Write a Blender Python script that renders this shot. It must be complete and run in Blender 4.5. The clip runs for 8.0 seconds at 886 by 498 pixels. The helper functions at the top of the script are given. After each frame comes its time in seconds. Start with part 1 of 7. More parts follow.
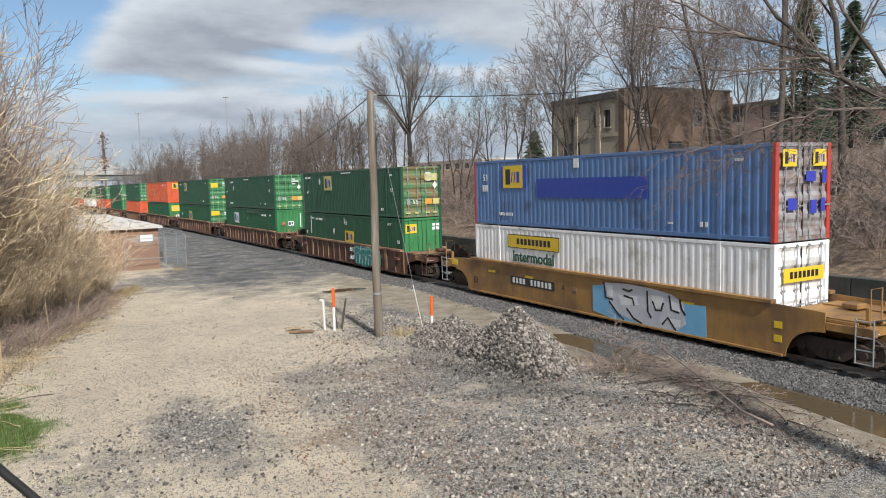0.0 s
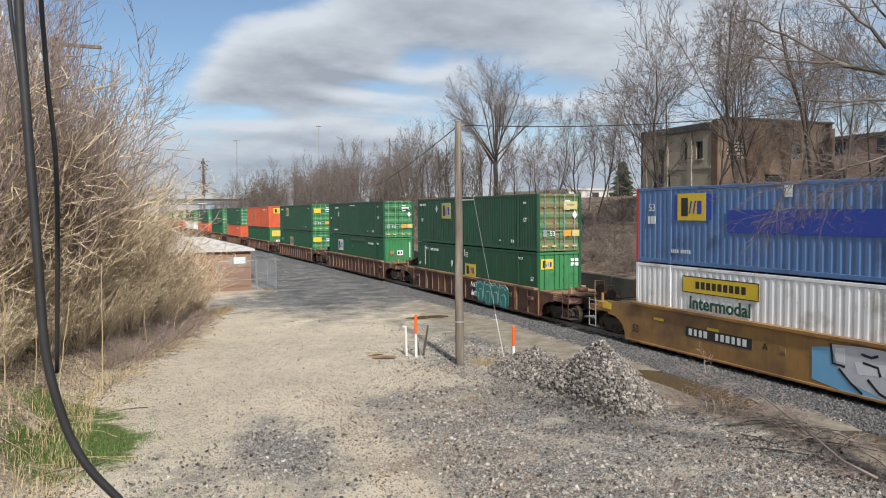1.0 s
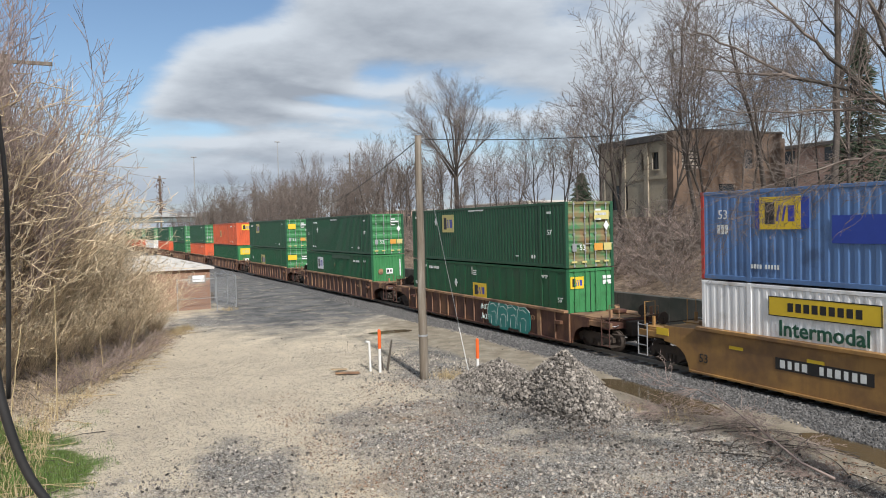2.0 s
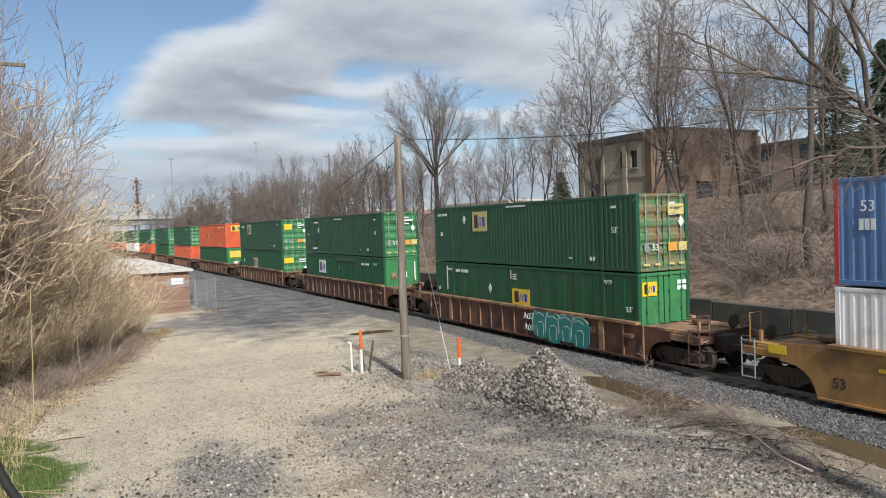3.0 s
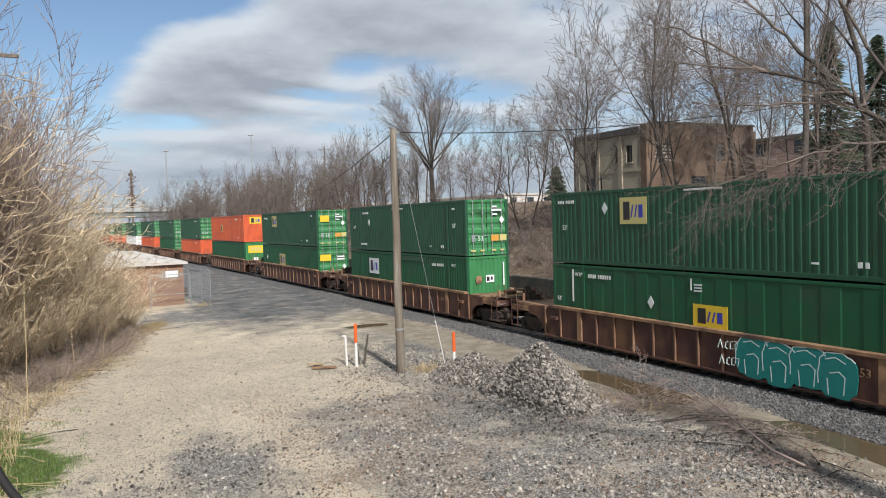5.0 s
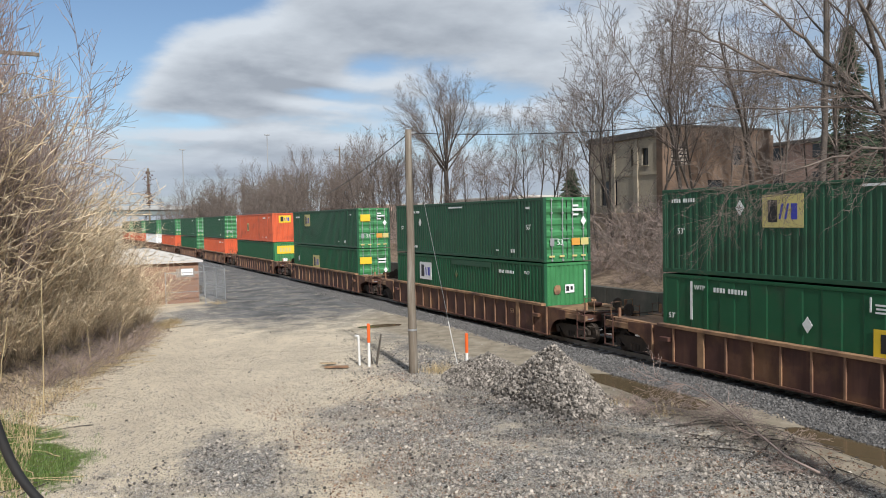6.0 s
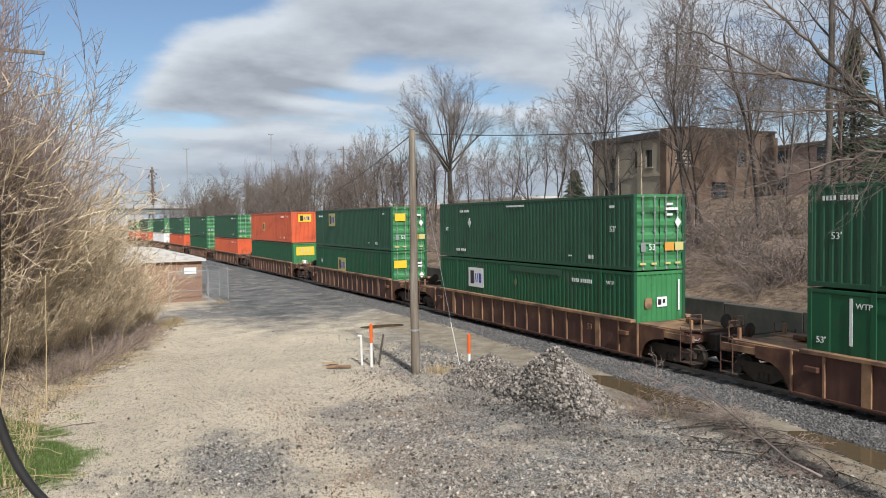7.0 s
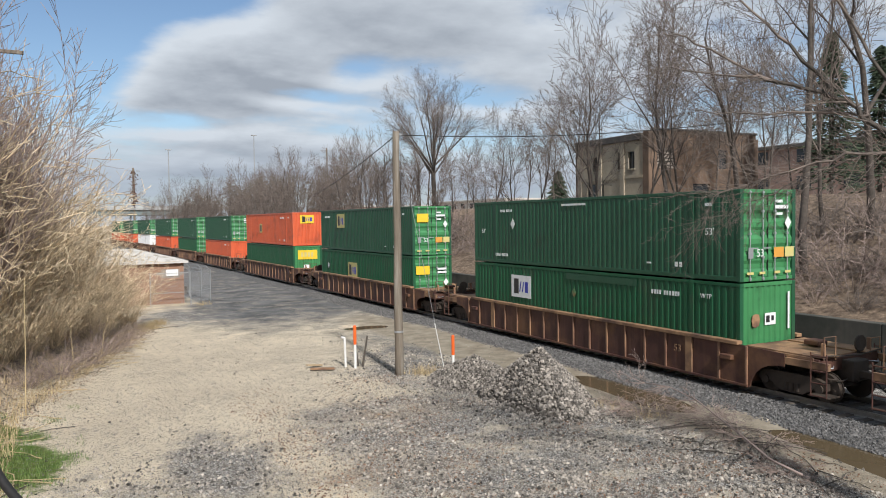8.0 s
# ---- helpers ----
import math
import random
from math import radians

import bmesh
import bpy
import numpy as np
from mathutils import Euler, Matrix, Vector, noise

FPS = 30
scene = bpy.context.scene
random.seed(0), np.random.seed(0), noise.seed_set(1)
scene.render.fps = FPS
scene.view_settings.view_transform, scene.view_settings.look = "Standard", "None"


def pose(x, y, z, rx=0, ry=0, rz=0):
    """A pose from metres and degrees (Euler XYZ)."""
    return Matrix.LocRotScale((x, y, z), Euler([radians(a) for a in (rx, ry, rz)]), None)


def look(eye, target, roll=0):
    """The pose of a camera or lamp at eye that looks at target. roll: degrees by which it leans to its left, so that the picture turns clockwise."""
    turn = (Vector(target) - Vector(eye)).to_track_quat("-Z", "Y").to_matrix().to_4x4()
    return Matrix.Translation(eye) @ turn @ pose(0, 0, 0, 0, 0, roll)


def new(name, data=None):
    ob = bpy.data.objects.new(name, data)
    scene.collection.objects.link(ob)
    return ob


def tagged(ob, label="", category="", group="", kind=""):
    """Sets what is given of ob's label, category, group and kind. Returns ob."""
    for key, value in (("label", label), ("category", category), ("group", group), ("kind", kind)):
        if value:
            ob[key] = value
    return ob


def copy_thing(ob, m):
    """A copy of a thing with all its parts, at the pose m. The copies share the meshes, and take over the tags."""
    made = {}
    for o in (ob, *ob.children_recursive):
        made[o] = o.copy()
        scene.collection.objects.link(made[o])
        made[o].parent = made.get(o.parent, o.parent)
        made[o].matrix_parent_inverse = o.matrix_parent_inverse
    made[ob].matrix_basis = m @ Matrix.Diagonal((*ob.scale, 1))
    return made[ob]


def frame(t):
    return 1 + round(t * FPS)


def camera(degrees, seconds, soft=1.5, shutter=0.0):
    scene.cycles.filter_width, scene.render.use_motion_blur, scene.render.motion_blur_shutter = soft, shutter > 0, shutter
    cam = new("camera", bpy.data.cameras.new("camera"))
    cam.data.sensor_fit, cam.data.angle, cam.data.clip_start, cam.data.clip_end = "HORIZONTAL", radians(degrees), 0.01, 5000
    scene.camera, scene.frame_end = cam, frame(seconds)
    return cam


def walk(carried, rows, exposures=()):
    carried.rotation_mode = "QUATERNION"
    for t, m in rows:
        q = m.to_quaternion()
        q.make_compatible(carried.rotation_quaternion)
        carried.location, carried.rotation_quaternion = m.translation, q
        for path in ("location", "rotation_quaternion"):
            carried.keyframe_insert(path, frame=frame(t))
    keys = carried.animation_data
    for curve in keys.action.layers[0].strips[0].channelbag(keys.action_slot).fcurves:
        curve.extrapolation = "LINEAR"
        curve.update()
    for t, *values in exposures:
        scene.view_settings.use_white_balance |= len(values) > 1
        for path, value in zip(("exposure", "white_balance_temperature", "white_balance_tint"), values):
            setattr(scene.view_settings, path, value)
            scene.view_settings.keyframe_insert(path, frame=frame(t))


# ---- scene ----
# ================= camera and its way =================
EYE = (0.0, 0.0, 5.63)
cam = camera(61.67, 8.0, soft=1.0)
TURNS = [
    (0.0, -29.58, -5.27, 1.52), (0.1, -26.95, -5.18, 1.15), (0.2, -25.15, -5.02, 0.85), (0.3, -24.05, -4.80, 0.60),
    (0.4, -23.20, -4.52, 0.42), (0.5, -22.67, -4.22, 0.30), (0.7, -22.50, -3.70, 0.32), (1.0, -23.03, -2.92, 0.46),
    (1.25, -23.95, -2.40, 0.78), (1.5, -24.80, -2.08, 1.10), (2.0, -26.00, -1.92, 1.45), (2.5, -26.90, -1.92, 1.75), (3.0, -27.51, -1.99, 1.98),
    (3.5, -27.94, -2.19, 2.15), (4.0, -28.25, -2.41, 2.05), (4.8, -28.00, -2.48, 1.80), (5.5, -27.38, -2.45, 1.55),
    (6.0, -26.78, -2.37, 1.13), (6.5, -26.43, -2.32, 0.97), (7.0, -26.53, -2.32, 0.74), (7.5, -27.00, -2.27, 0.78),
    (8.0, -27.78, -2.23, 0.78)]
walk(cam, [(t, pose(*EYE, 90 + pitch, roll, yaw)) for t, yaw, pitch, roll in TURNS])

# ================= light =================
SUN_ELEV, SUN_AZ = 38.0, 187.5      # the sun stands high behind the viewer
sun_dir = Vector((math.sin(radians(SUN_AZ)) * math.cos(radians(SUN_ELEV)),
                  math.cos(radians(SUN_AZ)) * math.cos(radians(SUN_ELEV)), math.sin(radians(SUN_ELEV))))
sun = new("sun", bpy.data.lights.new("sun", "SUN"))
sun.data.energy, sun.data.angle, sun.data.color = 4.9, radians(3), (1.0, 0.975, 0.945)
sun.matrix_world = look((0, 0, 60), Vector((0, 0, 60)) - sun_dir)
scene.view_settings.exposure = 0.08


def make_world():
    world = bpy.data.worlds.new("sky")
    scene.world = world
    world.use_nodes = True
    nt = world.node_tree
    nt.nodes.clear()
    L = nt.links.new

    def node(kind, **kw):
        n = nt.nodes.new(kind)
        for k, v in kw.items():
            n.inputs[k].default_value = v
        return n

    def calc(op, a, b=0.0, c=0.0):
        n = node("ShaderNodeMath")
        n.operation = op
        for i, v in enumerate((a, b, c)):
            if isinstance(v, (int, float)):
                n.inputs[i].default_value = v
            else:
                L(v, n.inputs[i])
        return n.outputs[0]

    def vec(op, a, b):
        n = node("ShaderNodeVectorMath")
        n.operation = op
        L(a, n.inputs[0])
        n.inputs[1].default_value = b
        return n

    def remap(src, lo, hi, a=0.0, b=1.0, kind="SMOOTHSTEP"):
        n = node("ShaderNodeMapRange")
        n.interpolation_type = kind
        for key, v in (("From Min", lo), ("From Max", hi), ("To Min", a), ("To Max", b)):
            n.inputs[key].default_value = v
        L(src, n.inputs["Value"])
        return n.outputs["Result"]

    def blend(fac, a, b):
        x = node("ShaderNodeMix")
        x.data_type = "RGBA"
        L(fac, x.inputs["Factor"])
        for key, v in (("A", a), ("B", b)):
            if isinstance(v, tuple):
                x.inputs[key].default_value = (*v, 1.0)
            else:
                L(v, x.inputs[key])
        return x.outputs["Result"]
    out = node("ShaderNodeOutputWorld")
    bg = node("ShaderNodeBackground", Strength=0.102)
    sky = node("ShaderNodeTexSky")
    sky.sky_type, sky.sun_disc = "NISHITA", False
    sky.sun_elevation, sky.sun_rotation = radians(SUN_ELEV), radians(SUN_AZ)
    sky.air_density, sky.dust_density, sky.ozone_density = 1.0, 0.3, 3.0
    # clouds lie on a flat layer: divide the direction by its height
    sep = node("ShaderNodeSeparateXYZ")
    L(node("ShaderNodeTexCoord").outputs["Generated"], sep.inputs[0])
    up = calc("MAXIMUM", sep.outputs["Z"], 0.0)
    layer = node("ShaderNodeCombineXYZ")
    for ax in ("X", "Y"):
        L(calc("DIVIDE", sep.outputs[ax], calc("ADD", up, 0.16)), layer.inputs[ax])

    def density(p):
        """Billowing noise with the large cloud masses and the blue gaps of this sky."""
        big = node("ShaderNodeTexNoise", Scale=0.95, Detail=9.0, Roughness=0.52)
        L(vec("ADD", p, (CLOUD_X, CLOUD_Y, 0.0)).outputs[0], big.inputs["Vector"])
        d = calc("MULTIPLY_ADD", calc("SUBTRACT", big.outputs["Fac"], 0.5), 0.8, 0.52)
        fine = node("ShaderNodeTexNoise", Scale=3.4, Detail=8.0, Roughness=0.6)
        L(p, fine.inputs["Vector"])
        d = calc("MULTIPLY_ADD", calc("SUBTRACT", fine.outputs["Fac"], 0.5), 0.34, d)
        for cx, cy, rx, ry, weight in CLOUD_MASSES:
            q = vec("SUBTRACT", p, (cx, cy, 0.0)).outputs[0]
            q = vec("DIVIDE", q, (rx, ry, 1.0)).outputs[0]
            n = node("ShaderNodeVectorMath")
            n.operation = "LENGTH"
            L(q, n.inputs[0])
            d = calc("ADD", d, remap(n.outputs["Value"], 0.15, 1.25, weight, 0.0))
        return d
    here = density(layer.outputs[0])
    above = density(vec("MULTIPLY", layer.outputs[0], (0.955, 0.955, 1.0)).outputs[0])
    # tops that stand free of cloud above them are white, thick cloud is grey below
    lit = calc("MULTIPLY_ADD", calc("SUBTRACT", here, above), 3.2, 0.70)
    lit = calc("SUBTRACT", lit, remap(here, 0.52, 0.90, 0.0, 0.55))
    white = remap(lit, 0.0, 1.0, 0.0, 1.0, "LINEAR")
    cloud = blend(white, (3.3, 3.7, 4.3), (6.2, 6.75, 7.4))
    col = blend(remap(here, 0.36, 0.62), sky.outputs[0], cloud)
    # the far air is a pale blue-grey veil
    col = blend(remap(sep.outputs["Z"], 0.02, 0.13, 0.72, 0.0), col, (3.5, 4.15, 5.1))
    L(col, bg.inputs["Color"])
    L(bg.outputs[0], out.inputs["Surface"])


CLOUD_X, CLOUD_Y = 3.1, 1.7
# centre and reach on the cloud layer, and how much thicker or thinner it is there
CLOUD_MASSES = [(0.06, 2.5, 0.36, 0.6, -0.40), (0.34, 2.1, 0.26, 0.3, -0.26), (0.02, 3.15, 0.28, 0.5, -0.30), (0.98, 2.58, 0.15, 0.22, -0.20), (0.88, 2.88, 0.30, 0.13, -0.20),
                (0.40, 3.42, 0.45, 0.20, -0.22), (1.55, 2.6, 0.3, 0.2, -0.14), (0.66, 2.74, 0.46, 0.52, 0.26), (0.98, 2.08, 0.5, 0.30, 0.24), (0.9, 3.6, 0.7, 0.28, 0.18), (0.5, 4.2, 1.0, 0.5, 0.16), (1.6, 2.1, 0.7, 0.6, 0.12)]
make_world()


# ================= materials =================
def rgba(c):
    return (c[0], c[1], c[2], 1.0)


def mat(name, c1, c2=None, scale=4.0, rough=0.7, metal=0.0, bump=0.2, bump_scale=40.0, stain=None, stain_amount=0.5,
        stain_scale=0.8, stretch=(1, 1, 1), island=0.0, spec=0.5, streak=0.0):
    """Two-scale colour variation, an optional stain of another colour, and fine relief."""
    m = bpy.data.materials.new(name)
    m.use_nodes = True
    nt = m.node_tree
    L = nt.links.new
    b = nt.nodes["Principled BSDF"]
    b.inputs["Roughness"].default_value, b.inputs["Metallic"].default_value = rough, metal
    b.inputs["Specular IOR Level"].default_value = spec
    tc = nt.nodes.new("ShaderNodeTexCoord")
    mp = nt.nodes.new("ShaderNodeMapping")
    mp.inputs["Scale"].default_value = stretch
    L(tc.outputs["Object"], mp.inputs[0])
    c2 = c2 or tuple(v * 0.7 for v in c1)

    def noise_tex(sc, detail=5.0):
        n = nt.nodes.new("ShaderNodeTexNoise")
        n.inputs["Scale"].default_value, n.inputs["Detail"].default_value, n.inputs["Roughness"].default_value = sc, detail, 0.6
        L(mp.outputs[0], n.inputs["Vector"])
        return n

    def mixer(fac, a, bcol):
        x = nt.nodes.new("ShaderNodeMix")
        x.data_type = "RGBA"
        L(fac, x.inputs["Factor"])
        for key, v in (("A", a), ("B", bcol)):
            if isinstance(v, tuple):
                x.inputs[key].default_value = rgba(v)
            else:
                L(v, x.inputs[key])
        return x.outputs["Result"]

    def ramp(src, lo, hi):
        r = nt.nodes.new("ShaderNodeMapRange")
        r.inputs["From Min"].default_value, r.inputs["From Max"].default_value = lo, hi
        L(src, r.inputs["Value"])
        return r.outputs["Result"]
    col = mixer(ramp(noise_tex(scale).outputs["Fac"], 0.3, 0.7), c1, c2)
    if stain:
        s = ramp(noise_tex(stain_scale, 8.0).outputs["Fac"], 0.62 - 0.3 * stain_amount, 0.72 - 0.15 * stain_amount)
        col = mixer(s, col, stain)
    if streak:
        st = nt.nodes.new("ShaderNodeTexNoise")
        st.inputs["Scale"].default_value, st.inputs["Detail"].default_value = 6.0, 4.0
        mp2 = nt.nodes.new("ShaderNodeMapping")
        mp2.inputs["Scale"].default_value = (1, 1, 0.07)
        L(tc.outputs["Object"], mp2.inputs[0])
        L(mp2.outputs[0], st.inputs["Vector"])
        f = ramp(st.outputs["Fac"], 0.5, 0.85)
        k = nt.nodes.new("ShaderNodeMath")
        k.operation = "MULTIPLY"
        k.inputs[1].default_value = streak
        L(f, k.inputs[0])
        col = mixer(k.outputs[0], col, stain or tuple(v * 0.4 for v in c1))
    if island:
        geo = nt.nodes.new("ShaderNodeNewGeometry")
        hv = nt.nodes.new("ShaderNodeHueSaturation")
        r = nt.nodes.new("ShaderNodeMapRange")
        r.inputs["To Min"].default_value, r.inputs["To Max"].default_value = 1 - island, 1 + island
        L(geo.outputs["Random Per Island"], r.inputs["Value"])
        L(r.outputs["Result"], hv.inputs["Value"])
        L(col, hv.inputs["Color"])
        col = hv.outputs["Color"]
    L(col, b.inputs["Base Color"])
    if bump:
        bp = nt.nodes.new("ShaderNodeBump")
        bp.inputs["Strength"].default_value, bp.inputs["Distance"].default_value = bump, 0.02
        L(noise_tex(bump_scale, 6.0).outputs["Fac"], bp.inputs["Height"])
        L(bp.outputs[0], b.inputs["Normal"])
    return m


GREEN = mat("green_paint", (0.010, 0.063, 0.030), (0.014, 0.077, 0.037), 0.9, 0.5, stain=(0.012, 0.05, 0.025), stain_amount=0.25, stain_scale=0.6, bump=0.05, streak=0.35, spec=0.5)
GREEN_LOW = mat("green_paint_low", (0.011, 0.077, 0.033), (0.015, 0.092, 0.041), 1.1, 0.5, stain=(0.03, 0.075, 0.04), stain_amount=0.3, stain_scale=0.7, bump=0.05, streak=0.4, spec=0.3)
# near ends of the green boxes: their green lightened for the sun on them
GREEN_SUNLIT = mat("green_sunlit_end", (0.042, 0.19, 0.068), (0.055, 0.225, 0.085), 1.4, 0.4, stain=(0.03, 0.10, 0.04), stain_amount=0.3, bump=0.05, streak=0.5)
RUSTY_GREEN = mat("rusty_green_door", (0.05, 0.17, 0.07), (0.08, 0.22, 0.09), 1.6, 0.55, stain=(0.20, 0.13, 0.06), stain_amount=0.75, stain_scale=1.6, bump=0.1, streak=0.7)
BLUE = mat("blue_paint", (0.085, 0.17, 0.35), (0.10, 0.19, 0.38), 0.8, 0.5, stain=(0.055, 0.10, 0.20), stain_amount=0.3, bump=0.05, streak=0.35)
BLUE_PATCH = mat("dark_blue_patch", (0.02, 0.05, 0.30), (0.025, 0.06, 0.34), 2.0, 0.5, bump=0.03)
FADED_DOOR = mat("faded_grey_door", (0.33, 0.31, 0.30), (0.22, 0.22, 0.25), 2.2, 0.6, stain=(0.16, 0.10, 0.07), stain_amount=0.6, stain_scale=2.0, streak=0.6)
WHITE = mat("white_paint", (0.82, 0.82, 0.81), (0.76, 0.76, 0.755), 0.7, 0.5, stain=(0.48, 0.46, 0.42), stain_amount=0.3, bump=0.05, streak=0.4)
RED = mat("red_paint", (0.45, 0.05, 0.035), (0.35, 0.04, 0.03), 3.0, 0.5)
ORANGE = mat("orange_paint", (0.62, 0.115, 0.04), (0.52, 0.09, 0.035), 0.9, 0.5, stain=(0.35, 0.07, 0.03), stain_amount=0.3, streak=0.45)
BROWN_STEEL = mat("brown_car_paint", (0.058, 0.023, 0.017), (0.085, 0.034, 0.024), 1.2, 0.7, stain=(0.15, 0.072, 0.035), stain_amount=0.45, stain_scale=0.7, bump=0.25, streak=0.5)
RUSTY_RIB = mat("rust_edged_rib", (0.24, 0.135, 0.08), (0.13, 0.06, 0.04), 2.0, 0.75, stain=(0.30, 0.17, 0.09), stain_amount=0.5, bump=0.2)
RUST_EDGE = mat("rusty_ledge", (0.34, 0.20, 0.105), (0.20, 0.11, 0.06), 2.5, 0.8, stain=(0.09, 0.05, 0.035), stain_amount=0.5, bump=0.3)
YELLOW_STEEL = mat("yellow_car_paint", (0.36, 0.20, 0.062), (0.29, 0.155, 0.05), 1.0, 0.6, stain=(0.17, 0.095, 0.045), stain_amount=0.55, stain_scale=0.5, bump=0.12, streak=0.5)
GRIME_STEEL = mat("grimy_steel", (0.045, 0.035, 0.028), (0.075, 0.055, 0.04), 3.0, 0.75, metal=0.2, bump=0.3)
TRUCK_STEEL = mat("dark_truck_steel", (0.035, 0.026, 0.02), (0.06, 0.042, 0.03), 4.0, 0.8, bump=0.3)
BRIGHT_STEEL = mat("worn_steel", (0.45, 0.44, 0.42), (0.35, 0.33, 0.31), 6.0, 0.35, metal=0.9, bump=0.1)
GALV = mat("galvanized_steel", (0.42, 0.43, 0.43), (0.34, 0.35, 0.36), 8.0, 0.5, metal=0.6, bump=0.1)
SIGN_YELLOW = mat("sign_yellow", (0.72, 0.50, 0.03), (0.64, 0.44, 0.03), 2.0, 0.5, bump=0.03)
SIGN_TAN = mat("faded_yellow_sign", (0.55, 0.47, 0.16), (0.48, 0.42, 0.18), 2.0, 0.6, bump=0.03)
SIGN_WHITE = mat("sign_white", (0.75, 0.75, 0.74), (0.66, 0.67, 0.67), 2.0, 0.5, bump=0.03)
INK = mat("black_ink", (0.015, 0.015, 0.017), (0.02, 0.02, 0.02), 3.0, 0.5, bump=0.0)
INK_BLUE = mat("blue_ink", (0.03, 0.04, 0.32), (0.04, 0.05, 0.36), 3.0, 0.5, bump=0.0)
INK_GREEN = mat("dark_green_ink", (0.012, 0.075, 0.045), (0.015, 0.08, 0.05), 3.0, 0.5, bump=0.0)
LETTER_WHITE = mat("white_lettering", (0.72, 0.74, 0.72), (0.6, 0.62, 0.6), 5.0, 0.5, bump=0.0)
GRAF_TEAL = mat("teal_spray_paint", (0.008, 0.165, 0.15), (0.01, 0.20, 0.18), 2.0, 0.45, bump=0.02)
GRAF_SKY = mat("sky_blue_spray_paint", (0.16, 0.40, 0.62), (0.20, 0.45, 0.66), 2.0, 0.45, bump=0.02)
GRAF_GREY = mat("silver_spray_paint", (0.60, 0.61, 0.63), (0.47, 0.48, 0.52), 2.0, 0.45, bump=0.02)
GRAF_LINE = mat("pale_spray_line", (0.55, 0.66, 0.62), (0.5, 0.6, 0.58), 5.0, 0.5, bump=0.0)
TAG_RUST = mat("orange_tag", (0.62, 0.30, 0.05), (0.55, 0.26, 0.05), 4.0, 0.5, bump=0.02)
POLE_WOOD = mat("weathered_pole_wood", (0.20, 0.165, 0.125), (0.12, 0.095, 0.07), 3.0, 0.85, stretch=(6, 6, 0.35), bump=0.5, bump_scale=18, stain=(0.26, 0.23, 0.19), stain_amount=0.5, stain_scale=1.2)
DARK_WOOD = mat("dark_tie_wood", (0.06, 0.05, 0.04), (0.09, 0.075, 0.06), 5.0, 0.9, bump=0.4)
PALE_WOOD = mat("pale_split_wood", (0.42, 0.32, 0.20), (0.33, 0.24, 0.15), 5.0, 0.8, bump=0.3)
CONCRETE = mat("weathered_concrete", (0.47, 0.405, 0.30), (0.36, 0.305, 0.225), 0.6, 0.85, stain=(0.24, 0.215, 0.18), stain_amount=0.4, stain_scale=0.35, bump=0.25, streak=0.5)
DARK_CONCRETE = mat("stained_dark_concrete", (0.075, 0.07, 0.06), (0.115, 0.105, 0.088), 0.8, 0.9, stain=(0.05, 0.055, 0.045), stain_amount=0.6, stain_scale=0.5, bump=0.3, streak=0.6)
BRICK_BROWN = mat("brown_brick", (0.19, 0.125, 0.085), (0.135, 0.09, 0.062), 1.4, 0.85, stain=(0.10, 0.07, 0.05), stain_amount=0.4, bump=0.3)
BRICK_RED = mat("red_brown_brick", (0.26, 0.15, 0.098), (0.22, 0.12, 0.08), 2.0, 0.85, stain=(0.18, 0.10, 0.07), stain_amount=0.4, bump=0.3, island=0.18)
MORTAR = mat("mortar", (0.30, 0.26, 0.22), (0.25, 0.215, 0.18), 5.0, 0.9, bump=0.3)
ROOF_GREY = mat("pale_grey_roofing", (0.52, 0.49, 0.45), (0.42, 0.40, 0.36), 1.5, 0.85, stain=(0.27, 0.24, 0.2), stain_amount=0.35, stain_scale=1.5, bump=0.4)
ROOF_DARK = mat("dark_roofing", (0.09, 0.08, 0.07), (0.12, 0.11, 0.10), 1.5, 0.9, bump=0.4)
GLASS_DARK = mat("dark_window_glass", (0.03, 0.035, 0.04), (0.04, 0.045, 0.05), 1.0, 0.15, bump=0.0)
BRIDGE_CONCRETE = mat("grey_bridge_concrete", (0.44, 0.45, 0.44), (0.34, 0.35, 0.345), 0.5, 0.85, stain=(0.22, 0.22, 0.21), stain_amount=0.4, stain_scale=0.3, streak=0.5)
BRIDGE_PAINT = mat("bridge_girder_paint", (0.17, 0.21, 0.21), (0.13, 0.165, 0.165), 0.6, 0.6, stain=(0.13, 0.10, 0.07), stain_amount=0.3)
BALLAST = mat("ballast_stone", (0.12, 0.115, 0.11), (0.065, 0.062, 0.06), 9.0, 0.9, bump=1.0, bump_scale=16, stain=(0.24, 0.23, 0.215), stain_amount=0.35, stain_scale=6)
STONE = mat("grey_crushed_stone", (0.36, 0.32, 0.27), (0.12, 0.105, 0.09), 3.0, 0.9, bump=0.3, island=0.9)
PILE_STONE = mat("pile_stone", (0.31, 0.275, 0.235), (0.12, 0.105, 0.09), 5.0, 0.9, bump=0.3, island=0.75)
BALLAST_STONE = mat("loose_ballast", (0.165, 0.157, 0.15), (0.08, 0.077, 0.073), 8.0, 0.9, bump=0.3, island=0.6)
CHIPS = mat("brown_chips", (0.14, 0.075, 0.045), (0.25, 0.155, 0.10), 6.0, 0.9, bump=0.0, island=0.6)
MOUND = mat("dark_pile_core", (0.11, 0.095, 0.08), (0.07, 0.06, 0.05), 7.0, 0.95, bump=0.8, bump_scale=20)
LITTER = mat("dead_leaf_litter", (0.40, 0.31, 0.22), (0.13, 0.095, 0.07), 3.0, 0.9, bump=0.0, island=0.75)
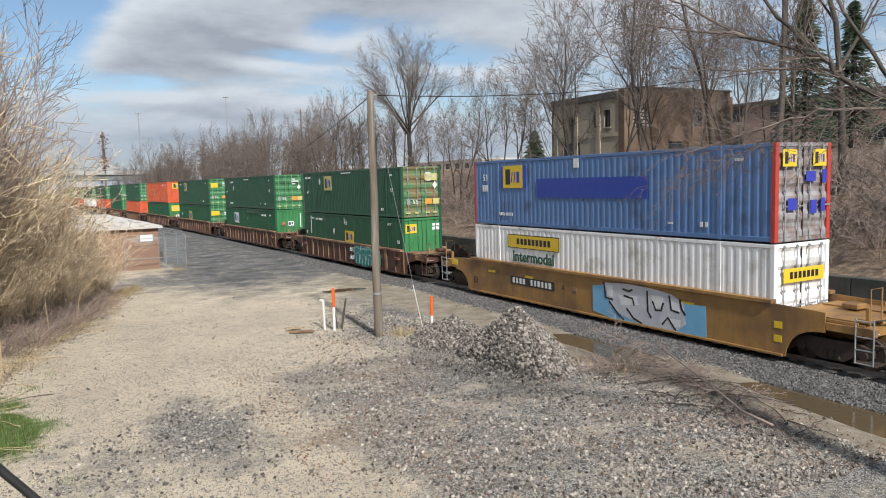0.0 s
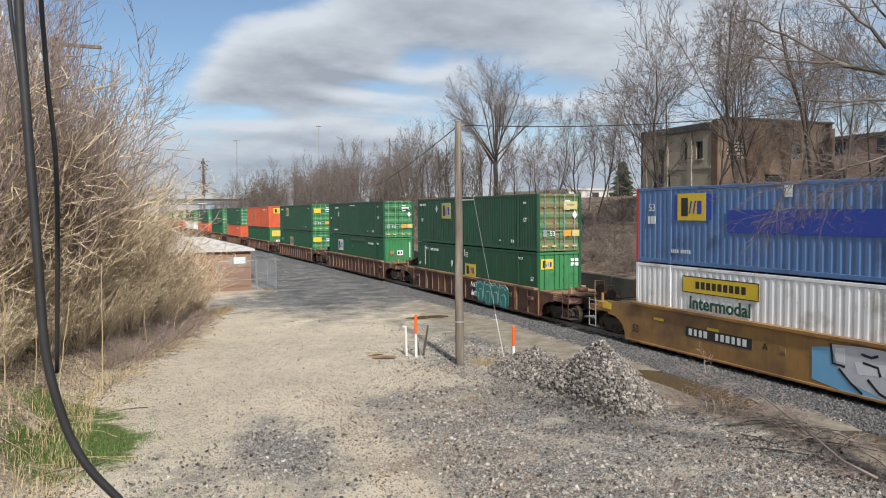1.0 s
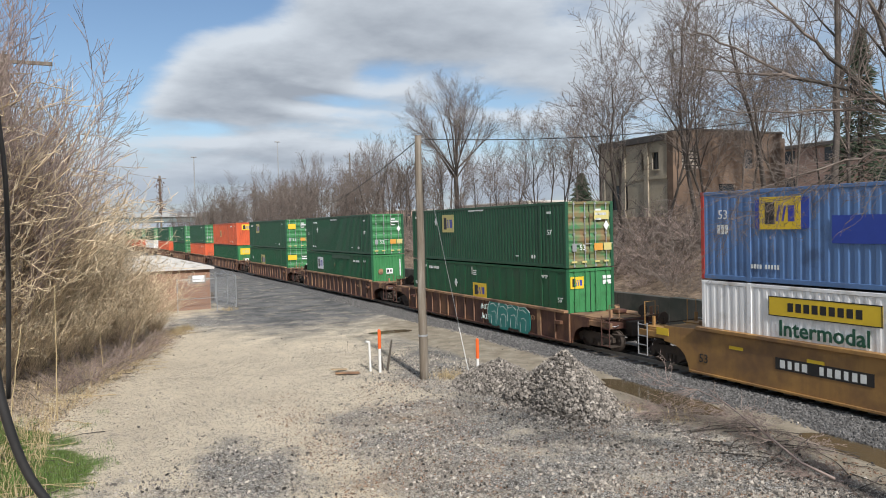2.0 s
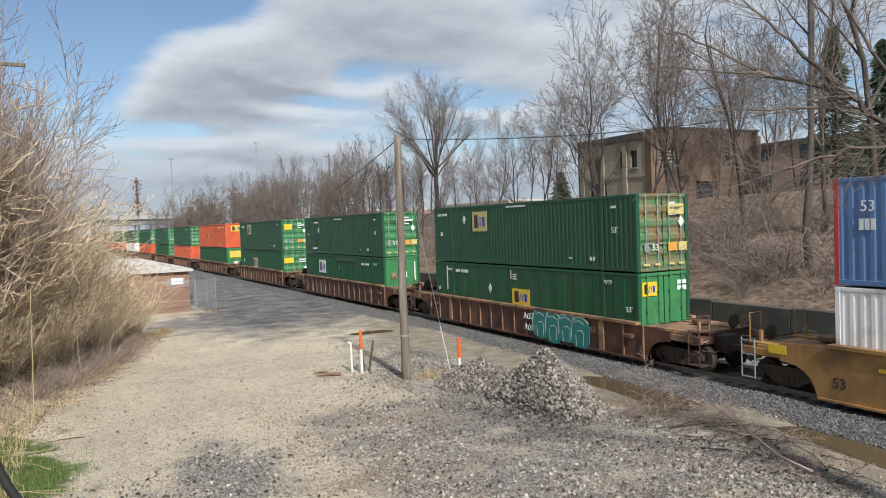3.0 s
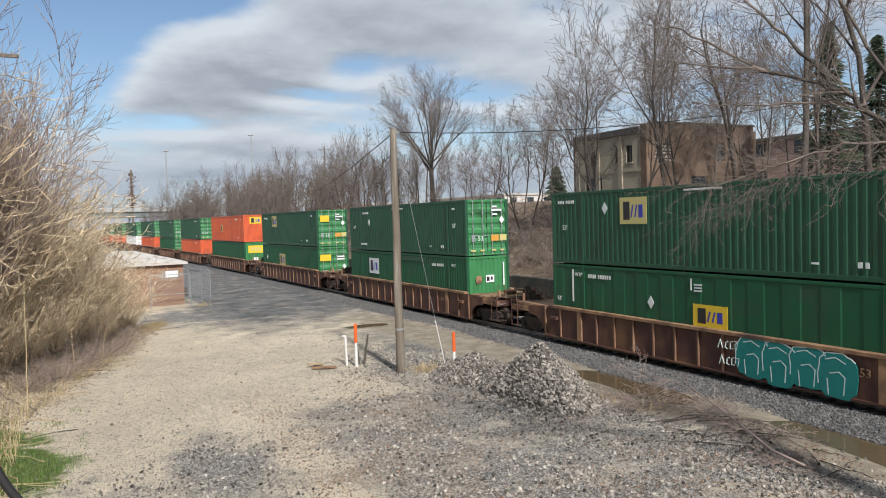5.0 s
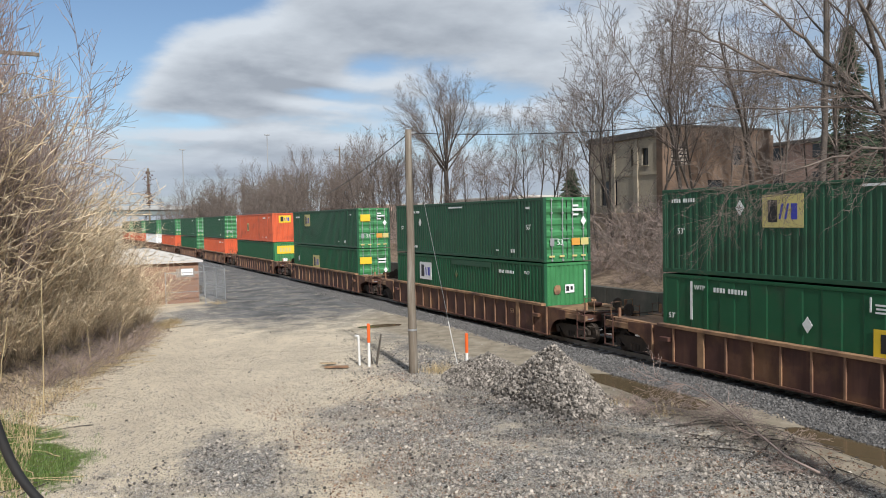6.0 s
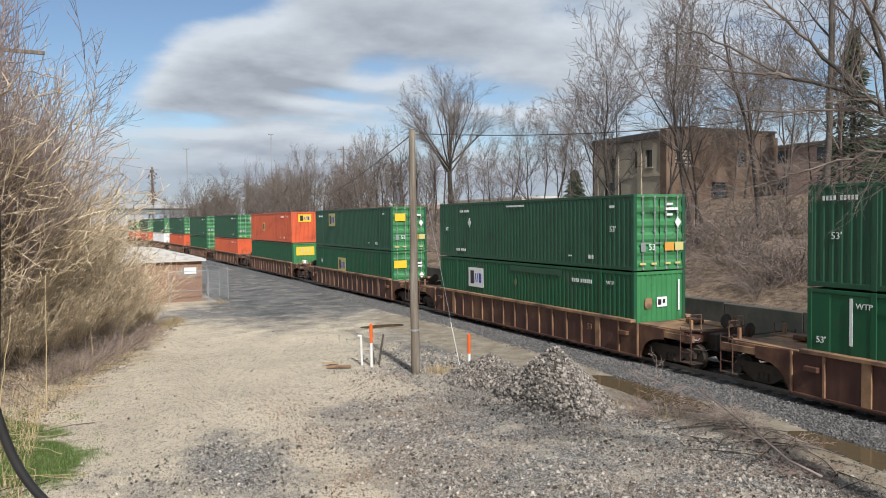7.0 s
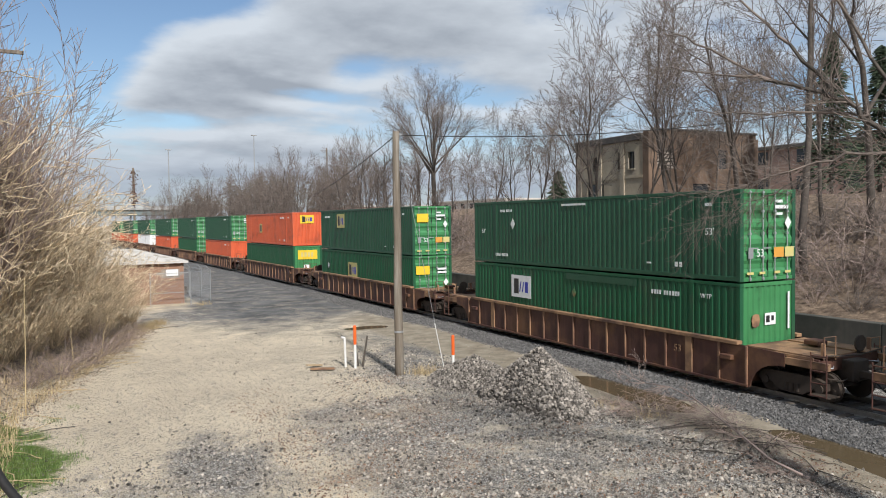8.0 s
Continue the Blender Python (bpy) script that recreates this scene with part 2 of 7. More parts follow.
GRIT = mat("dark_grit", (0.19, 0.17, 0.15), (0.09, 0.08, 0.07), 3.0, 0.9, bump=0.0, island=0.9)
VINE = mat("dead_vine_leaves", (0.17, 0.095, 0.07), (0.10, 0.06, 0.045), 2.0, 0.9, bump=0.0, island=0.5)
PVC = mat("white_plastic_pipe", (0.72, 0.71, 0.68), (0.6, 0.59, 0.56), 6.0, 0.45, bump=0.05)
MARK_ORANGE = mat("orange_plastic", (0.78, 0.13, 0.02), (0.7, 0.11, 0.02), 6.0, 0.45, bump=0.05)
CABLE_BLACK = mat("black_cable_sheath", (0.018, 0.017, 0.017), (0.028, 0.026, 0.025), 8.0, 0.55, bump=0.1)
BARK = mat("grey_brown_bark", (0.095, 0.077, 0.062), (0.05, 0.04, 0.033), 6.0, 0.9, bump=0.6, bump_scale=14)
BARK_LIGHT = mat("pale_limb_bark", (0.075, 0.062, 0.05), (0.035, 0.029, 0.024), 5.0, 0.9, bump=0.5, bump_scale=14)
TWIG = mat("brown_twigs", (0.11, 0.085, 0.067), (0.06, 0.046, 0.037), 3.0, 0.9, bump=0.0, island=0.3)
TWIG_FAR = mat("grey_brown_twigs", (0.19, 0.152, 0.128), (0.13, 0.104, 0.088), 0.5, 0.9, bump=0.0, island=0.3)
TWIG_TAN = mat("straw_coloured_twigs", (0.66, 0.53, 0.36), (0.44, 0.345, 0.23), 0.7, 0.85, bump=0.0, island=0.5)
TWIG_PURPLE = mat("purple_brown_twigs", (0.31, 0.235, 0.20), (0.23, 0.175, 0.15), 0.7, 0.9, bump=0.0, island=0.3)
STRAW = mat("dry_grass_straw", (0.46, 0.36, 0.20), (0.36, 0.27, 0.15), 2.0, 0.85, bump=0.0, island=0.35)
GRASS = mat("fresh_grass", (0.085, 0.155, 0.03), (0.15, 0.20, 0.06), 2.0, 0.75, bump=0.0, island=0.4)
NEEDLES = mat("dark_conifer_needles", (0.028, 0.045, 0.022), (0.04, 0.058, 0.03), 2.0, 0.85, bump=0.0, island=0.4)
SIDING = mat("pale_siding", (0.55, 0.52, 0.48), (0.47, 0.44, 0.41), 0.4, 0.7)
SIDING_PINK = mat("pinkish_brick_far", (0.36, 0.25, 0.20), (0.31, 0.21, 0.17), 0.4, 0.8)


def water_material():
    m = bpy.data.materials.new("muddy_water")
    m.use_nodes = True
    b = m.node_tree.nodes["Principled BSDF"]
    b.inputs["Base Color"].default_value = (0.105, 0.078, 0.045, 1)
    b.inputs["Roughness"].default_value, b.inputs["IOR"].default_value = 0.10, 1.33
    n = m.node_tree.nodes.new("ShaderNodeTexNoise")
    n.inputs["Scale"].default_value = 5.0
    bp = m.node_tree.nodes.new("ShaderNodeBump")
    bp.inputs["Strength"].default_value, bp.inputs["Distance"].default_value = 0.06, 0.02
    m.node_tree.links.new(n.outputs["Fac"], bp.inputs["Height"])
    m.node_tree.links.new(bp.outputs[0], b.inputs["Normal"])
    return m


WATER = water_material()


def ground_material():
    """Sandy dirt, grey gravel, leaf litter and grass, mixed by the ground's own zones and by noise."""
    m = bpy.data.materials.new("ground")
    m.use_nodes = True
    nt = m.node_tree
    L = nt.links.new
    b = nt.nodes["Principled BSDF"]
    b.inputs["Roughness"].default_value = 0.95
    b.inputs["Specular IOR Level"].default_value = 0.15
    geo = nt.nodes.new("ShaderNodeNewGeometry")
    zone = nt.nodes.new("ShaderNodeVertexColor")
    zone.layer_name = "zone"
    wet = nt.nodes.new("ShaderNodeVertexColor")
    wet.layer_name = "zone_more"
    sz, sw = nt.nodes.new("ShaderNodeSeparateColor"), nt.nodes.new("ShaderNodeSeparateColor")
    L(zone.outputs["Color"], sz.inputs[0])
    L(wet.outputs["Color"], sw.inputs[0])

    def nz(sc, detail=6.0, rough=0.6):
        n = nt.nodes.new("ShaderNodeTexNoise")
        n.inputs["Scale"].default_value, n.inputs["Detail"].default_value, n.inputs["Roughness"].default_value = sc, detail, rough
        L(geo.outputs["Position"], n.inputs["Vector"])
        return n.outputs["Fac"]

    def rng(src, lo, hi):
        r = nt.nodes.new("ShaderNodeMapRange")
        r.inputs["From Min"].default_value, r.inputs["From Max"].default_value = lo, hi
        L(src, r.inputs["Value"])
        return r.outputs["Result"]

    def mx(fac, a, c):
        x = nt.nodes.new("ShaderNodeMix")
        x.data_type = "RGBA"
        L(fac, x.inputs["Factor"])
        for key, v in (("A", a), ("B", c)):
            if isinstance(v, tuple):
                x.inputs[key].default_value = rgba(v)
            else:
                L(v, x.inputs[key])
        return x.outputs["Result"]

    def ar(op, a, c):
        x = nt.nodes.new("ShaderNodeMath")
        x.operation = op
        for i, v in enumerate((a, c)):
            if isinstance(v, (int, float)):
                x.inputs[i].default_value = v
            else:
                L(v, x.inputs[i])
        return x.outputs[0]

    def blend(value, sharp=0.22):
        """A zone's edge, broken up by noise."""
        s = ar("ADD", value, ar("MULTIPLY", ar("SUBTRACT", nz(0.7, 9.0, 0.75), 0.5), 1.9))
        return rng(s, 0.5 - sharp, 0.5 + sharp)
    vor = nt.nodes.new("ShaderNodeTexVoronoi")
    vor.inputs["Scale"].default_value = 22.0
    L(geo.outputs["Position"], vor.inputs["Vector"])
    pebble = nt.nodes.new("ShaderNodeSeparateColor")
    L(vor.outputs["Color"], pebble.inputs[0])
    sand = mx(rng(nz(0.35), 0.35, 0.65), (0.70, 0.60, 0.45), (0.57, 0.485, 0.365))
    sand = mx(rng(nz(2.2, 10.0, 0.7), 0.5, 0.8), sand, (0.42, 0.355, 0.275))
    sand = mx(rng(pebble.outputs[0], 0.93, 0.95), sand, (0.25, 0.23, 0.21))
    gravel = mx(pebble.outputs[0], (0.05, 0.046, 0.042), (0.42, 0.385, 0.335))
    gravel = mx(rng(nz(1.2, 10.0, 0.7), 0.5, 0.8), gravel, (0.30, 0.26, 0.215))
    vor2 = nt.nodes.new("ShaderNodeTexVoronoi")
    vor2.inputs["Scale"].default_value = 55.0
    L(geo.outputs["Position"], vor2.inputs["Vector"])
    grit = nt.nodes.new("ShaderNodeSeparateColor")
    L(vor2.outputs["Color"], grit.inputs[0])
    gravel = mx(rng(grit.outputs[0], 0.72, 0.78), gravel, (0.085, 0.08, 0.075))
    gravel = mx(rng(grit.outputs[1], 0.82, 0.86), gravel, (0.62, 0.60, 0.56))
    sand = mx(rng(grit.outputs[0], 0.94, 0.96), sand, (0.19, 0.17, 0.15))
    asphalt = mx(rng(nz(0.5, 8.0), 0.35, 0.65), (0.09, 0.09, 0.09), (0.20, 0.196, 0.19))
    litter = mx(rng(nz(3.5, 10.0, 0.8), 0.38, 0.62), (0.46, 0.36, 0.265), (0.14, 0.108, 0.08))
    litter = mx(rng(pebble.outputs[1], 0.75, 0.85), litter, (0.50, 0.41, 0.30))
    grass = mx(rng(nz(4.0), 0.35, 0.65), (0.07, 0.13, 0.022), (0.13, 0.15, 0.045))
    mud = mx(rng(nz(1.5), 0.35, 0.65), (0.25, 0.21, 0.155), (0.40, 0.345, 0.265))
    col = mx(blend(sz.outputs[0]), sand, gravel)
    col = mx(blend(sw.outputs[0], 0.35), col, asphalt)
    col = mx(blend(sz.outputs[1]), col, litter)
    col = mx(blend(sw.outputs[1]), col, mud)
    col = mx(blend(sz.outputs[2], 0.10), col, grass)
    leaves = mx(rng(nz(3.0, 10.0, 0.8), 0.38, 0.62), (0.35, 0.26, 0.185), (0.095, 0.07, 0.052))
    col = mx(blend(sw.outputs[2]), col, leaves)
    L(col, b.inputs["Base Color"])
    bp = nt.nodes.new("ShaderNodeBump")
    bp.inputs["Strength"].default_value, bp.inputs["Distance"].default_value = 0.9, 0.05
    h = ar("ADD", ar("MULTIPLY", vor.outputs["Distance"], -0.35), ar("ADD", nz(7.0, 8.0), nz(28.0, 6.0, 0.7)))
    L(h, bp.inputs["Height"])
    L(bp.outputs[0], b.inputs["Normal"])
    return m


GROUND = ground_material()


# ================= building helpers =================
def mesh_from(name, verts, faces, material, smooth=False):
    me = bpy.data.meshes.new(name)
    me.from_pydata(verts, [], faces)
    if material:
        me.materials.append(material)
    if smooth:
        me.polygons.foreach_set("use_smooth", [True] * len(me.polygons))
    me.update()
    return me


def thing(name, label, category, group="", kind="", m=None):
    ob = new(name)
    ob.empty_display_size = 0.2
    if m is not None:
        ob.matrix_basis = m
    return tagged(ob, label, category, group, kind)


def part(name, bm, material, parent, label="", m=None):
    """Links a bmesh (or a ready mesh) as one mesh object under a thing or a part."""
    if isinstance(bm, bmesh.types.BMesh):
        me = bpy.data.meshes.new(name)
        bm.to_mesh(me)
        bm.free()
        me.materials.append(material)
    else:
        me = bm
    ob = new(name, me)
    ob.parent = parent
    if m is not None:
        ob.matrix_basis = m
    if label:
        ob["label"] = label
    return ob


def solid(name, bm, material, label, category, kind="", group=""):
    me = bpy.data.meshes.new(name)
    bm.to_mesh(me)
    bm.free()
    me.materials.append(material)
    return tagged(new(name, me), label, category, group, kind)


def box(bm, x0, x1, y0, y1, z0, z1, bevel=0.0, m=None):
    r = bmesh.ops.create_cube(bm, size=1.0)
    vs = r["verts"]
    for v in vs:
        v.co = Vector((x0 + (v.co.x + 0.5) * (x1 - x0), y0 + (v.co.y + 0.5) * (y1 - y0), z0 + (v.co.z + 0.5) * (z1 - z0)))
        if m is not None:
            v.co = m @ v.co
    if bevel:
        es = list({e for v in vs for e in v.link_edges})
        bmesh.ops.bevel(bm, geom=es, offset=bevel, segments=1, affect="EDGES")
    return bm


def boxes(*rows, bevel=0.0):
    bm = bmesh.new()
    for r in rows:
        box(bm, *r, bevel=bevel)
    return bm


def rod(bm, a, b, r0, r1=None, sides=8):
    a, b = Vector(a), Vector(b)
    r1 = r0 if r1 is None else r1
    d = b - a
    m = Matrix.Translation((a + b) / 2) @ d.to_track_quat("Z", "Y").to_matrix().to_4x4()
    bmesh.ops.create_cone(bm, cap_ends=True, segments=sides, radius1=r0, radius2=r1, depth=d.length, matrix=m)
    return bm


def rods(*pairs, r=0.02, sides=6):
    bm = bmesh.new()
    for a, b in pairs:
        rod(bm, a, b, r, sides=sides)
    return bm


def path_rod(bm, pts, r, sides=6):
    for a, b in zip(pts, pts[1:]):
        rod(bm, a, b, r, sides=sides)
    return bm


def prism(bm, outline, y0, y1, axis="y"):
    """A solid from an outline, drawn out along an axis."""
    def put(p, t):
        return {"y": (p[0], t, p[1]), "x": (t, p[0], p[1]), "z": (p[0], p[1], t)}[axis]
    a = [bm.verts.new(put(p, y0)) for p in outline]
    b = [bm.verts.new(put(p, y1)) for p in outline]
    n = len(outline)
    bm.faces.new(a)
    bm.faces.new(list(reversed(b)))
    for i in range(n):
        bm.faces.new((a[i], b[i], b[(i + 1) % n], a[(i + 1) % n]))
    bmesh.ops.recalc_face_normals(bm, faces=bm.faces)
    return bm


LETTERING = {}
for words, tall, bold in (("53", 0.42, 0.0), ("53'", 0.32, 0.0), ("WTP", 0.22, 0.0), ("A", 0.30, 0.0), ("Intermodal", 0.66, 0.012)):
    cu = bpy.data.curves.new("lettering", "FONT")
    cu.body, cu.size, cu.extrude, cu.offset = words, 1.0, 0.006, bold / tall
    cu.align_x, cu.align_y, cu.resolution_u = "CENTER", "CENTER", 2
    shown = bpy.data.objects.new("lettering", cu)
    scene.collection.objects.link(shown)
    LETTERING[words] = bpy.data.meshes.new_from_object(shown.evaluated_get(bpy.context.evaluated_depsgraph_get()))
    bpy.data.objects.remove(shown)


def letters(text, size, material, parent, m, name="lettering", bold=0.0):
    me = LETTERING[text].copy()
    me.materials.clear()
    me.materials.append(material)
    return part(name, me, material, parent, "", m @ Matrix.Diagonal((size, size, 1, 1)))


def on_side(x, y, z, w):
    """Axes of a label on the flank that faces the road: it reads towards the near end."""
    return Matrix(((0, 0, -1, x), (-w, 0, 0, y), (0, 1, 0, z), (0, 0, 0, 1)))


def on_end(x, y, z):
    return Matrix(((1, 0, 0, x), (0, 0, -1, y), (0, 1, 0, z), (0, 0, 0, 1)))


def plate(w, h, t=0.006):
    return boxes((-w / 2, w / 2, -h / 2, h / 2, -t, t))


def bars(rows, t=0.006):
    bm = bmesh.new()
    for x, y, w, h in rows:
        box(bm, x - w / 2, x + w / 2, y - h / 2, y + h / 2, -t, t)
    return bm


def tubes(segs, thin=3, thick=7, limit=0.05):
    """Joins tapered limbs, each (start, end, radius, radius), into one mesh's verts and faces."""
    verts, faces = [], []
    for group, sides in (([s for s in segs if s[2] > limit], thick), ([s for s in segs if s[2] <= limit], thin)):
        if not group:
            continue
        a = np.array([s[0] for s in group])
        b = np.array([s[1] for s in group])
        ra, rb = np.array([s[2] for s in group]), np.array([s[3] for s in group])
        d = b - a
        d /= np.maximum(np.linalg.norm(d, axis=1), 1e-9)[:, None]
        ref = np.where(np.abs(d[:, 2:3]) > 0.9, np.array([[1.0, 0, 0]]), np.array([[0, 0, 1.0]]))
        u = np.cross(d, ref)
        u /= np.linalg.norm(u, axis=1)[:, None]
        w = np.cross(d, u)
        ang = 2 * np.pi * np.arange(sides) / sides
        ring = u[:, None] * np.cos(ang)[None, :, None] + w[:, None] * np.sin(ang)[None, :, None]
        lo, hi = a[:, None] + ring * ra[:, None, None], b[:, None] + ring * rb[:, None, None]
        base = len(verts)
        n = len(group)
        verts += np.concatenate([lo, hi], 1).reshape(-1, 3).tolist()
        k = base + np.arange(n)[:, None] * 2 * sides
        i = np.arange(sides)[None]
        j = (i + 1) % sides
        faces += np.stack([k + i, k + j, k + sides + j, k + sides + i], 2).reshape(-1, 4).tolist()
    return verts, faces


def sweep(pts, radii, sides=8):
    """One connected tube along a line of points."""
    pts = [Vector(p) for p in pts]
    verts, faces = [], []
    n = len(pts)
    ref = Vector((0.31, 0.2, 0.93)).normalized()
    for i, p in enumerate(pts):
        d = (pts[min(i + 1, n - 1)] - pts[max(i - 1, 0)]).normalized()
        u = d.cross(ref if abs(d.dot(ref)) < 0.95 else Vector((1, 0, 0))).normalized()
        w = d.cross(u)
        r = radii if isinstance(radii, (int, float)) else radii[i]
        for k in range(sides):
            a = 2 * math.pi * k / sides
            verts.append(tuple(p + (u * math.cos(a) + w * math.sin(a)) * r))
    for i in range(n - 1):
        for k in range(sides):
            a, b = i * sides + k, i * sides + (k + 1) % sides
            faces.append((a, b, b + sides, a + sides))
    faces.append(tuple(reversed(range(sides))))
    faces.append(tuple(range((n - 1) * sides, n * sides)))
    return verts, faces


# ================= the lie of the land =================
BEND = 1.0725e-4
RAIL_TOP = 0.30


def track_x(y):
    return 20.12 - BEND * y * y


def smooth(t):
    t = np.clip(t, 0.0, 1.0)
    return t * t * (3 - 2 * t)


TOE_Y = [-60, 4, 12, 17, 25, 31, 41, 43.5, 46, 62, 120]
TOE_X = [-3, -3, -1.9, -1.5, -1.3, 0.8, 3.8, 4.6, 1.5, 1.0, 4.0]
WALL_X = 26.0


def toe(y):
    return np.interp(y, TOE_Y, TOE_X)


def height(x, y):
    x, y = np.asarray(x, float), np.asarray(y, float)
    z = 0.035 * np.sin(x * 0.9 + 1.3 * np.sin(y * 0.31)) + 0.02 * np.sin(y * 0.43 + x * 0.4 + np.sin(x * 0.6)) + 0.005 * np.sin(3.1 * x + 1.7 * y) + 0.004 * np.sin(4.3 * y - 2.2 * x)
    z = z * smooth((np.hypot(x, y) - 5) / 5) * smooth((400 - np.hypot(x, y)) / 300)
    up = np.maximum(toe(y) - x, 0)
    bx = x - (track_x(np.clip(y, -100, 200)) - 20.12)
    z = z * (1 - 0.9 * np.exp(-((bx - 16.4) / 1.2) ** 2))
    z = z + 5.2 * (1 - np.exp(-up * 0.115)) * smooth(up / 1.5)
    hill = smooth(1 - (np.hypot(x, y) - 2.6) / 4.6)
    z = np.maximum(z, 4.05 * hill)
    bx = x - (track_x(np.clip(y, -100, 200)) - 20.12)
    basins = np.exp(-np.abs((y - 18.4) / 2.9) ** 3) + np.exp(-np.abs((y - 10.0) / 3.2) ** 3)
    z = z - 0.17 * np.exp(-((bx - 16.5 + 0.25 * np.sin(y * 0.9)) / 0.9) ** 2) * basins
    low = np.exp(-np.abs((x - 14.7) / 1.8) ** 3 - np.abs((y - 36.9) / 0.9) ** 3)
    z = z * (1 - low) - 0.09 * low
    z = z + 0.34 * np.exp(-((x - 14.9) / 0.8) ** 2 - ((y - 12.3) / 2.6) ** 2)
    rise = np.clip((x - WALL_X - 0.15) / 0.25, 0, 1) * 1.72 + np.clip(x - WALL_X - 0.5, 0, 17) * 0.31
    far = smooth((420 - np.hypot(x, y)) / 200)
    return z + rise * far


def zones(x, y, z):
    """gravel, litter, grass, asphalt, mud: each 0 to 1."""
    bx = x - (track_x(np.clip(y, -100, 200)) - 20.12)

    def spot(cx, cy, rx, ry, p=2):
        return np.exp(-np.abs((x - cx) / rx) ** p - np.abs((y - cy) / ry) ** p)
    gravel = -0.02 + 0.66 * smooth((x - 8.6) / 3.0) * smooth((y - 9) / 3) * smooth((33 - y) / 4)
    gravel = np.maximum(gravel, 0.95 * spot(3.25, 17.4, 1.5, 3.4))
    gravel = np.maximum(gravel, 0.68 * smooth((23.5 - y) / 3) * smooth((x - 4.6) / 2))
    gravel = np.maximum(gravel, 0.8 * spot(12.0, 26.0, 2.9, 3.4, 2))
    gravel = np.maximum(gravel, 0.8 * spot(7.0, 47.0, 3.6, 5.4, 2))
    gravel = np.maximum(gravel, 0.85 * smooth((bx - 17.2) / 0.5))
    gravel = np.maximum(gravel, 0.5 * spot(0.9, 16.6, 1.3, 3.0, 4))
    path = np.maximum(np.maximum(spot(9.0, 33.0, 4.2, 4.0), spot(4.6, 26.5, 2.6, 5.2)), spot(1.0, 21.5, 1.2, 3.2))
    gravel = gravel - 0.55 * path
    asphalt = 0.85 * smooth((y - 31 + 0.25 * (10 - x)) / 15) * smooth((bx - 5.5) / 4.5) * smooth((19.0 - bx) / 0.6)
    asphalt = np.maximum(asphalt, 0.62 * spot(14.2, 31, 2.4, 7))
    mud = np.maximum(1.25 * np.exp(-np.abs((bx - 15.95) / 1.6) ** 4) * smooth((46 - y) / 12), 0.55 * spot(14.0, 36, 2.5, 1.5))
    litter = np.maximum(smooth((toe(y) + 0.1 - x) / 1.8), smooth((x - WALL_X) / 0.6))
    litter = np.maximum(litter, 0.55 * spot(14.9, 12.0, 1.2, 3.0))
    litter = np.maximum(litter, np.maximum(0.5 * spot(8.6, 19.8, 3.6, 1.3), 0.42 * spot(6.3, 15.2, 3.0, 1.6)))
    grass = 1.1 * spot(-1.1, 19.9, 1.35, 2.1) + 0.8 * spot(-1.9, 23.4, 1.1, 1.5) + 0.25 * spot(-3, 18, 2, 4)
    far = smooth((np.hypot(x, y) - 150) / 150)
    litter = np.maximum(litter, far)
    return gravel, litter, grass, asphalt, mud


def make_ground():
    def axis(lo, hi, step, out, grow=1.22):
        a = list(np.arange(lo, hi, step))
        s = step
        while a[-1] < out:
            s *= grow
            a.append(a[-1] + s)
        s = step
        b = []
        p = lo
        while p > -out:
            s *= grow
            p -= s
            b.append(p)
        return np.array(list(reversed(b)) + a)
    xs, ys = axis(-6, 27.5, 0.27, 2500), axis(7, 52, 0.32, 2500)
    X, Y = np.meshgrid(xs, ys)
    Z = height(X, Y)
    nx, ny = len(xs), len(ys)
    verts = np.stack([X.ravel(), Y.ravel(), Z.ravel()], 1)
    i = np.arange((nx - 1) * (ny - 1))
    r, c = i // (nx - 1), i % (nx - 1)
    a = r * nx + c
    faces = np.stack([a, a + 1, a + nx + 1, a + nx], 1)
    me = mesh_from("ground", verts.tolist(), faces.tolist(), GROUND, True)
    g, l, gr, asp, mud = zones(X.ravel(), Y.ravel(), Z.ravel())
    one = np.ones_like(g)
    for name, cols in (("zone", (g, l, gr, one)), ("zone_more", (asp, mud, smooth((X.ravel() - WALL_X) / 0.6) * smooth((160 - np.hypot(X, Y).ravel()) / 60), one))):
        at = me.color_attributes.new(name, "FLOAT_COLOR", "POINT")
        at.data.foreach_set("color", np.stack(cols, 1).astype(np.float32).ravel())
    tagged(new("ground", me), "sandy dirt lot with gravel and a littered bank", "ground", kind="structure")


make_ground()


def strip_along(name, profile, y0, y1, step, material):
    """A profile (offset from the track's middle, height) drawn along the bent track."""
    bm = bmesh.new()
    rings = []
    for y in np.arange(y0, y1 + 0.01, step):
        rings.append([bm.verts.new((track_x(y) + ox, y, oz)) for ox, oz in profile])
    n = len(profile)
    for a, b in zip(rings, rings[1:]):
        for i in range(n):
            bm.faces.new((a[i], a[(i + 1) % n], b[(i + 1) % n], b[i]))
    bm.faces.new(rings[0])
    bm.faces.new(list(reversed(rings[-1])))
    bmesh.ops.recalc_face_normals(bm, faces=bm.faces)
    return bm


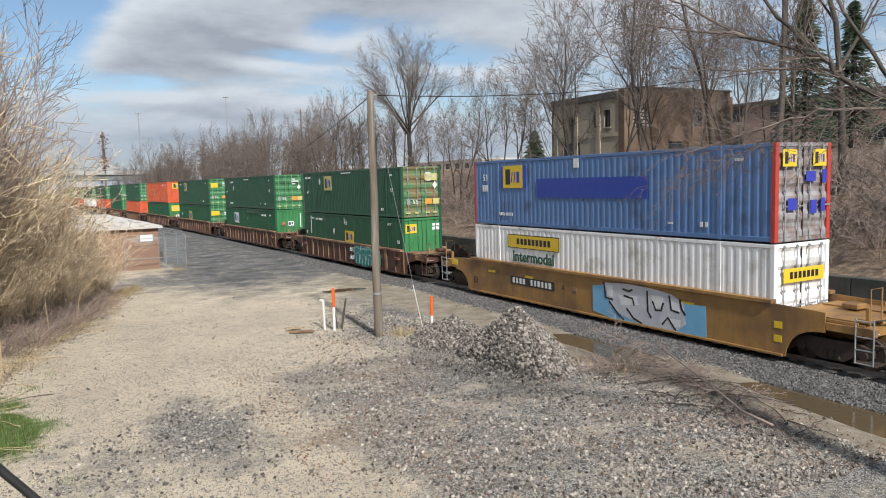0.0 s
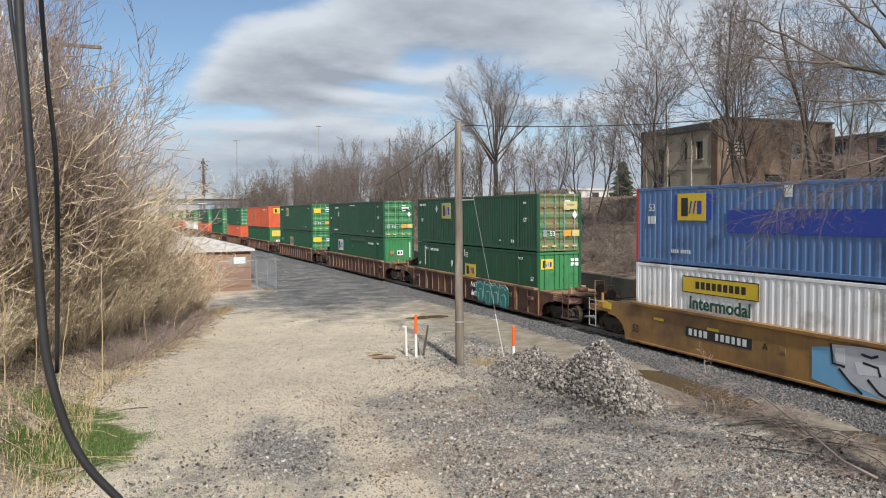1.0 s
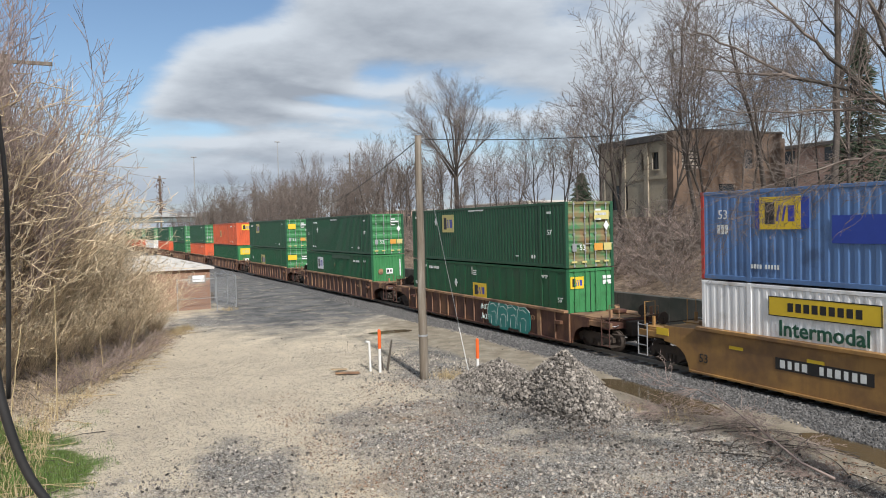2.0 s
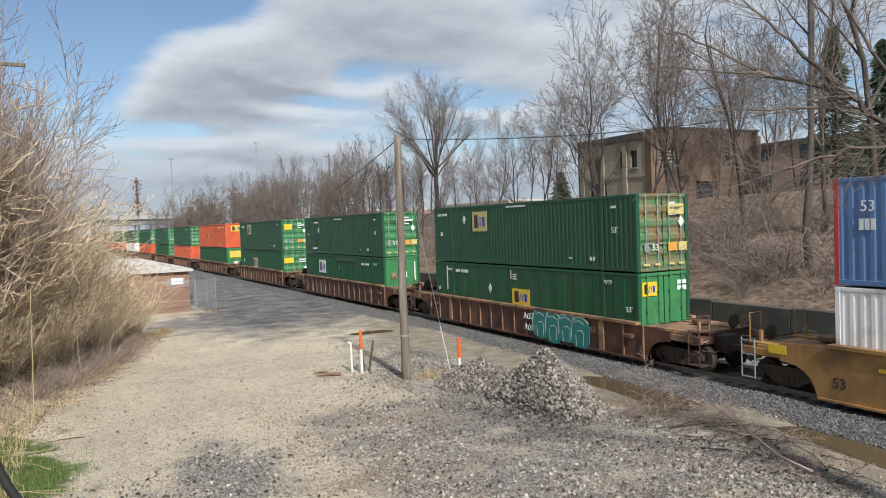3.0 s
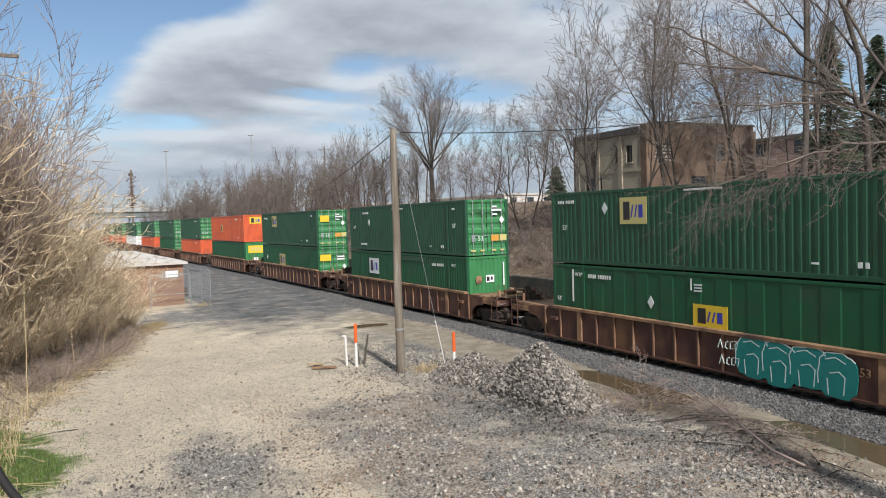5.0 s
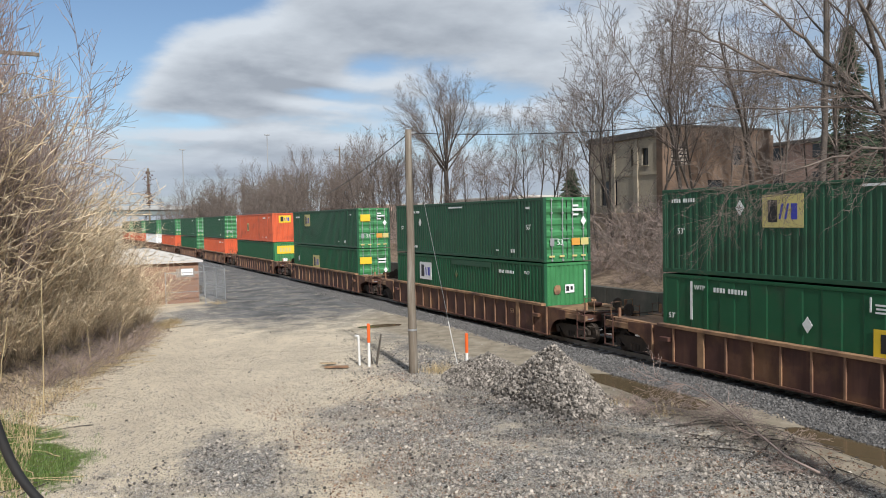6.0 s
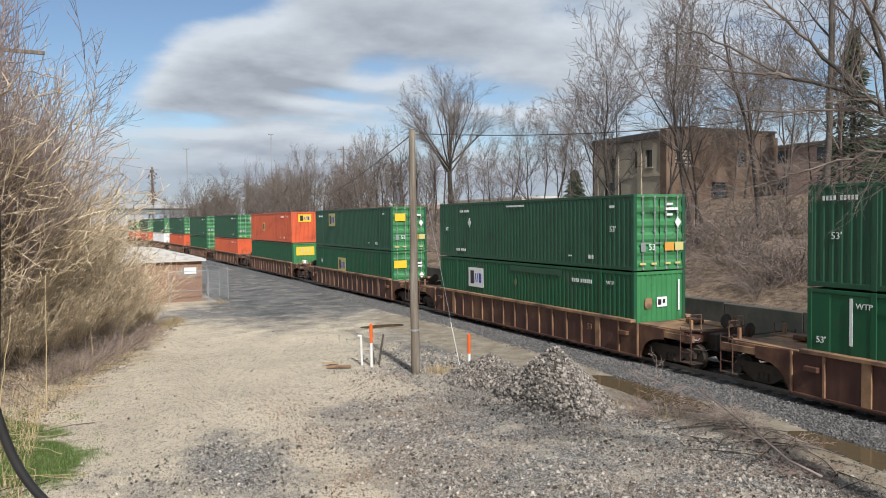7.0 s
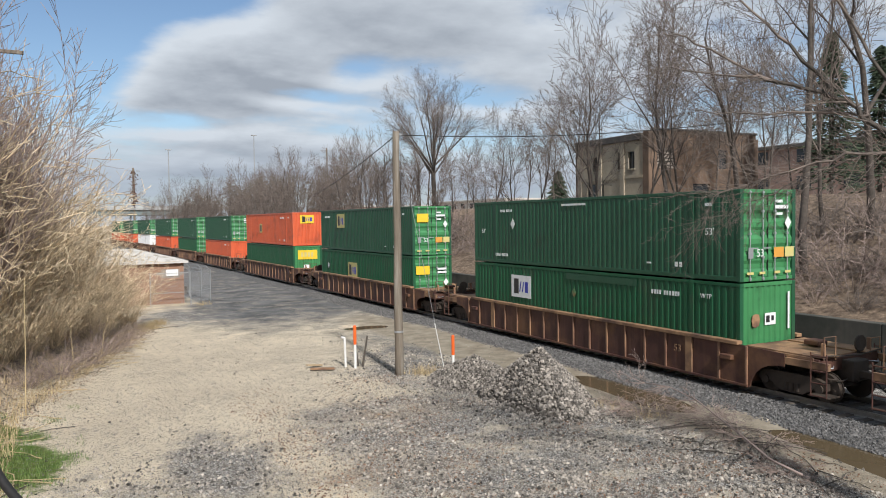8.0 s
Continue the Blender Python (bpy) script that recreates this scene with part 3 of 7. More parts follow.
ballast = solid("ballast_bed", strip_along("ballast", [(-3.05, -0.25), (-2.95, -0.03), (-2.35, 0.05), (-1.55, 0.13), (1.55, 0.13), (2.9, -0.05), (3.0, -0.25)], -80, 420, 4.0, BALLAST),
                BALLAST, "grey crushed stone ballast under the railway track", "ballast", "structure")
track = thing("railway_track", "single railway track on grey ballast with wooden ties", "railway track", kind="structure")
for side in (-0.755, 0.755):
    part("rail", strip_along("rail", [(side - 0.07, 0.13), (side + 0.07, 0.13), (side + 0.07, 0.145), (side + 0.012, 0.165), (side + 0.012, 0.255), (side + 0.036, 0.265),
                                      (side + 0.036, RAIL_TOP), (side - 0.036, RAIL_TOP), (side - 0.036, 0.265), (side - 0.012, 0.255), (side - 0.012, 0.165), (side - 0.07, 0.145)],
                            -80, 420, 5.0, None), BRIGHT_STEEL, track)
tie_mesh = bpy.data.meshes.new("tie")
tie_bm = boxes((-1.3, 1.3, -0.11, 0.11, 0.02, 0.155), bevel=0.012)
tie_bm.to_mesh(tie_mesh)
tie_bm.free()
tie_mesh.materials.append(DARK_WOOD)
for i in range(110):
    y = -6 + i * 0.55
    part("tie", tie_mesh, None, track, m=pose(track_x(y) + random.uniform(-0.03, 0.03), y, 0, 0, 0, random.uniform(-1, 1)))

# ================= wells and boxes: the train =================
HALF = 8.075
BOX_H, BOX_W = 2.896, 2.59
CAR_PITCH = 23.5


def corrugated(length, h, depth, pitch, thick=0.05, flat=0.35):
    """A solid panel with upright folds; runs along x, faces -y, stands on z = 0."""
    n = max(1, round(length / pitch))
    p = length / n
    pts = []
    for i in range(n):
        x = i * p
        pts += [(x, 0.0), (x + p * flat, 0.0), (x + p * 0.5, depth), (x + p * (0.5 + flat), depth)]
    pts.append((length, 0.0))
    bm = bmesh.new()
    lo = [bm.verts.new((x, y, 0)) for x, y in pts]
    hi = [bm.verts.new((x, y, h)) for x, y in pts]
    for i in range(len(pts) - 1):
        bm.faces.new((lo[i], lo[i + 1], hi[i + 1], hi[i]))
    bl, br = bm.verts.new((0, depth + thick, 0)), bm.verts.new((length, depth + thick, 0))
    tl, tr = bm.verts.new((0, depth + thick, h)), bm.verts.new((length, depth + thick, h))
    bm.faces.new((br, bl, tl, tr))
    bm.faces.new((bl, lo[0], hi[0], tl))
    bm.faces.new((lo[-1], br, tr, hi[-1]))
    bm.faces.new(hi + [tr, tl])
    bm.faces.new(list(reversed(lo)) + [bl, br])
    return bm


def logo_sign(parent, m, w, h, ground_mat):
    """A plain sign with a black shape, a blue shape and a second blue shape: no lettering."""
    s = part("sign", plate(w, h), ground_mat, parent, "square company sign with black and blue shapes", m)
    t = 0.010
    part("black_shape", boxes((-0.36 * w, -0.12 * w, -0.34 * h, 0.34 * h, -t, t)), INK, s)
    bm = bmesh.new()
    for x in (-0.02, 0.12):
        prism(bm, [((x - 0.07) * w, -0.25 * h), ((x - 0.02) * w, -0.25 * h), ((x + 0.05) * w, 0.22 * h), (x * w, 0.22 * h)], -t, t, "z")
    box(bm, 0.21 * w, 0.36 * w, -0.26 * h, 0.22 * h, -t, t)
    part("blue_shape", bm, INK_BLUE, s)
    return s


def diamond(parent, m, r, material=None):
    bm = bmesh.new()
    prism(bm, [(-r * 0.7, 0), (0, -r), (r * 0.7, 0), (0, r)], -0.006, 0.006, "z")
    return part("placard", bm, material or LETTER_WHITE, parent, "white diamond placard", m)


def container(label, paint, end="doors", end_paint=None, post_paint=None, pitch=0.275, depth=0.027, flat_sides=False, group="containers on the train"):
    """A 53-foot box: x across, y along (near end at -HALF), z up from its base."""
    c = thing("shipping_container", label, "container", group)
    w = BOX_W / 2
    end_paint, post_paint = end_paint or paint, post_paint or paint
    length = 2 * HALF - 0.24
    folds = dict(pitch=1.22, depth=0.018, flat=0.46) if flat_sides else dict(pitch=pitch, depth=depth)
    near = corrugated(length, BOX_H - 0.28, **folds)
    part("side_panel", near, paint, c, m=Matrix(((0, 1, 0, -w + 0.012), (-1, 0, 0, HALF - 0.12), (0, 0, 1, 0.16), (0, 0, 0, 1))))
    far = corrugated(length, BOX_H - 0.28, **folds)
    part("side_panel", far, paint, c, m=Matrix(((0, -1, 0, w - 0.012), (1, 0, 0, -HALF + 0.12), (0, 0, 1, 0.16), (0, 0, 0, 1))))
    roof = corrugated(length, BOX_W - 0.1, 0.02, 0.42)
    part("roof", roof, paint, c, m=Matrix(((0, 0, 1, -w + 0.05), (1, 0, 0, -HALF + 0.12), (0, -1, 0, BOX_H - 0.012), (0, 0, 0, 1))))
    part("floor", boxes((-w + 0.06, w - 0.06, -HALF + 0.1, HALF - 0.1, 0.05, 0.15)), GRIME_STEEL, c)
    for s in (-1, 1):
        a, b = sorted((s * w, s * (w - 0.09)))
        part("top_rail", boxes((a, b, -HALF + 0.1, HALF - 0.1, BOX_H - 0.115, BOX_H - 0.004), bevel=0.01), paint, c)
        part("bottom_rail", boxes((a, b, -HALF + 0.1, HALF - 0.1, 0.02, 0.165), bevel=0.01), paint, c)
        for e in (-1, 1):
            y0, y1 = sorted((e * HALF, e * (HALF - 0.15)))
            x0, x1 = sorted((s * w, s * (w - 0.16)))
            part("corner_post", boxes((x0, x1, y0, y1, 0.1, BOX_H - 0.1), bevel=0.012), post_paint, c)
            for z in (0.0, BOX_H - 0.118):
                part("corner_casting", boxes((x0 - 0.004 * (s < 0), x1 + 0.004 * (s > 0), y0 - 0.003, y1 + 0.003, z, z + 0.118), bevel=0.012), post_paint, c)
            x0, x1 = sorted((s * (w + 0.006), s * (w - 0.07)))
            part("lifting_post", boxes((x0, x1, e * 6.10 - 0.085, e * 6.10 + 0.085, 0.0, BOX_H + 0.006), bevel=0.01), paint, c)
    # far end and near end
    part("end_wall", corrugated(BOX_W - 0.3, BOX_H - 0.24, 0.035, 0.25), paint, c, m=pose(w - 0.15, HALF - 0.02, 0.12, 0, 0, 180))
    for z in (0.0, BOX_H - 0.13):
        for e in (-1, 1):
            y0, y1 = sorted((e * (HALF - 0.005), e * (HALF - 0.11)))
            part("end_beam", boxes((-w + 0.15, w - 0.15, y0, y1, z + 0.005, z + 0.125), bevel=0.01), end_paint if e < 0 else paint, c)
    if end == "front":
        part("end_wall", corrugated(BOX_W - 0.3, BOX_H - 0.24, 0.045, 0.25), end_paint, c, m=pose(-w + 0.15, -HALF + 0.02, 0.12))
        return c
    lw = BOX_W / 2 - 0.16
    for s in (-1, 1):
        x0 = -w + 0.155 if s < 0 else 0.008
        if end == "flush":
            bm = corrugated(lw, BOX_H - 0.27, 0.012, lw / 3, flat=0.44)
            leaf = part("door", bm, end_paint, c, m=pose(x0, -HALF + 0.05, 0.135))
        else:
            bm = corrugated(BOX_H - 0.27, lw, 0.05, (BOX_H - 0.27) / 5, flat=0.30)
            leaf = part("door", bm, end_paint, c, m=Matrix(((0, 0, -1, x0 + lw), (0, 1, 0, -HALF + 0.03), (1, 0, 0, 0.135), (0, 0, 0, 1))))
        for k in (0.24, 0.76):
            bm = bmesh.new()
            rod(bm, (0, 0, 0.02), (0, 0, BOX_H - 0.04), 0.019, sides=6)
            for z in (0.08, 0.75, 1.5, 2.2, BOX_H - 0.1):
                box(bm, -0.045, 0.045, -0.028, 0.03, z - 0.035, z + 0.035)
            box(bm, -0.01, 0.34, -0.035, -0.012, 1.02, 1.06)
            part("lock_rod", bm, GALV if end != "flush" else end_paint, c, m=pose(x0 + lw * k, -HALF - 0.012, 0))
    part("door_gasket", boxes((-0.012, 0.008, -HALF + 0.02, -HALF + 0.06, 0.13, BOX_H - 0.13)), INK, c)
    return c


def side_label(c, u, z, text, size, material=None, bold=0.0):
    return letters(text, size, material or LETTER_WHITE, c, on_side(-BOX_W / 2 - 0.012, HALF - u, z, 1), bold=bold)


def each_bar(rows, material, parent, m, label="small white mark", t=0.006):
    """Plain bars in the place of small writing, each a part of its own."""
    for x, y, w, h in rows:
        part("marking", boxes((x - w / 2, x + w / 2, y - h / 2, y + h / 2, -t, t)), material, parent, label, m)


def side_bars(c, u, z, rows, material=None):
    return each_bar(rows, material or LETTER_WHITE, c, on_side(-BOX_W / 2 - 0.006, HALF - u, z, 1))


def serial(c, u, z, n=9, h=0.13, material=None):
    return side_bars(c, u, z, [((i - n / 2) * h * 0.85 + (0.09 if i > 3 else 0), 0, h * 0.5, h) for i in range(n)], material)


def end_bars(c, x, z, rows, material=None, label="small white mark"):
    return each_bar(rows, material or LETTER_WHITE, c, on_end(x - BOX_W / 2, -HALF - 0.045, z), label)


UP = BOX_H + 0.045


def mark_common(c, serial_u=13.0, serial_z=2.45):
    serial(c, serial_u, serial_z)
    side_bars(c, 15.0, 2.45, [(-0.1, 0, 0.3, 0.1)])
    side_bars(c, 13.6, 0.45, [(-0.1, 0, 0.12, 0.16), (0.1, 0, 0.1, 0.16), (-1.4, 0, 0.22, 0.06)])


def door_marks(c, orange=True, paint=None):
    """Number bars, a warning strip and a diamond on the doors."""
    end_bars(c, 1.93, 2.42, [(-0.2, 0.1, 0.3, 0.09), (-0.08, -0.08, 0.62, 0.11), (-0.2, -0.3, 0.3, 0.08)])
    diamond(c, on_end(2.17 - BOX_W / 2, -HALF - 0.03, 1.83), 0.22)
    if orange:
        end_bars(c, 1.72, 0.90, [(0, 0, 0.46, 0.32)], TAG_RUST, "orange warning panel")
        end_bars(c, 2.22, 0.90, [(0, 0, 0.42, 0.32)], SIGN_TAN, "faded panel")
    letters("53", 0.34, LETTER_WHITE, c, on_end(0.85 - BOX_W / 2, -HALF - 0.05, 0.88))
    end_bars(c, 0.42, 0.9, [(0, 0, 0.22, 0.34)], GALV, "small grey plate")
    end_bars(c, 1.3, 0.26, [(-0.9, 0, 0.30, 0.08), (-0.35, 0, 0.26, 0.08), (0.35, 0, 0.26, 0.08), (0.85, 0, 0.26, 0.08)], SIGN_TAN, "pale warning strip")


def well_car(style="brown"):
    """Rail car with a sunken well: origin on the rail tops under its middle."""
    brown = style == "brown"
    paint = BROWN_STEEL if brown else YELLOW_STEEL
    edge = RUST_EDGE if brown else YELLOW_STEEL
    label = "rusty brown steel well car with ribbed sides" if brown else "dirty yellow steel well car with smooth sides"
    car = thing("well_car", label, "rail car", "well cars of the train")
    top = 1.42 if brown else 1.60
    low = 0.14 if brown else 0.08
    end = 9.75
    outline = [(-8.55, low), (8.55, low)]
    arch = [(8.62, 0.35), (8.75, 0.58), (8.95, 0.76), (9.2, 0.88), (9.5, 0.93)]
    prof = outline + arch + [(end, 0.95), (end, top - 0.1), (8.2, top - 0.05), (6.1, top), (-6.1, top), (-8.2, top - 0.05), (-end, top - 0.1), (-end, 0.95)] + [(-a, b) for a, b in reversed(arch)]
    for s in (-1, 1):
        x0, x1 = sorted((s * 1.44, s * 1.40))
        bm = bmesh.new()
        prism(bm, prof, x0, x1, "x")
        sill = part("side_sill", bm, paint, car)
        a, b = sorted((s * 1.53, s * 1.28))
        part("top_chord", boxes((a, b, -8.15, 8.15, top - 0.06, top + 0.05), bevel=0.008), edge, sill)
        a, b = sorted((s * 1.50, s * 1.30))
        part("bottom_chord", boxes((a, b, -8.5, 8.5, low - 0.03, low + 0.045), bevel=0.008), paint, sill)
        if brown:
            ys = [-8.45, -7.4, -6.15] + list(np.linspace(-5.1, 5.1, 11)) + [6.15, 7.4, 8.45]
            for y in ys:
                wide = 0.14 if abs(abs(y) - 6.15) < 0.01 else 0.038
                a, b = sorted((s * 1.495, s * 1.435))
                part("rib", boxes((a, b, y - wide, y + wide, low + 0.04, top - 0.064), bevel=0.008), RUSTY_RIB if wide < 0.1 else RUST_EDGE, sill)
            for e in (-1, 1):
                a, b = sorted((s * 1.60, s * 1.44))
                part("latch_box", boxes((a, b, e * 7.75 - 0.22, e * 7.75 + 0.22, 0.86, 1.02), bevel=0.02), paint, sill)
        else:
            for y in (3.65, 6.5, -1.2, -5.0):
                a, b = sorted((s * 1.452, s * 1.438))
                part("reflector", boxes((a, b, y - 0.28, y + 0.28, 1.08, 1.18)), SIGN_YELLOW, sill, "yellow reflective strip")
    part("well_floor", boxes((-1.36, 1.36, -8.3, 8.3, 0.12, 0.28), bevel=0.01), GRIME_STEEL, car)
    for e in (-1, 1):
        y0, y1 = sorted((e * 8.28, e * 10.62))
        deck = part("end_platform", boxes((-1.36, 1.36, y0, y1, 1.24, 1.33), bevel=0.012), edge, car)
        for k in (-0.95, 0.95):
            part("deck_plate", boxes((k - 0.38, k + 0.38, min(e * 8.35, e * 10.9), max(e * 8.35, e * 10.9), 1.335, 1.375), bevel=0.008), RUST_EDGE if brown else YELLOW_STEEL, deck, "worn walkway plate")
        a, b = sorted((e * 8.2, e * 8.32))
        part("bulkhead", boxes((-1.36, 1.36, a, b, 0.2, 1.33), bevel=0.01), paint, car)
        a, b = sorted((e * 8.4, e * 11.15))
        part("draft_sill", boxes((-0.36, 0.36, a, b, 0.62, 1.22), bevel=0.03), GRIME_STEEL if brown else paint, car)
        a, b = sorted((e * 10.62, e * 10.8))
        part("end_beam", boxes((-1.34, 1.34, a, b, 0.92, 1.30), bevel=0.02), paint, car)
        bm = bmesh.new()
        a, b = sorted((e * 11.1, e * 11.62))
        box(bm, -0.09, 0.09, a, b, 0.72, 0.92, 0.02)
        a, b = sorted((e * 11.5, e * 11.78))
        box(bm, -0.02 - 0.12 * (e > 0), 0.14 - 0.02 * (e > 0), a, b, 0.66, 0.97, 0.04)
        part("coupler", bm, GRIME_STEEL, car)
        # ladders and grab irons at the corners
        for s in (-1, 1):
            x = s * 1.46
            y = e * 10.85
            a, b = sorted((s * 1.43, s * 1.31))
            part("side_beam", boxes((a, b, min(e * 9.76, e * 11.12), max(e * 9.76, e * 11.12), 1.02, 1.235), bevel=0.012), edge, car, "rusty side beam of the end platform")
            a, b = sorted((s * 1.45, s * 0.95))
            part("step_plate", boxes((a, b, min(e * 10.5, e * 11.15), max(e * 10.5, e * 11.15), 0.27, 0.30)), GRIME_STEEL, car)
            bm = rods(((x, y - 0.24, 0.28), (x, y - 0.24, 1.5)), ((x, y + 0.24, 0.28), (x, y + 0.24, 1.5)), r=0.022)
            for z in (0.30, 0.66, 1.0, 1.42):
                rod(bm, (x, y - 0.24, z), (x, y + 0.24, z), 0.02, sides=6)
            part("ladder", bm, GALV if not brown else BROWN_STEEL, car)
        for x0, x1, top_z in ((-1.3, -0.8, 1.93 if brown else 2.25), (0.8, 1.25, 1.74 if brown else 2.2)):
            pts = [(x0, e * 10.9, 1.28), (x0, e * 10.9, top_z), (x1, e * 10.9, top_z), (x1, e * 10.9, 1.28)]
            v, f = sweep(pts, 0.02, 6)
            part("handrail", mesh_from("handrail", v, f, RUST_EDGE if brown else YELLOW_STEEL), None, car)
            v, f = sweep([(x0 * 1.0, e * 10.85, 1.08), ((x0 + x1) / 2, e * 11.0, 1.06), (x1, e * 10.85, 1.08)], 0.018, 6)
            part("grab_iron", mesh_from("grab_iron", v, f, GALV), None, car)
        # pipes, cut levers and posts that crowd the end of the car
        for x0, z0, x1, z1 in ((-1.2, 0.78, -0.3, 0.70), (0.3, 0.98, 1.2, 0.80), (-1.25, 1.42, 1.25, 1.40)):
            v, f = sweep([(x0, e * 10.95, z0), ((x0 + x1) / 2, e * 11.08, (z0 + z1) / 2 - 0.05), (x1, e * 10.95, z1)], 0.022, 6)
            part("cut_lever", mesh_from("cut_lever", v, f, TRUCK_STEEL), None, car)
        for x0 in (-1.05, 1.05):
            part("end_post", boxes((x0 - 0.05, x0 + 0.05, e * 10.7 - 0.05, e * 10.7 + 0.05, 1.34, 1.72), bevel=0.01), RUSTY_RIB if brown else paint, car)
        part("valve_box", boxes((0.15, 0.62, min(e * 9.2, e * 9.7), max(e * 9.2, e * 9.7), 1.38, 1.54), bevel=0.03), paint, car)
        # brake gear
        bm = bmesh.new()
        rod(bm, (-0.55 * e, e * 10.72, 1.60), (-0.55 * e, e * 10.78, 1.60), 0.24, sides=14)
        rod(bm, (-0.55 * e, e * 10.70, 1.1), (-0.55 * e, e * 10.70, 1.62), 0.04, sides=6)
        part("brake_wheel", bm, GRIME_STEEL, car)
        part("air_hose", path_rod(bmesh.new(), [(0.35, e * 11.05, 0.8), (0.38, e * 11.3, 0.62), (0.33, e * 11.55, 0.42), (0.25, e * 11.7, 0.38)], 0.028), INK, car)
        # truck with two wheelsets
        truck = part("truck", boxes((-0.95, 0.95, e * 9.75 - 0.2, e * 9.75 + 0.2, 0.42, 0.66), bevel=0.03), TRUCK_STEEL, car, "two-axle truck")
        for s in (-1, 1):
            bm = bmesh.new()
            yc = e * 9.75
            prism(bm, [(yc - 1.12, 0.40), (yc - 1.12, 0.58), (yc - 0.72, 0.72), (yc + 0.72, 0.72), (yc + 1.12, 0.58), (yc + 1.12, 0.40), (yc + 0.72, 0.38),
                       (yc + 0.34, 0.16), (yc - 0.34, 0.16), (yc - 0.72, 0.38)], s * 1.04 - 0.07, s * 1.04 + 0.07, "x")
            for ax in (-0.89, 0.89):
                rod(bm, (s * 1.02, yc + ax, 0.42), (s * 1.16, yc + ax, 0.42), 0.125, sides=10)
            for k in (-0.18, 0.0, 0.18):
                rod(bm, (s * 1.09, yc + k, 0.22), (s * 1.09, yc + k, 0.44), 0.075, sides=8)
            part("side_frame", bm, TRUCK_STEEL, truck)
        for ax in (-0.89, 0.89):
            bm = bmesh.new()
            rod(bm, (-1.05, 0, 0), (1.05, 0, 0), 0.08, sides=8)
            for s in (-1, 1):
                rod(bm, (s * 0.69, 0, 0), (s * 0.83, 0, 0), 0.42, 0.415, sides=26)
                rod(bm, (s * 0.65, 0, 0), (s * 0.70, 0, 0), 0.445, sides=26)
                for k in range(5):
                    a = k * 2 * math.pi / 5
                    rod(bm, (s * 0.825, 0.24 * math.cos(a), 0.24 * math.sin(a)), (s * 0.845, 0.24 * math.cos(a), 0.24 * math.sin(a)), 0.06, sides=6)
            part("wheelset", bm, TRUCK_STEEL, truck, m=pose(0, e * 9.75 + ax, 0.42))
    return car


def blob(cx, cy, rx, ry, n=18, wob=0.12, seed=0):
    r = random.Random(seed)
    out = []
    for i in range(n):
        a = 2 * math.pi * i / n
        k = 1 + r.uniform(-wob, wob)
        out.append((cx + rx * k * math.copysign(abs(math.cos(a)) ** 0.65, math.cos(a)), cy + ry * k * math.copysign(abs(math.sin(a)) ** 0.65, math.sin(a))))
    return out


def stroke(bm, pts, w, t=0.006):
    """One sprayed line as a single mitred ribbon; it closes where it ends at its start."""
    pts = [Vector(p) for p in pts]
    closed = (pts[0] - pts[-1]).length < 1e-6
    if closed:
        pts.pop()
    n = len(pts)
    rings = []
    for i, p in enumerate(pts):
        a = pts[(i - 1) % n] if closed or i else p
        b = pts[(i + 1) % n] if closed or i < n - 1 else p
        d = (b - a).normalized()
        o = Vector((-d.y, d.x)) * w / 2
        rings.append([bm.verts.new((q.x, q.y, z)) for q, z in ((p + o, t), (p - o, t), (p - o, -t), (p + o, -t))])
    for i in range(n if closed else n - 1):
        a, b = rings[i], rings[(i + 1) % n]
        for k in range(4):
            bm.faces.new((a[k], a[(k + 1) % 4], b[(k + 1) % 4], b[k]))
    if not closed:
        bm.faces.new(rings[0][::-1])
        bm.faces.new(rings[-1])
    bmesh.ops.recalc_face_normals(bm, faces=bm.faces)
    return bm


def graffiti_teal(car):
    """Four tall teal shapes that run together, with pale outlines, over the sill and its ribs."""
    base = on_side(-1.505, HALF - 11.6, 0.76, 1)

    def line(pts, w=0.032):
        part("graffiti_outline", stroke(bmesh.new(), pts, w, 0.016), GRAF_LINE, car, "pale spray outline", base)
    for i, (cx, cy, rx, ry) in enumerate(((-1.35, 0.04, 0.62, 0.62), (-0.42, -0.03, 0.60, 0.64), (0.5, 0.02, 0.58, 0.60), (1.38, -0.05, 0.56, 0.62))):
        o = blob(cx, cy, rx, ry, 22, 0.07, i + 3)
        bm = bmesh.new()
        prism(bm, o, -0.012 - 0.0005 * i, 0.012 + 0.0005 * i, "z")
        part("graffiti", bm, GRAF_TEAL, car, "teal block graffiti", base)
        line(o[2:13])
        line([(cx - 0.35, cy + 0.42), (cx - 0.05, cy + 0.5), (cx + 0.25, cy + 0.36)])
        line([(cx - 0.22, cy + 0.05), (cx + 0.05, cy + 0.12), (cx + 0.22, cy - 0.02), (cx + 0.18, cy - 0.5)])
        line([(cx - 0.3, cy - 0.1), (cx - 0.26, cy - 0.55)])
    for y, x in ((0.3, -2.55), (-0.2, -2.5)):
        for pts in ([(-0.12, -0.14), (-0.02, 0.14), (0.07, -0.12)], [(0.28, 0.1), (0.19, 0.06), (0.17, -0.1), (0.27, -0.13)], [(0.46, 0.12), (0.37, 0.1), (0.36, -0.12), (0.48, -0.1)], [(0.52, 0.13), (0.66, 0.12), (0.6, -0.14)]):
            line([(x + a, y + b) for a, b in pts], 0.026)


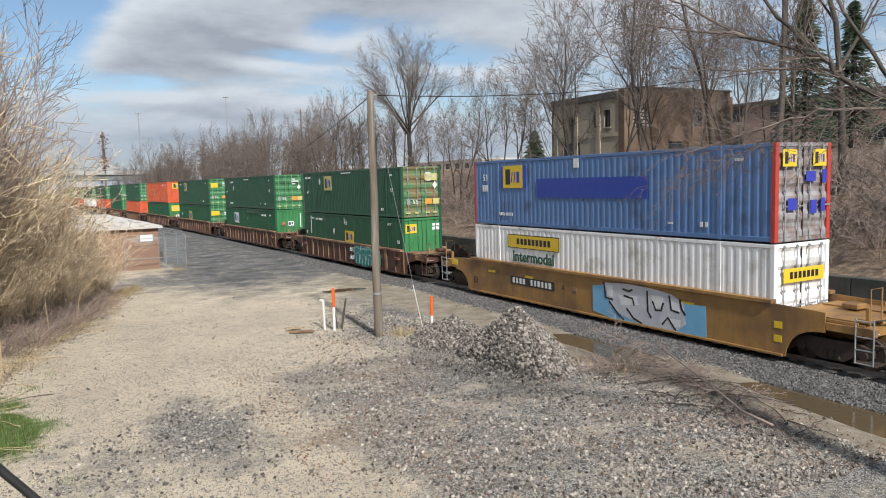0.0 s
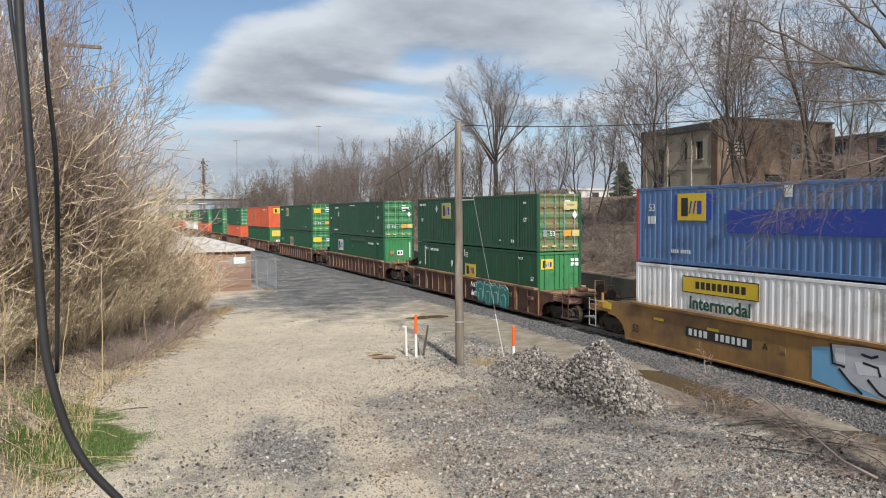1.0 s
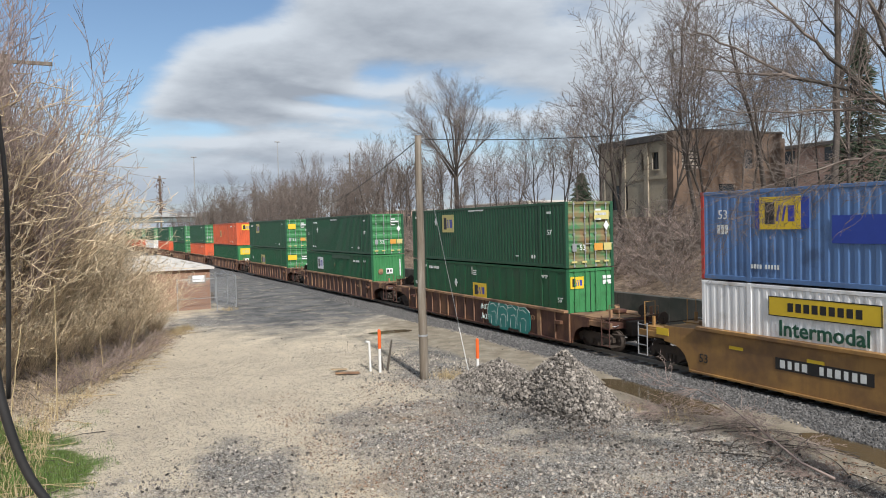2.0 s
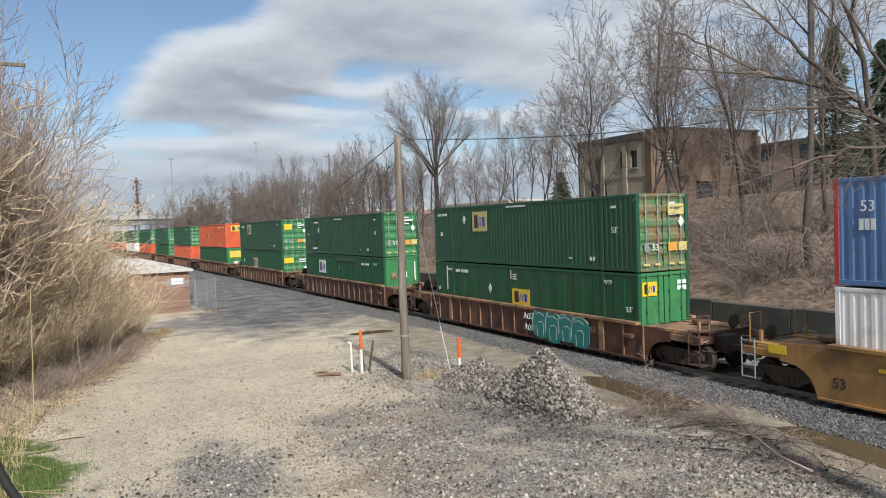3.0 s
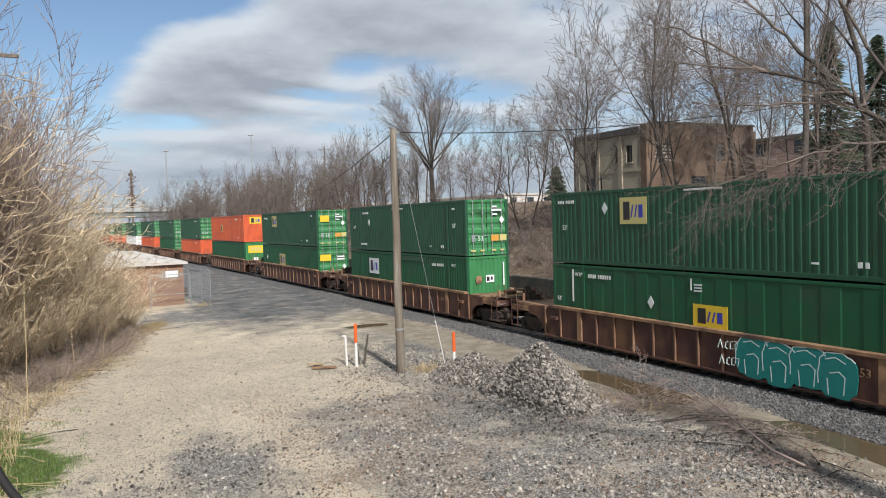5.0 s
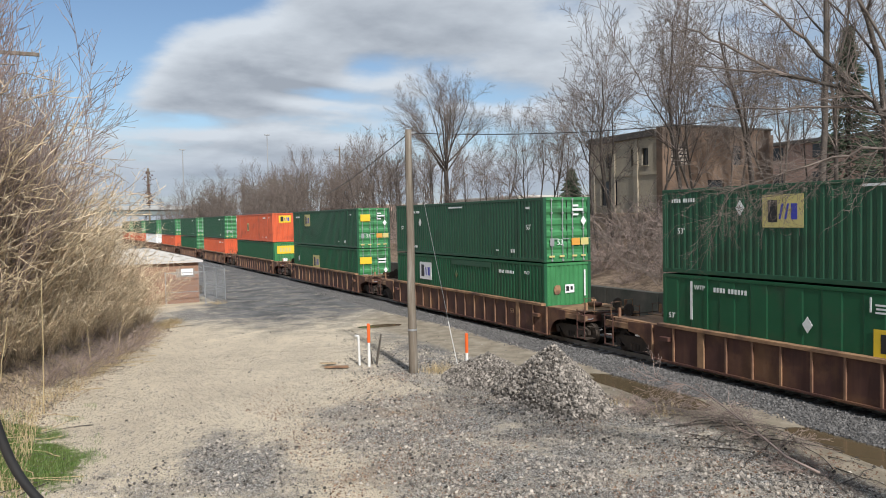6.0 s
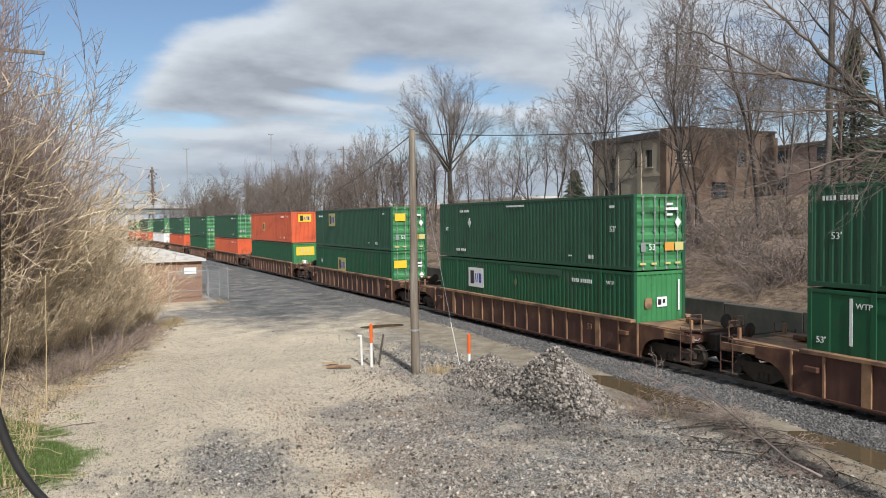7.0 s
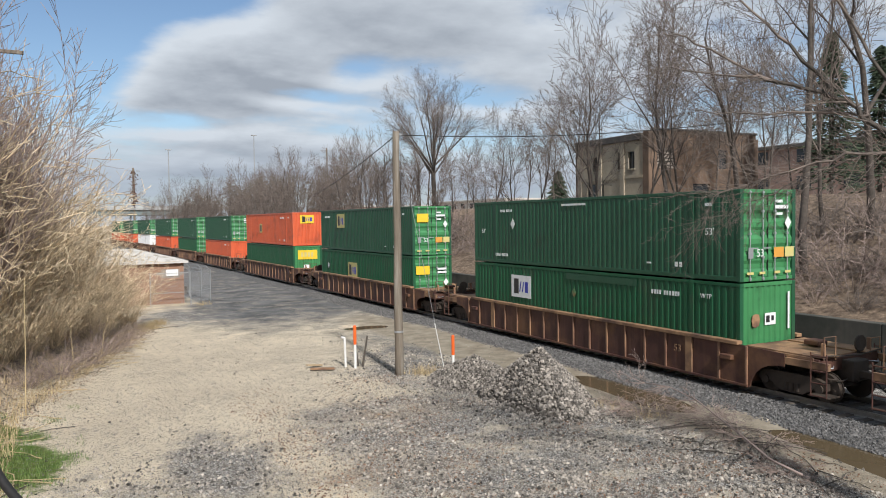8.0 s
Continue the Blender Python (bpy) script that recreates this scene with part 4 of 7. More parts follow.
def graffiti_blue(car):
    """Sky-blue field with a silver block piece, white highlights and black lines."""
    base = on_side(-1.452, HALF - 11.1, 0.72, 1)

    def field(name, outline, t, material, label):
        bm = bmesh.new()
        prism(bm, outline, -t, t, "z")
        part(name, bm, material, car, label, base)
    field("graffiti", [(-2.62, 0.5), (-1.9, 0.62), (0.2, 0.55), (2.0, 0.38), (2.72, 0.42), (2.76, -0.58), (1.9, -0.6), (-1.6, -0.6), (-2.6, -0.46)], 0.004, GRAF_SKY, "sky-blue spray paint field")
    field("graffiti", [(-1.98, 0.68), (-0.8, 0.76), (0.4, 0.72), (1.3, 0.62), (1.8, 0.4), (1.92, -0.3), (1.5, -0.58), (-0.3, -0.58), (-1.2, -0.36), (-1.72, 0.02)], 0.008, GRAF_GREY, "silver block graffiti")
    for outline in ([(-1.85, 0.6), (-1.5, 0.64), (-1.52, 0.2), (-1.8, 0.22)], [(-1.2, 0.3), (-0.3, 0.36), (-0.2, 0.06), (-1.1, -0.04)], [(0.4, 0.5), (0.95, 0.5), (0.9, 0.1), (0.45, 0.05)],
                    [(1.25, 0.42), (1.62, 0.34), (1.66, 0.08), (1.3, 0.1)], [(1.25, -0.2), (1.7, -0.18), (1.66, -0.42), (1.35, -0.5)]):
        field("graffiti_highlight", outline, 0.011, SIGN_WHITE, "white spray highlight")
    for pts in ([(-1.98, 0.7), (-1.9, 0.14), (-1.5, 0.1)], [(-1.7, 0.02), (-1.3, -0.34), (-0.95, -0.56)], [(-0.8, -0.12), (-0.45, -0.44), (-0.05, -0.57)], [(0.2, 0.62), (0.24, -0.1), (0.4, -0.3)],
                [(0.45, 0.3), (0.6, 0.0), (0.85, 0.02), (0.95, 0.3)], [(1.2, 0.58), (1.3, 0.1), (1.65, 0.05)], [(0.9, -0.45), (1.15, -0.18), (1.5, -0.56)], [(-0.95, 0.32), (-0.5, 0.26), (-0.42, 0.02)],
                [(-1.0, 0.55), (-0.7, 0.5), (-0.5, 0.58)], [(1.66, 0.5), (1.74, 0.2), (1.9, 0.0)]):
        part("graffiti_outline", stroke(bmesh.new(), pts, 0.075, 0.014), INK, car, "black spray outline", base)


# near ends of the boxes at the clip's start, car by car from the head of the train
SPEED = 5.65
STARTS = {"Z": -9.75, "A": 13.86, "B": 37.74, "C": 61.21, "D": 84.49, "E": 108.06, "F": 131.6, "G": 152.1, "H": 172.6, "I": 196.1, "J": 219.6, "K": 243.1}
SHORT = 0.872       # two of the far cars and their boxes are shorter
RIDERS = []     # (object, distance of its middle at the start, height)
brown_car = well_car("brown")
yellow_car = well_car("yellow")
CARS = {}
for key, y in STARTS.items():
    CARS[key] = {"A": yellow_car, "B": brown_car}.get(key) or copy_thing(yellow_car if key == "Z" else brown_car, Matrix())
    RIDERS.append((CARS[key], y + HALF * (SHORT if key in "FG" else 1), RAIL_TOP))
a_car, b_car, c_car = CARS["A"], CARS["B"], CARS["C"]
graffiti_blue(a_car)
graffiti_teal(b_car)
SX = -1.446
plate_a = part("number_plate", plate(3.1, 0.36), INK, a_car, "black panel with a row of white marks", on_side(SX, HALF - 4.62, 0.90, 1))
each_bar([(-1.3 + i * 0.25 + (0.3 if i > 3 else 0), 0, (0.17, 0.13, 0.15)[i % 3], 0.24) for i in range(10)], LETTER_WHITE, plate_a, Matrix(), "white mark", 0.01)
letters("53", 0.42, INK, a_car, on_side(SX, HALF - 0.2, 0.58, 1))
letters("A", 0.30, INK, a_car, on_side(SX, HALF - 6.72, 0.92, 1))
part("marking", bars([(0, 0, 0.25, 0.25), (1.35, 0.15, 0.4, 0.06), (1.4, 0.0, 0.9, 0.05), (2.6, 0.22, 0.9, 0.06), (2.5, 0.02, 0.6, 0.05)]), RUST_EDGE, a_car, "faded stencilled data", on_side(SX, HALF - 7.4, 0.9, 1))
part("end_flash", bars([(0, 0, 0.6, 0.26)]), SIGN_YELLOW, a_car, "bright yellow patch", on_side(SX, HALF + 1.75, 1.28, 1))
for z in (0.35, 0.75):
    part("reflector", bars([(0, z - 0.55, 0.26, 0.2)]), SIGN_YELLOW, a_car, "yellow and black end stripes", on_side(SX, -HALF - 0.25, 0.75, 1))
z_plate = part("number_plate", plate(1.5, 0.4), INK, CARS["Z"], "black panel with white marks", on_side(SX, HALF + 1.2, 1.12, 1))
each_bar([(-0.5, 0, 0.1, 0.2), (-0.3, 0, 0.1, 0.2), (-0.1, 0, 0.1, 0.2), (0.35, 0, 0.14, 0.2)], LETTER_WHITE, z_plate, Matrix(), "white mark", 0.01)
letters("53", 0.34, RUST_EDGE, b_car, on_side(-1.50, HALF - 13.75, 0.90, 1))
letters("53", 0.34, RUST_EDGE, c_car, on_side(-1.50, HALF - 13.75, 0.90, 1))


def load(key, lower, upper):
    for c, z in ((lower, RAIL_TOP + 0.33), (upper, RAIL_TOP + 0.33 + UP)):
        RIDERS.append((c, STARTS[key] + HALF * (SHORT if key in "FG" else 1), z))


# A: blue over white
low = container("white corrugated container with a yellow sign", WHITE, "doors", WHITE, pitch=0.30, depth=0.013)
bx = part("sign", plate(3.6, 0.6), SIGN_YELLOW, low, "long yellow company sign with dark bars", on_side(-BOX_W / 2 - 0.012, HALF - 4.52, 2.27, 1))
part("bar_block", bars([(-1.02 + i * 0.27, 0, 0.19, 0.26) for i in range(9)] + [(0, 0.285, 3.6, 0.03), (0, -0.285, 3.6, 0.03), (-1.78, 0, 0.03, 0.6), (1.78, 0, 0.03, 0.6)], 0.01), INK, bx)
side_label(low, 4.53, 1.60, "Intermodal", 0.66, INK_GREEN, 0.012)
sg = part("sign", plate(1.9, 0.42), SIGN_YELLOW, low, "yellow company sign with dark bars", on_end(0, -HALF - 0.055, 1.95))
part("bar_block", bars([(-0.6 + i * 0.2, 0, 0.14, 0.2) for i in range(7)], 0.01), INK, sg)
up_ = container("faded blue corrugated container with red corner posts", BLUE, "doors", FADED_DOOR, RED, pitch=0.30, depth=0.018)
part("patch", plate(6.3, 0.78), BLUE_PATCH, up_, "long dark blue painted patch", on_side(-BOX_W / 2 - 0.006, HALF - 8.02, 1.64, 1))
part("sign_backing", plate(1.9, 0.92), BLUE_PATCH, up_, "dark blue backing", on_side(-BOX_W / 2 - 0.004, HALF - 3.2, 2.13, 1))
logo_sign(up_, on_side(-BOX_W / 2 - 0.012, HALF - 3.15, 2.14, 1), 1.45, 0.98, SIGN_YELLOW)
side_label(up_, 0.97, 2.12, "53", 0.42)
side_bars(up_, 0.95, 1.65, [(-0.16, 0, 0.12, 0.3), (0.0, 0, 0.12, 0.3), (0.16, 0, 0.12, 0.3)])
side_bars(up_, 7.4, 2.6, [(0, 0, 0.3, 0.36)])
mark_common(up_, 2.6, 0.5)
for x in (0.45, 1.85):
    logo_sign(up_, on_end(x - BOX_W / 2 + 0.1, -HALF - 0.05, 2.45), 0.62, 0.5, SIGN_YELLOW)
end_bars(up_, 1.3, 1.5, [(0.25, 0.4, 0.45, 0.3), (0.9, 0.4, 0.2, 0.4), (-0.6, -0.4, 0.4, 0.35), (0.4, -0.5, 0.3, 0.4), (0.85, -0.45, 0.2, 0.4)], INK_BLUE, "faded blue mark")
load("A", low, up_)
# B: smooth-sided green below, corrugated green above
low = container("green smooth-sided container with flush doors", GREEN_LOW, "flush", GREEN_SUNLIT, flat_sides=True)
logo_sign(low, on_side(-BOX_W / 2 - 0.014, HALF - 8.45, 1.50, 1), 1.42, 0.74, SIGN_YELLOW)
diamond(low, on_side(-BOX_W / 2 - 0.012, HALF - 5.78, 1.74, 1), 0.24)
side_label(low, 15.66, 1.53, "53'", 0.30)
side_label(low, 0.45, 1.45, "53'", 0.26)
letters("WTP", 0.22, LETTER_WHITE, low, on_side(-BOX_W / 2 - 0.014, HALF - 14.5, 2.5, 1))
letters("WTP", 0.22, LETTER_WHITE, low, on_side(-BOX_W / 2 - 0.014, HALF - 1.72, 2.5, 1))
serial(low, 3.0, 2.48, 10, 0.15)
side_bars(low, 1.35, 2.05, [(0, 0, 0.09, 1.3)])
side_bars(low, 7.9, 2.5, [(-0.25, 0.0, 0.05, 0.4), (0.05, 0, 0.34, 0.05), (0.05, -0.1, 0.3, 0.05), (0.05, -0.2, 0.34, 0.05)])
logo_sign(low, on_end(0.57 - BOX_W / 2, -HALF + 0.02, 2.30), 0.72, 0.52, SIGN_YELLOW)
part("marking", bars([(0, 0.1, 0.5, 0.15), (0, -0.12, 0.5, 0.18)]), LETTER_WHITE, low, "white number bars", on_end(2.22 - BOX_W / 2, -HALF + 0.03, 2.38))
up_ = container("dark green corrugated container with rust-stained doors", GREEN, "doors", RUSTY_GREEN)
logo_sign(up_, on_side(-BOX_W / 2 - 0.012, HALF - 4.95, 2.08, 1), 1.4, 0.98, SIGN_TAN)
diamond(up_, on_side(-BOX_W / 2 - 0.012, HALF - 3.4, 2.2, 1), 0.24)
side_label(up_, 14.95, 1.56, "53'", 0.32)
side_label(up_, 0.9, 1.45, "53'", 0.28)
mark_common(up_, 1.0, 2.5)
side_bars(up_, 8.2, 2.72, [(0, 0, 1.6, 0.07)])
door_marks(up_)
end_bars(up_, 1.9, 2.3, [(0, 0, 0.8, 0.4)], SIGN_TAN, "faded yellow panel")
load("B", low, up_)
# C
low = container("green corrugated container, closed front end", GREEN_LOW, "front", GREEN_SUNLIT)
logo_sign(low, on_side(-BOX_W / 2 - 0.012, HALF - 4.1, 1.95, 1), 1.55, 1.0, SIGN_WHITE)
part("patch", plate(4.2, 0.26), GREEN, low, "darker green painted-over strip", on_side(-BOX_W / 2 - 0.006, HALF - 9.5, 2.62, 1))
serial(low, 13.0, 2.38, 10, 0.15)
diamond(low, on_side(-BOX_W / 2 - 0.012, HALF - 7.93, 1.98, 1), 0.2, RUSTY_GREEN)
letters("WTP", 0.22, LETTER_WHITE, low, on_side(-BOX_W / 2 - 0.014, HALF - 14.8, 2.4, 1))
part("sign", plate(0.5, 0.38), SIGN_WHITE, low, "small white sign", on_end(1.38 - BOX_W / 2, -HALF + 0.0, 1.72))
part("marking", bars([(-0.12, 0, 0.16, 0.22), (0.1, 0.02, 0.12, 0.16)], 0.012), INK, low, "dark marks", on_end(1.38 - BOX_W / 2, -HALF + 0.0, 1.72))
bm = bmesh.new()
prism(bm, blob(0, 0, 0.18, 0.22, 8, 0.05, 2), -0.008, 0.008, "z")
part("rust_patch", bm, RUST_EDGE, low, "rusty patch", on_end(0.7 - BOX_W / 2, -HALF + 0.0, 1.7))
end_bars(low, 2.2, 1.95, [(0, 0, 0.08, 1.2)])
up_ = container("dark green corrugated container with doors at the end", GREEN, "doors", GREEN_SUNLIT)
diamond(up_, on_side(-BOX_W / 2 - 0.012, HALF - 3.47, 1.84, 1), 0.25)
side_label(up_, 14.95, 1.56, "53'", 0.32)
side_label(up_, 0.9, 1.5, "53'", 0.28)
serial(up_, 2.9, 2.45, 9, 0.12)
side_bars(up_, 7.9, 2.62, [(0, 0, 1.55, 0.08)])
mark_common(up_, 2.5, 0.4)
door_marks(up_)
load("C", low, up_)
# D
low = container("green corrugated container with a faded yellow sign", GREEN_LOW, "doors", GREEN_SUNLIT)
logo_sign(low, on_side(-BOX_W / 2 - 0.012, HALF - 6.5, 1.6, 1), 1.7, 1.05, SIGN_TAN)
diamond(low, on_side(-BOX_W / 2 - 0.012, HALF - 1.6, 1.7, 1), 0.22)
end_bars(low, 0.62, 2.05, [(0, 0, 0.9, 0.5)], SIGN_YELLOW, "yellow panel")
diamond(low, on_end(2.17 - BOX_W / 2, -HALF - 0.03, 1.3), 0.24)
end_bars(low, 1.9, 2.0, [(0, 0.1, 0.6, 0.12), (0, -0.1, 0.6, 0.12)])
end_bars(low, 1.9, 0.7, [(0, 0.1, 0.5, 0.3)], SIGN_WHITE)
up_ = container("dark green corrugated container with a yellow sign", GREEN, "doors", GREEN_SUNLIT)
logo_sign(up_, on_side(-BOX_W / 2 - 0.012, HALF - 4.3, 2.1, 1), 1.5, 1.0, SIGN_TAN)
door_marks(up_)
end_bars(up_, 0.65, 2.2, [(0, 0, 0.75, 0.5)], SIGN_YELLOW, "yellow panel")
mark_common(up_, 1.5, 2.4)
load("D", low, up_)
# E: orange over green
low = container("green corrugated container with a wide yellow end sign", GREEN_LOW, "front", GREEN_SUNLIT)
part("sign", plate(1.75, 0.8), SIGN_YELLOW, low, "wide yellow sign", on_end(0, -HALF - 0.0, 2.15))
part("bar_block", bars([(-0.5, 0, 0.2, 0.4), (-0.2, 0, 0.2, 0.4), (0.1, 0, 0.2, 0.4), (0.4, 0, 0.2, 0.4)], 0.01), SIGN_TAN, low, "faded bars", on_end(0, -HALF - 0.0, 2.15))
part("sign", plate(0.5, 0.45), SIGN_WHITE, low, "small white sign", on_end(-0.1, -HALF, 1.05))
up_ = container("bright orange corrugated container, closed front end", ORANGE, "front", ORANGE)
logo_sign(up_, on_end(0.0, -HALF - 0.0, 2.3), 1.25, 0.72, SIGN_YELLOW)
part("sign", plate(0.9, 0.85), SIGN_TAN, up_, "small square sign", on_side(-BOX_W / 2 - 0.012, HALF - 5.8, 1.5, 1))
part("bar_block", bars([(0, 0, 0.5, 0.6)], 0.01), INK, up_, "dark shape", on_side(-BOX_W / 2 - 0.012, HALF - 5.8, 1.5, 1))
mark_common(up_)
load("E", low, up_)
# F to K: the tail of the train
up_ = container("dark green corrugated container", GREEN, "doors", GREEN_SUNLIT)
door_marks(up_, False)
mark_common(up_)
low = container("weathered orange corrugated steel container", ORANGE, "front", ORANGE)
mark_common(low)
load("F", low, up_)
load("G", container("plain green corrugated steel container", GREEN_LOW, "doors", GREEN_SUNLIT), copy_thing(up_, Matrix()))
load("H", copy_thing(low, Matrix()), copy_thing(up_, Matrix()))
load("I", container("plain white corrugated steel container", WHITE, "doors", WHITE), copy_thing(up_, Matrix()))
load("J", copy_thing(low, Matrix()), copy_thing(up_, Matrix()))
load("K", copy_thing(low, Matrix()), copy_thing(up_, Matrix()))


def ride_pose(y, z):
    return pose(track_x(y), y, z, 0, 0, math.degrees(math.atan(2 * BEND * y)))


def motions():
    """The train rolls towards and past the viewer at an even pace, and its wheels turn."""
    for ob, y, z in RIDERS:
        walk(ob, [(t, ride_pose(y - SPEED * t, z)) for t in (0.0, 2.0, 4.0, 6.0, 8.0)])
    step = math.degrees(SPEED * 0.1 / 0.42)
    for key in "ZABCDE":
        car = CARS[key]
        for truck in car.children:
            if not truck.name.startswith("truck"):
                continue
            for axle in truck.children:
                if axle.name.startswith("wheelset"):
                    x, y, z = axle.matrix_basis.translation
                    walk(axle, [(i * 0.1, pose(x, y, z, step * i)) for i in range(81)])
def shorten(ob, k):
    """A shorter kind: the long parts shrink along the car, what sits at its ends moves in."""
    for p in ob.children:
        m = p.matrix_basis.copy()
        mid = sum((m @ Vector(c)).y for c in p.bound_box) / 8
        if abs(mid) > 7.5:
            p.matrix_basis = Matrix.Translation((0, math.copysign((1 - k) * 9.75 if "car" in ob.name else (1 - k) * HALF, -mid), 0)) @ m
        else:
            p.matrix_basis = Matrix.Diagonal((1, k, 1, 1)) @ m


for ob, y, z in RIDERS:
    if abs(y - STARTS["F"] - HALF * SHORT) < 0.01 or abs(y - STARTS["G"] - HALF * SHORT) < 0.01:
        shorten(ob, SHORT)


# ================= buildings, wall, bridge, poles =================
def gz(x, y):
    return float(height(x, y))


def tile_wall(parent, name, origin, along, up, width, high, pw, ph, gap, deep, material, skip=(), bond=True, limit=300):
    """Brick or block pieces on a wall face, each its own object; they share meshes."""
    along, up = Vector(along), Vector(up)
    normal = along.cross(up)
    cache = {}
    made = 0
    for r in range(int(high / ph)):
        x = -(pw / 2 if bond and r % 2 else 0)
        while x < width - 1e-6:
            x0, x1 = max(x, 0) + gap / 2, min(x + pw, width) - gap / 2
            x += pw
            if x1 - x0 < 0.02:
                continue
            z0 = r * ph
            if any(a < x1 and x0 < b and c < z0 + ph and z0 < d for a, b, c, d in skip):
                continue
            key = round(x1 - x0, 2)
            if key not in cache:
                bm = boxes((0, x1 - x0, 0, ph - gap, -0.01, deep))
                me = bpy.data.meshes.new(name)
                bm.to_mesh(me)
                bm.free()
                me.materials.append(material)
                cache[key] = me
            o = Vector(origin) + along * x0 + up * (z0 + gap / 2)
            m = Matrix((along, up, normal)).transposed().to_4x4()
            m.translation = o
            part(name, cache[key], None, parent, m=m)
            made += 1
    return made


def retaining_wall():
    w = thing("wall_east", "stained dark concrete retaining wall along the track", "wall", kind="structure")
    seg = 4.0
    for i in range(-4, 26):
        y0 = i * seg
        part("wall_panel", boxes((WALL_X, WALL_X + 0.42, y0 + 0.012, y0 + seg - 0.012, -0.3, 1.72 + 0.03 * math.sin(i * 2.3)), bevel=0.02), DARK_CONCRETE, w)
    return w


retaining_wall()


def brick_shed():
    x0, x1, y0, y1, h = 2.6, 7.95, 53.7, 58.2, 2.95
    s = thing("brick_shed", "small red-brown brick shed with a pale low roof", "shed")
    part("wall", boxes((x0 + 0.03, x1 - 0.03, y0 + 0.03, y1 - 0.03, -0.1, h)), MORTAR, s)
    part("plinth", boxes((x0 - 0.08, x1 + 0.9, y0 - 0.1, y1 + 0.1, -0.2, 0.12), bevel=0.02), CONCRETE, s)
    bm = bmesh.new()
    o = 0.28
    xm, ym = (x0 + x1) / 2 - 0.9, (y0 + y1) / 2
    base = [bm.verts.new(p) for p in ((x0 - o, y0 - o, h), (x1 + o, y0 - o, h), (x1 + o, y1 + o, h), (x0 - o, y1 + o, h))]
    topv = [bm.verts.new(p) for p in ((x0 - o, y0 - o, h + 0.14), (x1 + o, y0 - o, h + 0.14), (x1 + o, y1 + o, h + 0.14), (x0 - o, y1 + o, h + 0.14))]
    r0, r1 = bm.verts.new((xm - 0.9, ym, h + 0.98)), bm.verts.new((xm + 0.6, ym, h + 0.98))
    bm.faces.new(list(reversed(base)))
    for i in range(4):
        bm.faces.new((base[i], base[(i + 1) % 4], topv[(i + 1) % 4], topv[i]))
    bm.faces.new((topv[0], topv[1], r1, r0))
    bm.faces.new((topv[1], topv[2], r1))
    bm.faces.new((topv[2], topv[3], r0, r1))
    bm.faces.new((topv[3], topv[0], r0))
    part("roof", bm, ROOF_GREY, s, "pale grey hipped roof")
    part("eave_trim", boxes((x0 - o - 0.02, x1 + o + 0.02, y0 - o - 0.02, y0 - o + 0.03, h - 0.02, h + 0.12)), SIDING, s)
    door = part("door", boxes((x1, x1 + 0.05, y0 + 1.2, y0 + 2.15, 0.12, 2.15), bevel=0.01), SIDING, s, "pale metal door")
    part("handle", boxes((x1 + 0.05, x1 + 0.1, y0 + 1.3, y0 + 1.38, 1.05, 1.15)), INK, door)
    # this side is paler and pinker than the brick front
    part("side_wall", boxes((x1 - 0.02, x1 + 0.025, y0 + 0.02, y1 - 0.02, 0.1, h - 0.02)), SIDING_PINK, s, "paler pinkish side wall")
    part("wall_box", boxes((x1 + 0.03, x1 + 0.28, y0 + 0.3, y0 + 0.7, 0.7, 1.25), bevel=0.02), DARK_WOOD, s, "dark meter box")
    part("sign", boxes((x1 - 1.15, x1 - 0.35, y0 - 0.035, y0 - 0.01, 2.05, 2.5)), SIGN_WHITE, s, "small white sign board")
    # courses of long bricks on the face towards the road
    tile_wall(s, "brick", (x0, y0 + 0.03, 0.12), (1, 0, 0), (0, 0, 1), x1 - x0, h - 0.14, 0.60, 0.20, 0.014, 0.03, BRICK_RED, [(x1 - x0 - 1.2, x1 - x0 - 0.3, 1.9, 2.4)])
    return s


brick_shed()


